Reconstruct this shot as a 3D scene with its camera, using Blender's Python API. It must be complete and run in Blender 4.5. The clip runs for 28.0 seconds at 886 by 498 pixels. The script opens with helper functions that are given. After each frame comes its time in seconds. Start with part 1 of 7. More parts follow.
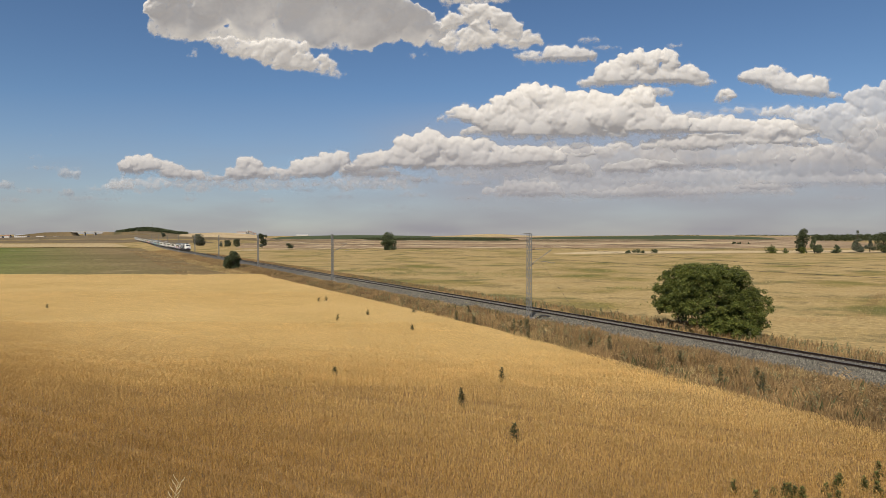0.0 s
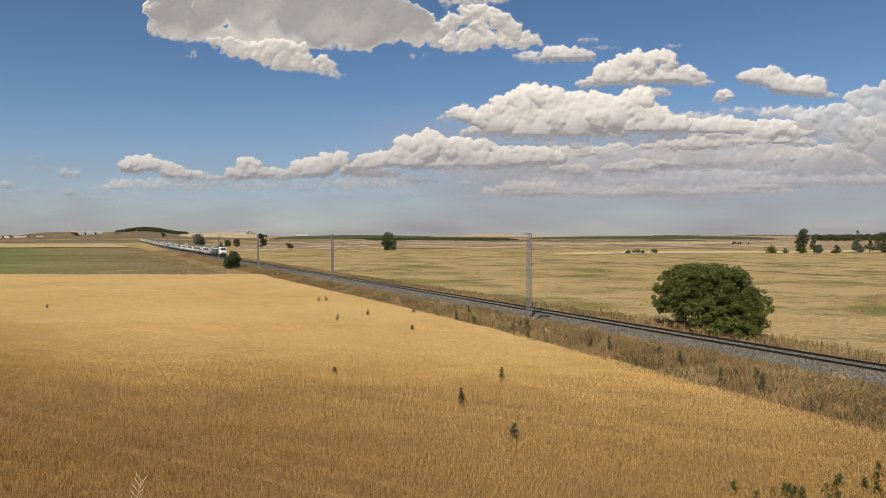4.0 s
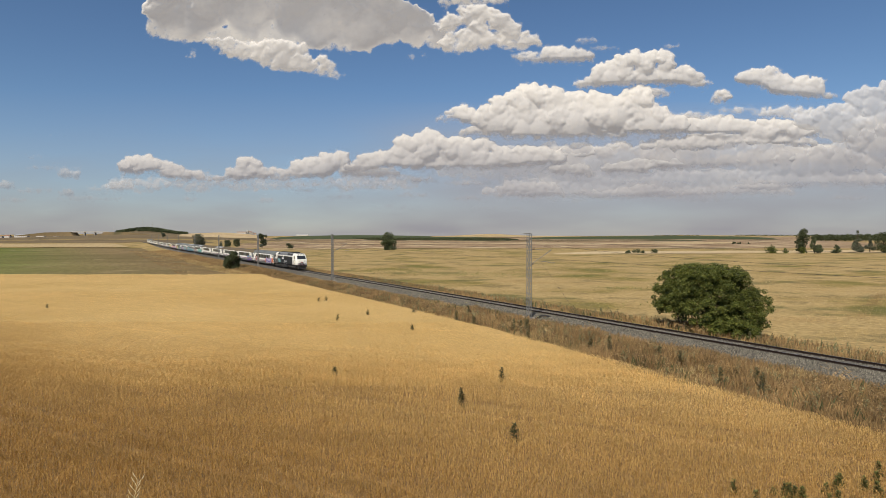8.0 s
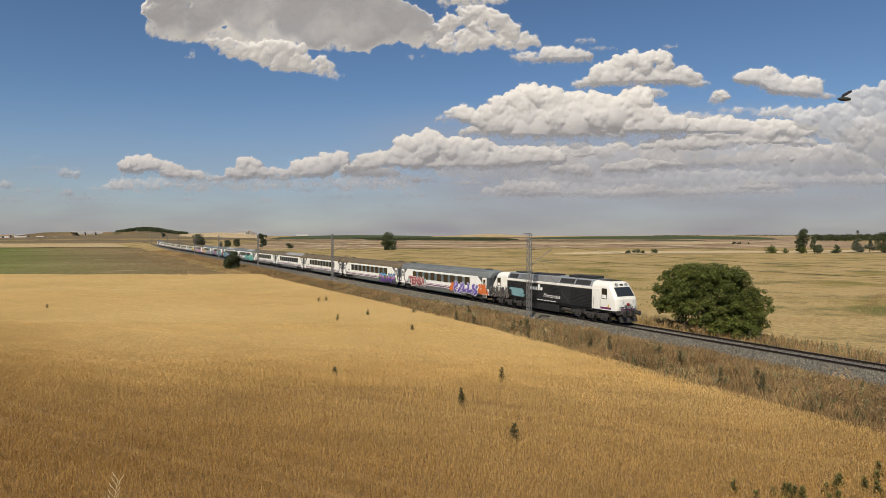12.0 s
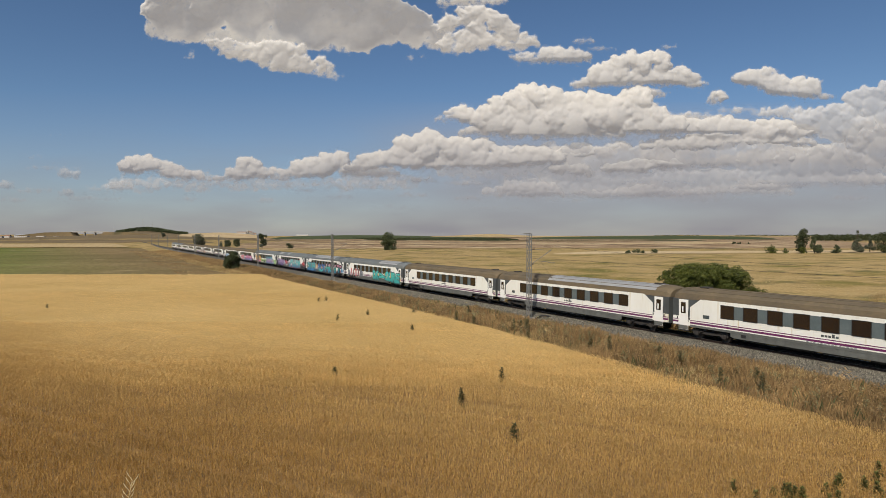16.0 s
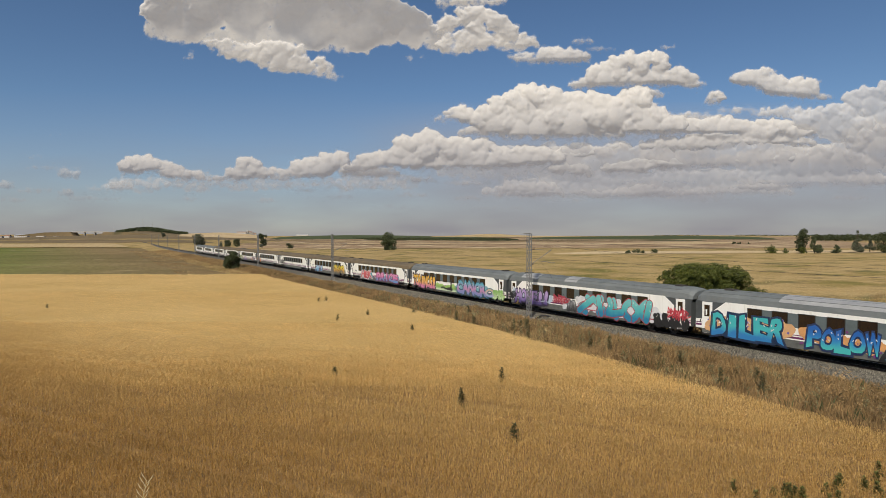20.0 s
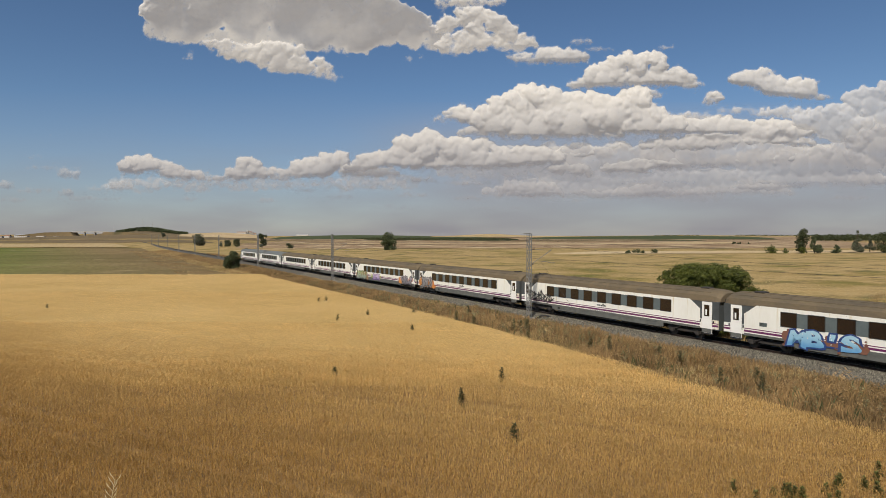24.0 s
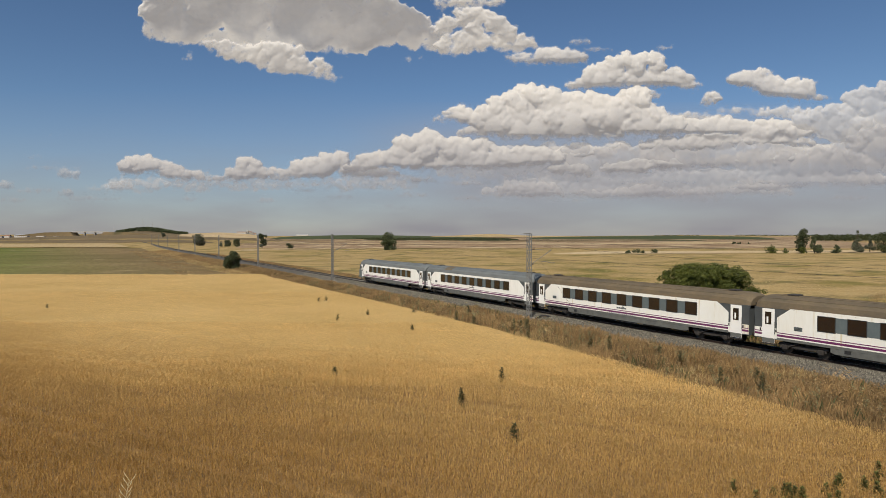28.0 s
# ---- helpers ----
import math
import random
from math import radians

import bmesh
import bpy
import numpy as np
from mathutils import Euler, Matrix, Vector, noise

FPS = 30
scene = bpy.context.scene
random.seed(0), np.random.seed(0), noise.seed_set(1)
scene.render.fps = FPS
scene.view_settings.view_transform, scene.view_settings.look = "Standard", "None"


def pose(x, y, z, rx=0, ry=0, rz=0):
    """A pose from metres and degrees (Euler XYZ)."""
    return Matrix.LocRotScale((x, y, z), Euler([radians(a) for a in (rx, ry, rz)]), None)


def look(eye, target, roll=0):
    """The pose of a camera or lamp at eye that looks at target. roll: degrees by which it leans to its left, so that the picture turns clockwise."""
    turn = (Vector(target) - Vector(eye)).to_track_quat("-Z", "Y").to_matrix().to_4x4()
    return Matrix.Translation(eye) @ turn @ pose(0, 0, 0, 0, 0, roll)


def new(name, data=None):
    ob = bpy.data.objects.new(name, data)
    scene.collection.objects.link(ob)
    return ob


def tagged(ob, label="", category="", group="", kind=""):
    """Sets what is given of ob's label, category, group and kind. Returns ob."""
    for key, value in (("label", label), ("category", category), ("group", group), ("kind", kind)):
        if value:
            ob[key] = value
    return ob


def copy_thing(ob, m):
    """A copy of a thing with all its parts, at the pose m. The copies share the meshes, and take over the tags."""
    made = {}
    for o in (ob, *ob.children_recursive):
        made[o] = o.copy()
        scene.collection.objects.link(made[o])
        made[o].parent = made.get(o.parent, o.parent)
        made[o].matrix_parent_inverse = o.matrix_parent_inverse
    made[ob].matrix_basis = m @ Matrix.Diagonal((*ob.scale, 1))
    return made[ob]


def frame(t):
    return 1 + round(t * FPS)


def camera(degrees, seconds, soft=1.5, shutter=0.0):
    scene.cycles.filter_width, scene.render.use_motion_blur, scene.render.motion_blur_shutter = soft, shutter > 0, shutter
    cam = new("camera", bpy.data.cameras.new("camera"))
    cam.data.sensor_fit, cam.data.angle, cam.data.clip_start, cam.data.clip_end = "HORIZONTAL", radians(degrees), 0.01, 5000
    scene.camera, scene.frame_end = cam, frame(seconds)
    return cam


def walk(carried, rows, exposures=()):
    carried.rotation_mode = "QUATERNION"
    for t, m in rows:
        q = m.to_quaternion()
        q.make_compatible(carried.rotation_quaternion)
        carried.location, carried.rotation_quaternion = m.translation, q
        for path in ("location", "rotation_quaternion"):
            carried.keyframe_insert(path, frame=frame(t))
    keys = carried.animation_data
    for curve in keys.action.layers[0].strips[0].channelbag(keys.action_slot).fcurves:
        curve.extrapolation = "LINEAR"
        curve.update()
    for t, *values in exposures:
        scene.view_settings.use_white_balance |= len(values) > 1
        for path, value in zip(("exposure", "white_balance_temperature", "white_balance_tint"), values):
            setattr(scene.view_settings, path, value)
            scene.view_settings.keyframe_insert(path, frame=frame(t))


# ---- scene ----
# ---- plan: rail top is z = 0, the camera looks along +y ----
EYE_Z = 8.32
TURN = radians(28.81)                 # the track's angle from the line of sight
TRACK = 43.85                         # distance from the camera's foot to the track's centre line
AWAY = Vector((-math.sin(TURN), math.cos(TURN)))     # along the track, away
SIDE = Vector((math.cos(TURN), math.sin(TURN)))      # across the track, away

cam = camera(70.0, 28.0, 0.75, 0.0)
walk(cam, [(0, pose(0, 0, EYE_Z, 88.80, 0, 0)), (28, pose(0, 0, EYE_Z, 88.80, 0, 0))],
     [(0, 0.0, 6850, 11), (8, 0.0, 6850, 11), (12, -0.07, 6850, 11), (16, -0.16, 6850, 11), (28, -0.15, 6850, 11)])

# ---- world and sun ----
SUN_EL, SUN_FROM = radians(46), Vector((-0.40, -0.92))     # where the sun stands, seen from the camera
world = bpy.data.worlds.new("sky")
scene.world = world
world.use_nodes = True
wt = world.node_tree
sky = wt.nodes.new("ShaderNodeTexSky")
sky.sky_type = 'NISHITA'
sky.sun_disc = False
sky.sun_elevation = SUN_EL
sky.sun_rotation = math.atan2(SUN_FROM.x, SUN_FROM.y)
sky.altitude = 800
sky.air_density = 0.9
sky.dust_density = 0.25
sky.ozone_density = 3.5
wt.nodes["Background"].inputs["Strength"].default_value = 0.091
deep = wt.nodes.new("ShaderNodeHueSaturation")
deep.inputs["Hue"].default_value, deep.inputs["Saturation"].default_value = 0.5, 1.1
wt.links.new(sky.outputs[0], deep.inputs["Color"])
wt.links.new(deep.outputs[0], wt.nodes["Background"].inputs["Color"])
sun = new("sun", bpy.data.lights.new("sun", "SUN"))
sun.data.energy, sun.data.angle, sun.data.color = 4.6, radians(0.6), (1.0, 0.95, 0.86)
sun_dir = Vector((SUN_FROM.normalized().x * math.cos(SUN_EL), SUN_FROM.normalized().y * math.cos(SUN_EL), math.sin(SUN_EL)))
sun.matrix_basis = look(sun_dir * 100, (0, 0, 0))


# ---- helpers of this scene ----
def along(s, off=0.0, z=0.0):
    """The place s metres along the track (away), off metres to its far side, z over the rail."""
    q = AWAY * s + SIDE * (TRACK + off)
    return Vector((q.x, q.y, z + grade(s)))


def grade(s):
    """The track climbs a little far out."""
    if s < 350:
        return 0.0
    return 1.7 * ((s - 350) / 330.0) ** 2 if s < 680 else 1.7 + (s - 680) * 0.0085


def track_pose(s, off=0.0, z=0.0):
    """The pose of a vehicle at s: x forward (towards the camera), y to the far side."""
    a, b = along(s + 1, off, z), along(s - 1, off, z)
    f = (b - a).normalized()
    l = Vector((-f.y, f.x, 0)).normalized()
    u = f.cross(l)
    m = Matrix((f, l, u)).transposed().to_4x4()
    m.translation = (a + b) / 2
    return m


def mesh_of(bm, name):
    me = bpy.data.meshes.new(name)
    bm.to_mesh(me)
    bm.free()
    return me


def part(name, bm, material, parent=None, label="", smooth=False):
    """Links a bmesh as one mesh object under a thing or a part."""
    me = mesh_of(bm, name)
    mats = material if isinstance(material, (list, tuple)) else [material]
    for m in mats:
        me.materials.append(m)
    if smooth:
        me.shade_smooth()
    ob = new(name, me)
    ob.parent = parent
    if label:
        tagged(ob, label)
    return ob


def thing(name, label, category, group="", at=None, kind=""):
    ob = new(name)
    ob.empty_display_size = 0.2
    tagged(ob, label, category, group, kind)
    if at is not None:
        ob.matrix_basis = at
    return ob


def arrays(name, verts, faces, material, smooth=False, parent=None):
    """A mesh from numpy arrays; faces all of one size."""
    me = bpy.data.meshes.new(name)
    n, k = faces.shape
    me.vertices.add(len(verts))
    me.vertices.foreach_set("co", np.asarray(verts, np.float32).ravel())
    me.loops.add(n * k)
    me.loops.foreach_set("vertex_index", np.asarray(faces, np.int32).ravel())
    me.polygons.add(n)
    me.polygons.foreach_set("loop_start", np.arange(0, n * k, k, dtype=np.int32))
    me.update(calc_edges=True)
    me.validate()
    mats = material if isinstance(material, (list, tuple)) else [material]
    for m in mats:
        me.materials.append(m)
    if smooth:
        me.shade_smooth()
    ob = new(name, me)
    ob.parent = parent
    return ob


def box(bm, x0, x1, y0, y1, z0, z1, bevel=0.0, mi=0):
    m = Matrix.Translation(((x0 + x1) / 2, (y0 + y1) / 2, (z0 + z1) / 2)) @ Matrix.Diagonal((abs(x1 - x0), abs(y1 - y0), abs(z1 - z0), 1))
    r = bmesh.ops.create_cube(bm, size=1, matrix=m)
    fs = {f for v in r["verts"] for f in v.link_faces}
    for f in fs:
        f.material_index = mi
    if bevel:
        es = {e for v in r["verts"] for e in v.link_edges}
        bmesh.ops.bevel(bm, geom=list(es), offset=bevel, segments=1, affect='EDGES')
    return bm


def cyl(bm, a, b, r, r2=None, n=8, mi=0, caps=True):
    a, b = Vector(a), Vector(b)
    d = b - a
    m = Matrix.Translation((a + b) / 2) @ d.to_track_quat("Z", "Y").to_matrix().to_4x4()
    res = bmesh.ops.create_cone(bm, cap_ends=caps, segments=n, radius1=r, radius2=r if r2 is None else r2, depth=d.length, matrix=m)
    for f in {f for v in res["verts"] for f in v.link_faces}:
        f.material_index = mi
    return bm


def prism(bm, outline, y0, y1, mi=0, bevel=0.0):
    """An outline in x, z, extruded from y0 to y1."""
    n = len(outline)
    a = [bm.verts.new((x, y0, z)) for x, z in outline]
    b = [bm.verts.new((x, y1, z)) for x, z in outline]
    fs = [bm.faces.new(a), bm.faces.new(b[::-1])]
    for i in range(n):
        fs.append(bm.faces.new((a[i], b[i], b[(i + 1) % n], a[(i + 1) % n])))
    for f in fs:
        f.material_index = mi
    bmesh.ops.recalc_face_normals(bm, faces=fs)
    if bevel:
        bmesh.ops.bevel(bm, geom=list({e for f in fs for e in f.edges}), offset=bevel, segments=2, affect='EDGES')
    return bm


def hull_along(bm, section, xs, mi=0, close=True):
    """A section in y, z, carried along x; xs holds (x, scale_y, shift)."""
    rings = []
    for x, ky, dz in xs:
        rings.append([bm.verts.new((x, y * ky, z + dz)) for y, z in section])
    n = len(section)
    fs = []
    for a, b in zip(rings, rings[1:]):
        for i in range(n if close else n - 1):
            fs.append(bm.faces.new((a[i], a[(i + 1) % n], b[(i + 1) % n], b[i])))
    if close:
        fs += [bm.faces.new(rings[0][::-1]), bm.faces.new(rings[-1])]
    for f in fs:
        f.material_index = mi
    bmesh.ops.recalc_face_normals(bm, faces=fs)
    return bm


def vnoise(x, y, seed=0):
    """Value noise on arrays, -1 to 1."""
    xi, yi = np.floor(x).astype(np.int64), np.floor(y).astype(np.int64)
    fx, fy = x - xi, y - yi
    fx, fy = fx * fx * (3 - 2 * fx), fy * fy * (3 - 2 * fy)

    def h(a, b):
        v = (a * 374761393 + b * 668265263 + seed * 974634777) & 0xFFFFFFFF
        v = ((v ^ (v >> 13)) * 1274126177) & 0xFFFFFFFF
        v = v ^ (v >> 16)
        return (v & 0xFFFF) / 32767.5 - 1
    return (h(xi, yi) * (1 - fx) + h(xi + 1, yi) * fx) * (1 - fy) + (h(xi, yi + 1) * (1 - fx) + h(xi + 1, yi + 1) * fx) * fy


def fbm(x, y, octaves=4, seed=0, gain=0.5):
    v, a, t = np.zeros_like(x, dtype=float), 1.0, 0.0
    for i in range(octaves):
        v += a * vnoise(x * 2 ** i + i * 17.3, y * 2 ** i - i * 9.1, seed + i)
        t += a
        a *= gain
    return v / t


# ---- materials ----
def nodes_of(name):
    m = bpy.data.materials.new(name)
    m.use_nodes = True
    t = m.node_tree
    return m, t, t.nodes["Principled BSDF"]


def plain(name, a, b=None, scale=3.0, rough=0.6, metal=0.0, bump=0.0, bump_scale=None, island=0.0, objrand=0.0, detail=6, spec=0.4, stretch=None, streak=None, streaky=0.38):
    """Two tones mixed by noise at two scales, with optional relief and variation from piece to piece."""
    m, t, p = nodes_of(name)
    N, L = t.nodes.new, t.links.new
    b = b or tuple(c * 0.75 for c in a)
    co = N("ShaderNodeTexCoord")
    src = co.outputs["Object"]
    if stretch:
        mp = N("ShaderNodeMapping")
        mp.inputs["Scale"].default_value = stretch
        L(src, mp.inputs["Vector"])
        src = mp.outputs[0]
    n1, n2 = N("ShaderNodeTexNoise"), N("ShaderNodeTexNoise")
    n1.inputs["Scale"].default_value, n1.inputs["Detail"].default_value = scale, detail
    n2.inputs["Scale"].default_value, n2.inputs["Detail"].default_value = scale * 7.3, 3
    L(src, n1.inputs["Vector"]), L(src, n2.inputs["Vector"])
    add = N("ShaderNodeMath")
    add.operation = 'MULTIPLY_ADD'
    L(n2.outputs["Fac"], add.inputs[0])
    add.inputs[1].default_value = 0.5
    L(n1.outputs["Fac"], add.inputs[2])
    rng = N("ShaderNodeMapRange")
    rng.inputs["From Min"].default_value, rng.inputs["From Max"].default_value = 0.5, 1.0
    L(add.outputs[0], rng.inputs["Value"])
    mix = N("ShaderNodeMix")
    mix.data_type = 'RGBA'
    mix.inputs["A"].default_value, mix.inputs["B"].default_value = (*a, 1), (*b, 1)
    L(rng.outputs[0], mix.inputs["Factor"])
    out = mix.outputs["Result"]
    if streak:
        # rain streaks: narrow along, long upright
        sm = N("ShaderNodeMapping")
        sm.inputs["Scale"].default_value = (2.3, 1, 0.14)
        L(co.outputs["Object"], sm.inputs["Vector"])
        sn = N("ShaderNodeTexNoise")
        sn.inputs["Scale"].default_value, sn.inputs["Detail"].default_value = 1.6, 4
        L(sm.outputs[0], sn.inputs["Vector"])
        sr = N("ShaderNodeMapRange")
        sr.inputs["From Min"].default_value, sr.inputs["From Max"].default_value, sr.inputs["To Max"].default_value = 0.60, 0.74, streaky
        L(sn.outputs["Fac"], sr.inputs["Value"])
        sx = N("ShaderNodeMix")
        sx.data_type = 'RGBA'
        sx.inputs["B"].default_value = (*streak, 1)
        L(sr.outputs[0], sx.inputs["Factor"])
        L(out, sx.inputs["A"])
        out = sx.outputs["Result"]
    if island or objrand:
        hsv = N("ShaderNodeHueSaturation")
        mr = N("ShaderNodeMapRange")
        amt = island or objrand
        mr.inputs["To Min"].default_value, mr.inputs["To Max"].default_value = 1 - amt, 1 + amt
        if island:
            L(N("ShaderNodeNewGeometry").outputs["Random Per Island"], mr.inputs["Value"])
        else:
            L(N("ShaderNodeObjectInfo").outputs["Random"], mr.inputs["Value"])
        L(mr.outputs[0], hsv.inputs["Value"])
        L(out, hsv.inputs["Color"])
        out = hsv.outputs[0]
    L(out, p.inputs["Base Color"])
    p.inputs["Roughness"].default_value, p.inputs["Metallic"].default_value = rough, metal
    p.inputs["Specular IOR Level"].default_value = spec
    if bump:
        bp = N("ShaderNodeBump")
        bp.inputs["Strength"].default_value = 1.0
        bp.inputs["Distance"].default_value = bump
        nb = N("ShaderNodeTexNoise")
        nb.inputs["Scale"].default_value, nb.inputs["Detail"].default_value = bump_scale or scale * 5, 5
        L(src, nb.inputs["Vector"])
        L(nb.outputs["Fac"], bp.inputs["Height"])
        L(bp.outputs[0], p.inputs["Normal"])
    return m


def drilled(t, src):
    """Coordinates drawn out along the drill lines of the field."""
    a, b = t.nodes.new("ShaderNodeMapping"), t.nodes.new("ShaderNodeMapping")
    a.inputs["Rotation"].default_value = (0, 0, math.radians(24))
    b.inputs["Scale"].default_value = (0.55, 1.5, 0.5)
    t.links.new(src, a.inputs["Vector"])
    t.links.new(a.outputs[0], b.inputs["Vector"])
    return b.outputs[0]


def leafy(name, a, b, island=0.35, trans=0.25, rough=0.55, dark_tint=None):
    """Leaves, stalks and straw: two tones from piece to piece, partly see-through to light."""
    m, t, p = nodes_of(name)
    N, L = t.nodes.new, t.links.new
    g = N("ShaderNodeNewGeometry")
    mix = N("ShaderNodeMix")
    mix.data_type = 'RGBA'
    mix.inputs["A"].default_value, mix.inputs["B"].default_value = (*a, 1), (*b, 1)
    L(g.outputs["Random Per Island"], mix.inputs["Factor"])
    n = N("ShaderNodeTexNoise")
    n.inputs["Scale"].default_value, n.inputs["Detail"].default_value = 0.35, 4
    src = N("ShaderNodeTexCoord").outputs["Object"]
    L(drilled(t, src) if dark_tint else src, n.inputs["Vector"])
    mr = N("ShaderNodeMapRange")
    mr.inputs["From Min"].default_value, mr.inputs["From Max"].default_value = 0.3, 0.7
    mr.inputs["To Min"].default_value, mr.inputs["To Max"].default_value = 1 - island, 1 + island
    L(n.outputs["Fac"], mr.inputs["Value"])
    hsv = N("ShaderNodeHueSaturation")
    L(mr.outputs[0], hsv.inputs["Value"])
    L(mix.outputs["Result"], hsv.inputs["Color"])
    tint = tint_ramp(t, hsv.outputs[0], dark_tint) if dark_tint else hsv.outputs[0]
    L(tint, p.inputs["Base Color"])
    p.inputs["Roughness"].default_value = rough
    p.inputs["Specular IOR Level"].default_value = 0.25
    tr = N("ShaderNodeBsdfTranslucent")
    L(tint, tr.inputs["Color"])
    ms = N("ShaderNodeMixShader")
    ms.inputs[0].default_value = trans
    L(p.outputs[0], ms.inputs[1]), L(tr.outputs[0], ms.inputs[2])
    L(ms.outputs[0], t.nodes["Material Output"].inputs["Surface"])
    return m


def tint_ramp(t, colour, dark_tint, slope=(0.5, 1.0, 0.0), low=24.0, high=66.0):
    """Darker tint on one side, uneven border; on wheat, painted shade, reddish by the road bank, pale gold further out.
    """
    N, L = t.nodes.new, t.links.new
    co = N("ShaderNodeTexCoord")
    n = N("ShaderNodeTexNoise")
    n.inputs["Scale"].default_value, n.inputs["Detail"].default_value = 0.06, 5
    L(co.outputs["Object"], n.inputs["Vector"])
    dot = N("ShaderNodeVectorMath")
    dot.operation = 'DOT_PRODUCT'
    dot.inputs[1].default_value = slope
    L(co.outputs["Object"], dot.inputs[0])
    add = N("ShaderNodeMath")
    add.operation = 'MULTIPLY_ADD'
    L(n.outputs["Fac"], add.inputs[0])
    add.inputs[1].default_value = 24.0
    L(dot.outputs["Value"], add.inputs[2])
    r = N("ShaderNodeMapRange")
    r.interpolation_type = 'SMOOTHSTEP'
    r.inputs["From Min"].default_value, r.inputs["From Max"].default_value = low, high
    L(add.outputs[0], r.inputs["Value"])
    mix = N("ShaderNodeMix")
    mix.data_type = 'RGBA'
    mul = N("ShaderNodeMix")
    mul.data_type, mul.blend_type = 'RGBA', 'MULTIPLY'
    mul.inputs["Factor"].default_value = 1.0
    mul.inputs["B"].default_value = (*dark_tint, 1)
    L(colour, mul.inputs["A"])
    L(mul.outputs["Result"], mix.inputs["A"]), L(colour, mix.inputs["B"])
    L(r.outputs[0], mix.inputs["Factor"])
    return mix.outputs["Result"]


def field(name, tones, scale=0.05, fine=3.0, stops=None, bump=0.12, stretch=(1, 1, 1), green=None, dashes=None, tufts=None, dark_tint=None):
    """A crop or stubble surface: up to four tones over broad patches, with grain, and drill rows where they show."""
    m, t, p = nodes_of(name)
    N, L = t.nodes.new, t.links.new
    co = N("ShaderNodeTexCoord")
    mp = N("ShaderNodeMapping")
    mp.inputs["Scale"].default_value = stretch
    L(co.outputs["Object"], mp.inputs["Vector"])
    n1, n2 = N("ShaderNodeTexNoise"), N("ShaderNodeTexNoise")
    n1.inputs["Scale"].default_value, n1.inputs["Detail"].default_value = scale, 7
    n1.inputs["Roughness"].default_value = 0.6
    n2.inputs["Scale"].default_value, n2.inputs["Detail"].default_value = fine, 6
    L(mp.outputs[0], n1.inputs["Vector"]), L(co.outputs["Object"], n2.inputs["Vector"])
    ramp = N("ShaderNodeValToRGB")
    el = ramp.color_ramp.elements
    while len(el) < len(tones):
        el.new(0.5)
    for i, c in enumerate(tones):
        el[i].position = stops[i] if stops else 0.34 + 0.32 * i / max(1, len(tones) - 1)
        el[i].color = (*c, 1)
    L(n1.outputs["Fac"], ramp.inputs["Fac"])
    mr = N("ShaderNodeMapRange")
    mr.inputs["From Min"].default_value, mr.inputs["From Max"].default_value = 0.25, 0.75
    mr.inputs["To Min"].default_value, mr.inputs["To Max"].default_value = 0.62, 1.32
    L(n2.outputs["Fac"], mr.inputs["Value"])
    hsv = N("ShaderNodeHueSaturation")
    L(ramp.outputs[0], hsv.inputs["Color"]), L(mr.outputs[0], hsv.inputs["Value"])
    out = tint_ramp(t, hsv.outputs[0], green, (1.0, 0.62, 0.0), -40.0, 60.0) if green else hsv.outputs[0]
    if dark_tint:
        out = tint_ramp(t, out, dark_tint)
    # broken patches of another colour: (tone, size, how drawn out, how much of the ground)
    for spec in (dashes, tufts):
        if not spec:
            continue
        hue, size, drawn, share = spec
        pm, pn, pr, px = N("ShaderNodeMapping"), N("ShaderNodeTexNoise"), N("ShaderNodeMapRange"), N("ShaderNodeMix")
        pm.inputs["Scale"].default_value = (drawn, 1, 1)
        pn.inputs["Scale"].default_value, pn.inputs["Detail"].default_value, pn.inputs["Roughness"].default_value = size, 8, 0.66
        pr.inputs["From Min"].default_value, pr.inputs["From Max"].default_value, pr.inputs["To Max"].default_value = share, share + 0.09, 0.85
        px.data_type = 'RGBA'
        px.inputs["B"].default_value = (*hue, 1)
        L(co.outputs["Object"], pm.inputs["Vector"]), L(pm.outputs[0], pn.inputs["Vector"]), L(pn.outputs["Fac"], pr.inputs["Value"])
        L(pr.outputs[0], px.inputs["Factor"]), L(out, px.inputs["A"])
        out = px.outputs["Result"]
    L(out, p.inputs["Base Color"])
    p.inputs["Roughness"].default_value = 0.9
    p.inputs["Specular IOR Level"].default_value = 0.1
    bp = N("ShaderNodeBump")
    bp.inputs["Distance"].default_value = bump
    L(n2.outputs["Fac"], bp.inputs["Height"])
    L(bp.outputs[0], p.inputs["Normal"])
    return m


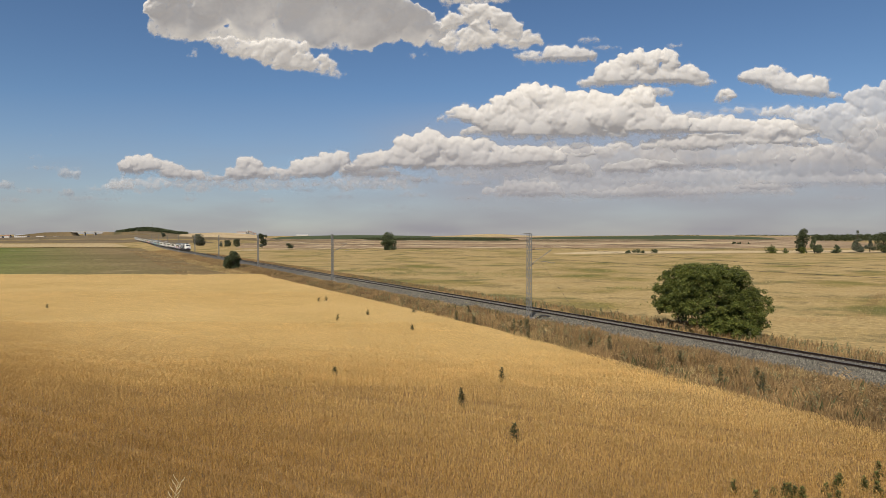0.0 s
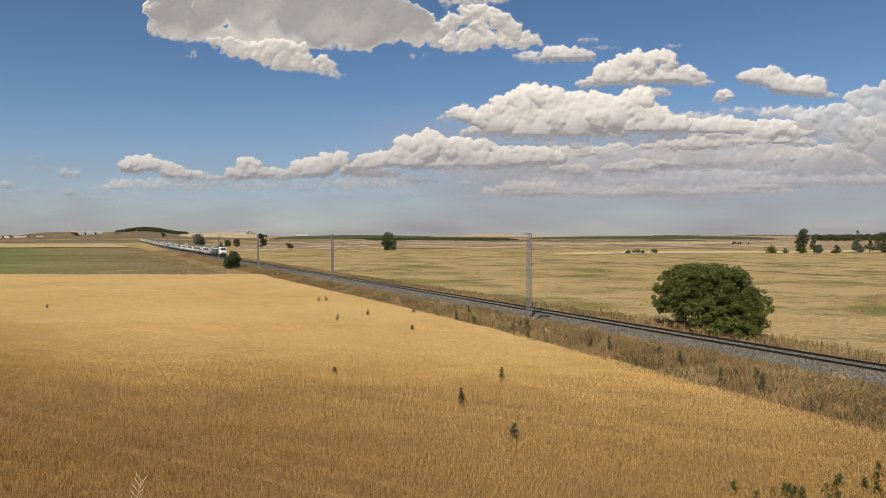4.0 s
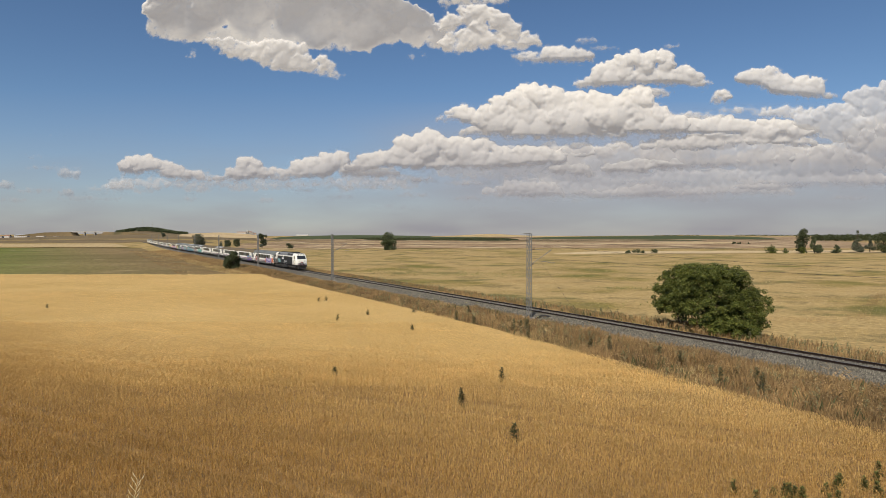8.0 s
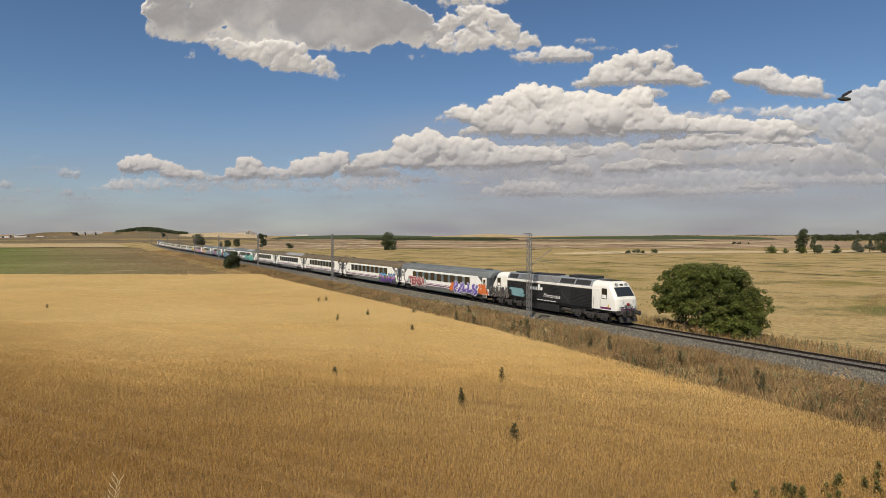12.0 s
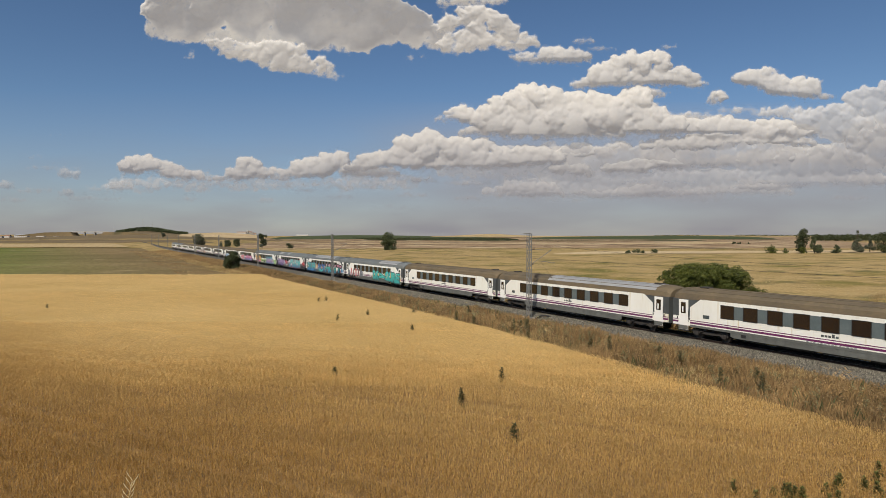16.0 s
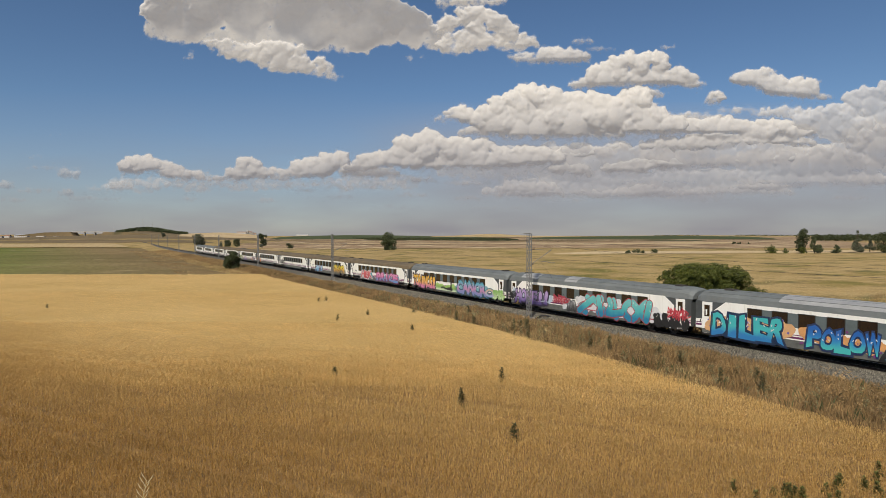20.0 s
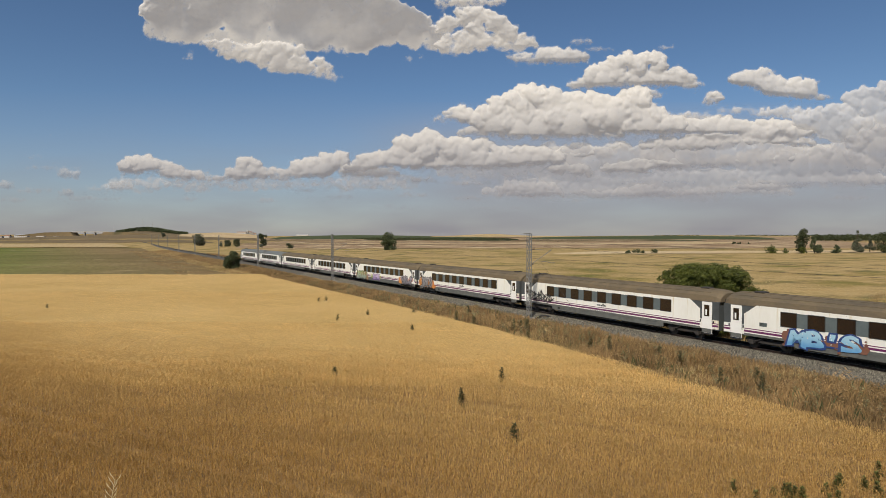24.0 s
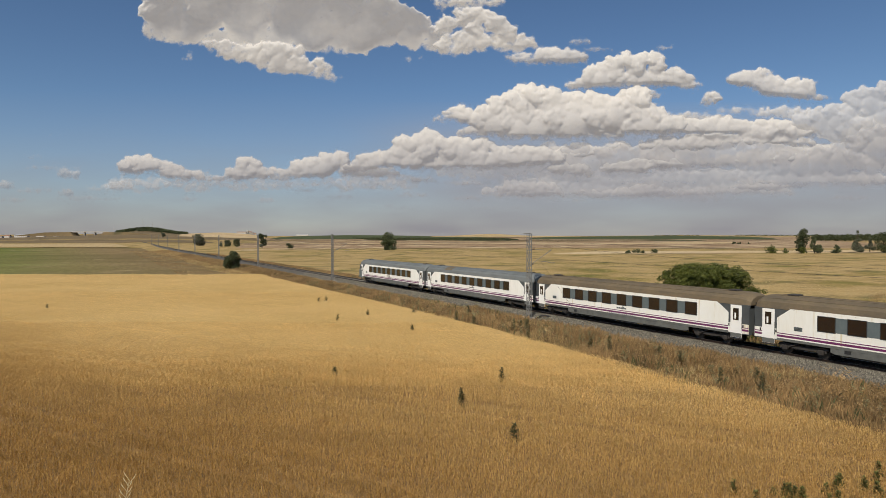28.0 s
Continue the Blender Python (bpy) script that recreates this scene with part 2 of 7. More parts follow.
# near wheat: broad shade put into the straw colour as a dark reddish tint
M_wheat_floor = field("wheat_canopy", [(0.54, 0.356, 0.13), (0.60, 0.406, 0.158), (0.65, 0.448, 0.184)], 0.05, 5.0, bump=0.25, dark_tint=(0.545, 0.455, 0.325))
M_wheat = leafy("wheat_straw", (0.56, 0.365, 0.128), (0.93, 0.675, 0.295), 0.13, 0.3, dark_tint=(0.545, 0.455, 0.325))
M_soil = plain("dry_soil", (0.30, 0.18, 0.07), (0.20, 0.12, 0.045), 2, 0.95, bump=0.03)
M_grass = leafy("dry_grass", (0.42, 0.31, 0.14), (0.64, 0.50, 0.25), 0.2, 0.25)
M_ground = field("dry_meadow", [(0.17, 0.155, 0.042), (0.27, 0.205, 0.065), (0.385, 0.27, 0.112), (0.44, 0.315, 0.138), (0.385, 0.26, 0.108)], 0.045, 2.0, stops=(0.33, 0.40, 0.455, 0.55, 0.66), bump=0.25, stretch=(0.9, 1.0, 1), dashes=((0.22, 0.165, 0.07), 0.10, 1.1, 0.53), tufts=((0.13, 0.125, 0.042), 0.06, 1.0, 0.55))
M_weed_dry = leafy("dry_weeds", (0.195, 0.122, 0.056), (0.46, 0.305, 0.14), 0.35, 0.2)
M_thistle = leafy("thistle_green", (0.12, 0.13, 0.036), (0.27, 0.265, 0.085), 0.3, 0.3)
M_weed_green = leafy("green_weeds", (0.07, 0.08, 0.033), (0.16, 0.155, 0.065), 0.3, 0.2)
M_grey_green = leafy("grey_green_weeds", (0.15, 0.14, 0.068), (0.36, 0.33, 0.17), 0.3, 0.2)
M_leaf = leafy("bush_leaves", (0.040, 0.060, 0.013), (0.19, 0.20, 0.042), 0.35, 0.22, 0.5)
M_leaf_far = leafy("tree_leaves", (0.06, 0.08, 0.035), (0.12, 0.135, 0.06), 0.25, 0.2)
M_bark = plain("bark", (0.13, 0.10, 0.07), (0.06, 0.05, 0.04), 6, 0.9, bump=0.01)
M_ballast = plain("ballast_stone", (0.22, 0.20, 0.155), (0.09, 0.081, 0.063), 8, 0.9, bump=0.05, bump_scale=12, island=0.7)
M_bed = plain("ballast_bed", (0.14, 0.126, 0.10), (0.055, 0.049, 0.038), 9, 0.95, bump=0.06, bump_scale=11)
M_rail = plain("rail_steel", (0.045, 0.028, 0.02), (0.025, 0.017, 0.013), 5, 0.6, 0.3)
M_rail_top = plain("rail_head", (0.30, 0.28, 0.26), (0.2, 0.18, 0.17), 4, 0.4, 0.8)
M_sleeper = plain("concrete_sleeper", (0.22, 0.20, 0.175), (0.13, 0.12, 0.105), 4, 0.9, bump=0.004, objrand=0.2)
M_galv = plain("galvanised_steel", (0.235, 0.235, 0.225), (0.17, 0.17, 0.165), 3, 0.6, 0.2)
M_wire = plain("copper_wire", (0.05, 0.045, 0.04), (0.03, 0.03, 0.03), 3, 0.6, 0.3)
M_insul = plain("insulator", (0.18, 0.10, 0.07), (0.10, 0.06, 0.05), 5, 0.3)
M_concrete = plain("concrete", (0.42, 0.40, 0.36), (0.30, 0.28, 0.25), 3, 0.9, bump=0.01)
M_black = plain("black_rubber", (0.02, 0.02, 0.02), (0.035, 0.033, 0.03), 3, 0.7)
M_white = plain("coach_white", (0.90, 0.89, 0.83), (0.83, 0.815, 0.75), 1.4, 0.42, stretch=(1, 1, 0.35), streak=(0.50, 0.45, 0.34))
M_cream = plain("aged_white", (0.89, 0.88, 0.81), (0.82, 0.80, 0.71), 0.9, 0.5, stretch=(1, 1, 0.3), streak=(0.55, 0.42, 0.16), streaky=0.55)
M_grey_end = plain("coach_dark_grey", (0.085, 0.093, 0.093), (0.06, 0.066, 0.066), 1.2, 0.55)
M_grey_pier = plain("window_band_grey", (0.135, 0.165, 0.165), (0.10, 0.125, 0.125), 1.5, 0.5)
M_roof_grey = plain("roof_grey", (0.175, 0.19, 0.186), (0.12, 0.132, 0.13), 0.8, 0.7, stretch=(0.5, 1, 1))
M_roof_brown = plain("roof_brown_dust", (0.175, 0.130, 0.075), (0.105, 0.086, 0.058), 0.8, 0.8, stretch=(0.5, 1, 1))
M_roof_silver = plain("roof_silver_patch", (0.42, 0.42, 0.41), (0.32, 0.32, 0.31), 1, 0.5, 0.2)
M_skirt = plain("skirt_grey", (0.155, 0.16, 0.145), (0.10, 0.10, 0.09), 2, 0.7)
M_purple = plain("purple_stripe", (0.17, 0.03, 0.115), (0.12, 0.025, 0.085), 2, 0.4)
M_under = plain("underframe_grime", (0.026, 0.023, 0.021), (0.06, 0.052, 0.045), 4, 0.85)
M_bogie = plain("bogie_steel", (0.045, 0.042, 0.04), (0.085, 0.075, 0.066), 5, 0.6, 0.2)
M_wheel = plain("wheel_steel", (0.07, 0.06, 0.052), (0.045, 0.04, 0.035), 4, 0.6, 0.4)
M_door = plain("door_white", (0.90, 0.89, 0.84), (0.83, 0.81, 0.75), 1.6, 0.4)
M_loco_grey = plain("loco_charcoal", (0.026, 0.026, 0.026), (0.017, 0.017, 0.017), 1.6, 0.5)
M_loco_white = plain("loco_white", (0.87, 0.85, 0.77), (0.76, 0.73, 0.64), 1.3, 0.38)
M_loco_roof = plain("loco_roof_grey", (0.27, 0.285, 0.29), (0.20, 0.21, 0.215), 1.5, 0.55)
M_vent = plain("vent_dark", (0.02, 0.02, 0.02), (0.035, 0.034, 0.032), 4, 0.7)
M_red = plain("red_coupling", (0.30, 0.02, 0.02), (0.2, 0.015, 0.015), 3, 0.5)
M_yellow = plain("warning_yellow", (0.70, 0.45, 0.03), (0.6, 0.38, 0.03), 3, 0.5)
M_lamp = plain("lamp_lens", (0.35, 0.36, 0.36), (0.5, 0.5, 0.48), 3, 0.15)


def glass(name, tone, rough=0.06):
    m, t, p = nodes_of(name)
    p.inputs["Base Color"].default_value = (*tone, 1)
    p.inputs["Roughness"].default_value = rough
    p.inputs["Specular IOR Level"].default_value = 0.5
    n = t.nodes.new("ShaderNodeTexNoise")
    n.inputs["Scale"].default_value = 1.5
    r = t.nodes.new("ShaderNodeMapRange")
    r.inputs["To Min"].default_value, r.inputs["To Max"].default_value = rough, rough + 0.12
    t.links.new(n.outputs["Fac"], r.inputs["Value"])
    t.links.new(r.outputs[0], p.inputs["Roughness"])
    return m


M_glass = glass("tinted_window_glass", (0.02, 0.013, 0.010))
M_windscreen = glass("windscreen_glass", (0.03, 0.035, 0.04), 0.03)


def paint(name, a, b, rough=0.45):
    return plain(name, a, b, 2.2, rough)


# ---- letters, made while the scene is still empty ----
FONT = {}


def glyph(ch, swell):
    """A letter of the built-in font, swollen to a bubble; its mesh and the box it fills."""
    if (ch, swell) not in FONT:
        cu = bpy.data.curves.new("letter", "FONT")
        cu.body, cu.size, cu.offset, cu.resolution_u = ch, 1.0, swell, 3
        tmp = new("letter", cu)
        bpy.context.view_layer.update()
        me = bpy.data.meshes.new_from_object(tmp.evaluated_get(bpy.context.evaluated_depsgraph_get()))
        bpy.data.objects.remove(tmp)
        FONT[ch, swell] = me
    return FONT[ch, swell]


for ch in "SDAMURETNKOPLWICHBVFMXYG1!'>":
    for swell in (0.05, 0.125):
        glyph(ch, swell)
cu = bpy.data.curves.new("lettering", "FONT")
cu.body = "Mercancías"
cu.size, cu.extrude, cu.shear = 0.62, 0.004, 0.18
tmp = new("lettering", cu)
bpy.context.view_layer.update()
LETTERING = bpy.data.meshes.new_from_object(tmp.evaluated_get(bpy.context.evaluated_depsgraph_get()))
bpy.data.objects.remove(tmp)


# ---- the land ----
def smooth(a, b, x):
    t = np.clip((x - a) / (b - a), 0, 1)
    return t * t * (3 - 2 * t)


def land(x, y):
    """Height of the ground, for arrays or numbers."""
    x, y = np.asarray(x, float), np.asarray(y, float)
    s, off = x * AWAY.x + y * AWAY.y, x * SIDE.x + y * SIDE.y - TRACK
    z = -0.62 + 0 * x
    z = z - 0.62 * (1 - smooth(-13.0, -4.5, off)) * smooth(-400, -12, off)
    z = z - 0.25 * smooth(4.0, 12.0, off) * (1 - smooth(60, 200, off))
    z = z + 0.10 * fbm(x / 23, y / 23, 3, 5) * smooth(5, 14, abs(off))
    g = np.where(s < 350, 0, np.where(s < 680, 1.7 * ((s - 350) / 330.0) ** 2, 1.7 + (s - 680) * 0.0085))
    z = z + np.minimum(g, 9) * np.exp(-(off / 160.0) ** 2)
    r = np.hypot(x, y)
    a = np.degrees(np.arctan2(x, np.maximum(y, 1)))
    z = z + 7.6 * np.clip((r - 500) / 4100, 0, 1.2) * (y > 0)
    z = z + 0.5 * fbm(x / 190, y / 190, 2, 9) * smooth(300, 700, r)
    # the wooded hill and its bare shoulder, and low rises on the skyline
    z = z + 26 * np.exp(-((a + 24.9) / 2.3) ** 2 - ((r - 2600) / 520) ** 2)
    z = z + 15 * np.exp(-((a + 19.4) / 3.0) ** 2 - ((r - 2300) / 500) ** 2)
    z = z + 12 * np.exp(-((a - 4.3) / 2.6) ** 2 - ((r - 4000) / 500) ** 2)
    z = z + 4 * np.exp(-((a - 22) / 8.0) ** 2 - ((r - 4200) / 500) ** 2)
    z = z + 9 * np.exp(-((a + 33) / 5.0) ** 2 - ((r - 3300) / 700) ** 2)
    z = z + 7 * np.exp(-((a + 7) / 7.0) ** 2 - ((r - 2300) / 600) ** 2)
    z = z + 5 * np.exp(-((a - 19) / 8.0) ** 2 - ((r - 2100) / 600) ** 2)
    # the road bank on which the camera stands
    top = 6.75 - np.maximum(0, y - 0.7) * 0.72
    top = np.where(y < -7, 6.75 - (-7 - y) * 0.6, top)
    z = np.maximum(z, np.where(np.abs(off + TRACK) < 34, top, -50))
    return z


def land_sheet():
    rs = np.concatenate([np.arange(0.0, 60, 1.0), np.arange(60, 200, 3.0), np.arange(200, 700, 12.0), np.arange(700, 4900, 60.0)])
    an = np.radians(np.concatenate([np.arange(-50, 50, 0.5), np.arange(50, 310, 4.0)]))
    A, R = np.meshgrid(an, rs)
    x, y = R * np.sin(A), R * np.cos(A)
    v = np.stack([x, y, land(x, y)], -1).reshape(-1, 3)
    n, m = len(rs), len(an)
    i, j = np.meshgrid(np.arange(n - 1), np.arange(m), indexing="ij")
    k = (j + 1) % m
    f = np.stack([i * m + j, i * m + k, (i + 1) * m + k, (i + 1) * m + j], -1).reshape(-1, 4)
    ob = arrays("ground", v, f[:, ::-1], M_ground, True)
    return tagged(ob, "dry golden meadow with green and bare patches", "ground", kind="structure")


land_sheet()


def plot(name, label, a0, a1, y0, y1, material, lift=0.25, skew=0.0, ragged=0.02, stop=None):
    """A field on the land: from bearing a0 to a1 (x over y), from depth y0 to y1, with uneven rims."""
    nu, nv = 60, 14
    u, w = np.meshgrid(np.linspace(0, 1, nu), np.linspace(0, 1, nv))
    b = a0 + (a1 - a0) * u
    near = y0 * (1 + skew * (u - 0.5) + ragged * fbm(u * 7, u * 0 + y0, 3, 2))
    far = y1 * (1 + skew * (u - 0.5) + ragged * fbm(u * 6, u * 0 + y1, 3, 3))
    if stop is None:
        # the strip runs out to nothing at both ends
        far = near + (far - near) * np.clip(np.minimum(u, 1 - u) / 0.14, 0, 1) ** 0.6
    d = near + (far - near) * w
    x, y = b * d, d
    if stop is not None:
        # the field ends beside the track
        x1 = (TRACK + stop - y * SIDE.y) / SIDE.x + 1.5 * fbm(y / 9, y * 0, 3, 6)
        x = a0 * d + (x1 - a0 * d) * u
    v = np.stack([x, y, land(x, y) + lift], -1).reshape(-1, 3)
    i, j = np.meshgrid(np.arange(nv - 1), np.arange(nu - 1), indexing="ij")
    f = np.stack([i * nu + j, i * nu + j + 1, (i + 1) * nu + j + 1, (i + 1) * nu + j], -1).reshape(-1, 4)
    return tagged(arrays(name, v, f, material, True), label, "field", kind="structure")


F_brown = field("ploughed_stubble", [(0.25, 0.165, 0.095), (0.33, 0.225, 0.13), (0.40, 0.285, 0.165)], 0.012, 0.5, stretch=(0.35, 1.6, 1), dashes=((0.56, 0.44, 0.27), 0.012, 2.2, 0.52), tufts=((0.15, 0.10, 0.055), 0.011, 2.6, 0.535))
F_scrub = field("fallow_scrub", [(0.13, 0.095, 0.05), (0.19, 0.14, 0.075), (0.25, 0.18, 0.10)], 0.012, 0.5, stretch=(0.35, 1.6, 1), dashes=((0.34, 0.26, 0.15), 0.010, 2.2, 0.58), tufts=((0.085, 0.08, 0.04), 0.010, 2.2, 0.56))
F_pale = field("pale_stubble", [(0.42, 0.30, 0.16), (0.52, 0.39, 0.22), (0.58, 0.45, 0.27)], 0.012, 0.6, stretch=(0.4, 2, 1))
F_gold = field("far_barley", [(0.42, 0.30, 0.15), (0.48, 0.36, 0.19)], 0.01, 0.4, stretch=(0.4, 2, 1))
F_green = field("green_crop", [(0.15, 0.112, 0.05), (0.195, 0.14, 0.064), (0.235, 0.165, 0.078), (0.275, 0.20, 0.098)], 0.02, 0.8, stretch=(0.6, 0.9, 1), green=(0.60, 1.0, 0.48), dashes=((0.30, 0.23, 0.115), 0.05, 1.0, 0.58))
F_vine = field("vineyard_green", [(0.05, 0.07, 0.027), (0.09, 0.10, 0.045)], 0.02, 0.6, stretch=(0.4, 2, 1))

plot("field_brown", "brown ploughed stubble field", -0.33, 0.72, 445, 1010, F_brown, 0.15, 0.0, 0.03)
plot("field_pale", "pale bare stubble strip", 0.17, 0.72, 320, 372, F_pale, 0.12, 0.1)
plot("field_pale", "pale bare stubble strip", 0.34, 0.47, 700, 790, F_pale, 0.4)
plot("field_pale", "pale stubble strip between brown fields", -0.36, 0.5, 620, 660, F_pale, 0.5, 0.05, 0.05)
plot("field_brown", "brown dry land before the low hill", -0.85, -0.25, 880, 2150, F_scrub, 0.3, 0.0, 0.02)
plot("field_brown", "brown dry land towards the skyline", -0.3, 0.85, 980, 2600, F_brown, 0.3, 0.0, 0.02)
plot("field_vineyard", "dark green vineyard below the skyline", -0.275, 0.09, 1230, 2300, F_vine, 0.8, 0.1)
plot("field_green", "dark green crop field near the skyline", 0.13, 0.53, 1180, 2000, F_vine, 0.8, -0.12)
plot("field_green", "thin dark green crop strip across the plain", -0.08, 0.42, 1010, 1110, F_vine, 0.5, -0.05, 0.03)
plot("field_gold", "golden barley field on a far rise", -0.02, 0.25, 1950, 4300, F_gold, 1.2)
plot("field_gold", "pale dry slope of the low hill", -0.42, -0.28, 1300, 2500, F_pale, 1.0)
plot("field_brown", "brown strip of fallow land", -0.75, -0.36, 640, 830, F_scrub, 0.25, 0.0, 0.04)
plot("field_pale", "pale cut barley strip", -0.75, -0.497, 470, 600, F_gold, 0.35, 0.0)
plot("field_green", "green and brown crop field beyond the wheat", -0.85, -0.36, 149, 455, F_green, 0.14, 0.0, 0.0, -15.0)
plot("field_gold", "golden uncut strip across the plain", -0.33, 0.30, 850, 900, F_gold, 0.5, 0.04, 0.05)
plot("field_pale", "pale dry grass along the railway's far side", -0.33, -0.12, 405, 440, F_pale, 0.2, 0.1, 0.05)


# ---- the wheat ----
def blades(name, xy, base, height, lean, width, material, rng, leaves=1):
    """Upright thin blades at the places xy: one long triangle each, or a bent one of two."""
    n = len(xy)
    yaw = rng.uniform(0, math.pi, n)
    tilt = rng.uniform(0, 2 * math.pi, n)
    w = width * rng.uniform(0.6, 1.3, n)
    h = height
    dx, dy = np.cos(yaw) * w / 2, np.sin(yaw) * w / 2
    lx, ly = np.cos(tilt) * lean * h, np.sin(tilt) * lean * h
    v = np.empty((n, 4, 3))
    v[:, 0] = np.stack([xy[:, 0] - dx, xy[:, 1] - dy, base], -1)
    v[:, 1] = np.stack([xy[:, 0] + dx, xy[:, 1] + dy, base], -1)
    v[:, 2] = np.stack([xy[:, 0] + dx * 0.8 + lx * 0.6, xy[:, 1] + dy * 0.8 + ly * 0.6, base + h * 0.7], -1)
    v[:, 3] = np.stack([xy[:, 0] + lx * 1.3, xy[:, 1] + ly * 1.3, base + h], -1)
    f = np.arange(n * 4).reshape(n, 4)
    return arrays(name, v.reshape(-1, 3), f, material)


def rim(s):
    """The wheat ends this far on the near side of the track, s along it."""
    return -12.5 + np.interp(s, [15, 27, 38, 47, 75, 140], [0.0, 0.8, 1.2, 2.1, 2.4, 2.4])


WHEAT_END = 147.0      # and at this depth
WHEAT_TOP = -0.52


def furrow(x, y):
    """Wheel tracks of the drill, in pairs, that bend a little."""
    t = np.mod(y + 0.45 * x + 1.4 * fbm(x / 30, y / 30, 2, 31) - 8.0, 12.3)
    return np.maximum(np.exp(-((t - 0.5) / 0.32) ** 2), np.exp(-((t - 2.5) / 0.32) ** 2))


def wheat_height(x, y):
    return WHEAT_TOP + 0.10 * fbm(x / 7.0, y / 7.0, 3, 11) + 0.05 * fbm(x / 1.3, y / 2.6, 2, 12) - 0.09 * furrow(x, y)


def in_wheat(x, y):
    off = x * SIDE.x + y * SIDE.y - TRACK
    return (off < rim(x * AWAY.x + y * AWAY.y) + 0.4 * fbm(x / 6, y / 6, 2, 4)) & (y < WHEAT_END + 0.8 * fbm(x / 9, y * 0, 2, 8) - 0.02 * np.abs(x + 60)) & (y > 13)


def wheat_field():
    rows = np.concatenate([np.arange(14, 45, 0.35), np.arange(45, 80, 0.6), np.arange(80, WHEAT_END + 0.5, 1.0)])
    nu = 260
    u, y = np.meshgrid(np.linspace(0, 1, nu), rows)
    x0 = -0.80 * y - 6
    x1 = (TRACK - 12 - y * SIDE.y) / SIDE.x
    for _ in range(5):
        x1 = (TRACK + rim(x1 * AWAY.x + y * AWAY.y) - y * SIDE.y) / SIDE.x
    x1 = np.minimum(x1, 0.9 * y + 10)
    x = x0 + (x1 - x0) * u
    x = x + 0.25 * fbm(y / 3, y * 0, 2, 4) * (u > 0.999)
    z = wheat_height(x, y) - 0.85 + 0.79 * smooth(26, 54, y) ** 0.7 - 0.5 * (u > 0.998) - 0.5 * (y > WHEAT_END - 0.6)
    v = np.stack([x, y, z], -1).reshape(-1, 3)
    n = len(rows)
    i, j = np.meshgrid(np.arange(n - 1), np.arange(nu - 1), indexing="ij")
    f = np.stack([i * nu + j, i * nu + j + 1, (i + 1) * nu + j + 1, (i + 1) * nu + j], -1).reshape(-1, 4)
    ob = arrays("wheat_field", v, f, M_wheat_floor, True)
    g = np.stack([x, y, wheat_height(x, y) - 0.30 - 0.5 * smooth(30, 60, y)], -1).reshape(-1, 3)
    near = f[(v[f[:, 0], 1] < 60)]
    tagged(arrays("soil", g, near, M_soil, True), "dry brown soil between the stalks", "soil", kind="structure")
    tagged(ob, "ripe golden wheat field with drill lines", "wheat", kind="stuff")
    rng = np.random.default_rng(3)
    bits = []
    for y0, y1, per in ((15, 24, 420), (24, 32, 420), (32, 45, 340), (45, 65, 210), (65, 100, 70), (100, 147, 22)):
        n = int(per * 0.78 * (y1 * y1 - y0 * y0))
        y = np.sqrt(rng.uniform(y0 * y0, y1 * y1, n))
        x = rng.uniform(-0.78, 0.78, n) * y
        k = in_wheat(x, y)
        # drill lines and wheel tracks leave gaps
        k &= ~((furrow(x, y) > 0.5) & (rng.uniform(0, 1, n) < 0.35))
        bits.append(np.stack([x, y], -1)[k])
    xy = np.concatenate(bits)
    z = wheat_height(xy[:, 0], xy[:, 1])
    d = np.hypot(xy[:, 0], xy[:, 1])
    top = z + rng.normal(0, 0.05, len(xy)) - 0.05
    # ears: leaning quads, bent over by the wind
    n = len(xy)
    bend = rng.uniform(-math.pi, math.pi, n)
    l = rng.uniform(0.08, 0.15, n)
    w = (0.0026 + 0.00021 * d) * rng.uniform(0.7, 1.3, n)
    tilt = rng.uniform(0.3, 1.25, n)
    ux, uy = np.cos(bend), np.sin(bend)
    tip = np.stack([ux * l * np.cos(tilt), uy * l * np.cos(tilt), l * np.sin(tilt)], -1)
    wide = np.stack([-uy, ux, 0 * ux], -1) * w[:, None]
    p = np.stack([xy[:, 0], xy[:, 1], top - 0.06], -1)
    v = np.stack([p - wide * 0.35, p + tip * 0.55 - wide, p + tip, p + tip * 0.6 + wide], 1).reshape(-1, 3)
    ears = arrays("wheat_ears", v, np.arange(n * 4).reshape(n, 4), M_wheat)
    near = (d < rng.uniform(26, 60, n)) & (np.arange(n) % 3 == 0)
    m = int(near.sum())
    q, tq = xy[near], p[near]
    hh = rng.uniform(0.40, 0.52, m)
    sw = (0.0035 + 0.0002 * d[near])[:, None] * np.stack([np.cos(bend[near] * 3), np.sin(bend[near] * 3), np.zeros(m)], -1)
    foot = tq - np.stack([0.06 * ux[near], 0.06 * uy[near], hh], -1)
    v = np.stack([foot - sw, foot + sw, tq + sw * 0.7, tq - sw * 0.7], 1).reshape(-1, 3)
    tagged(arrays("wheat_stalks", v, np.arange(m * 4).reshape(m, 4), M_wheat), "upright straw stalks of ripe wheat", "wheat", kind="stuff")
    tagged(ears, "dense ripe wheat ears nodding in wind", "wheat", kind="stuff")


wheat_field()


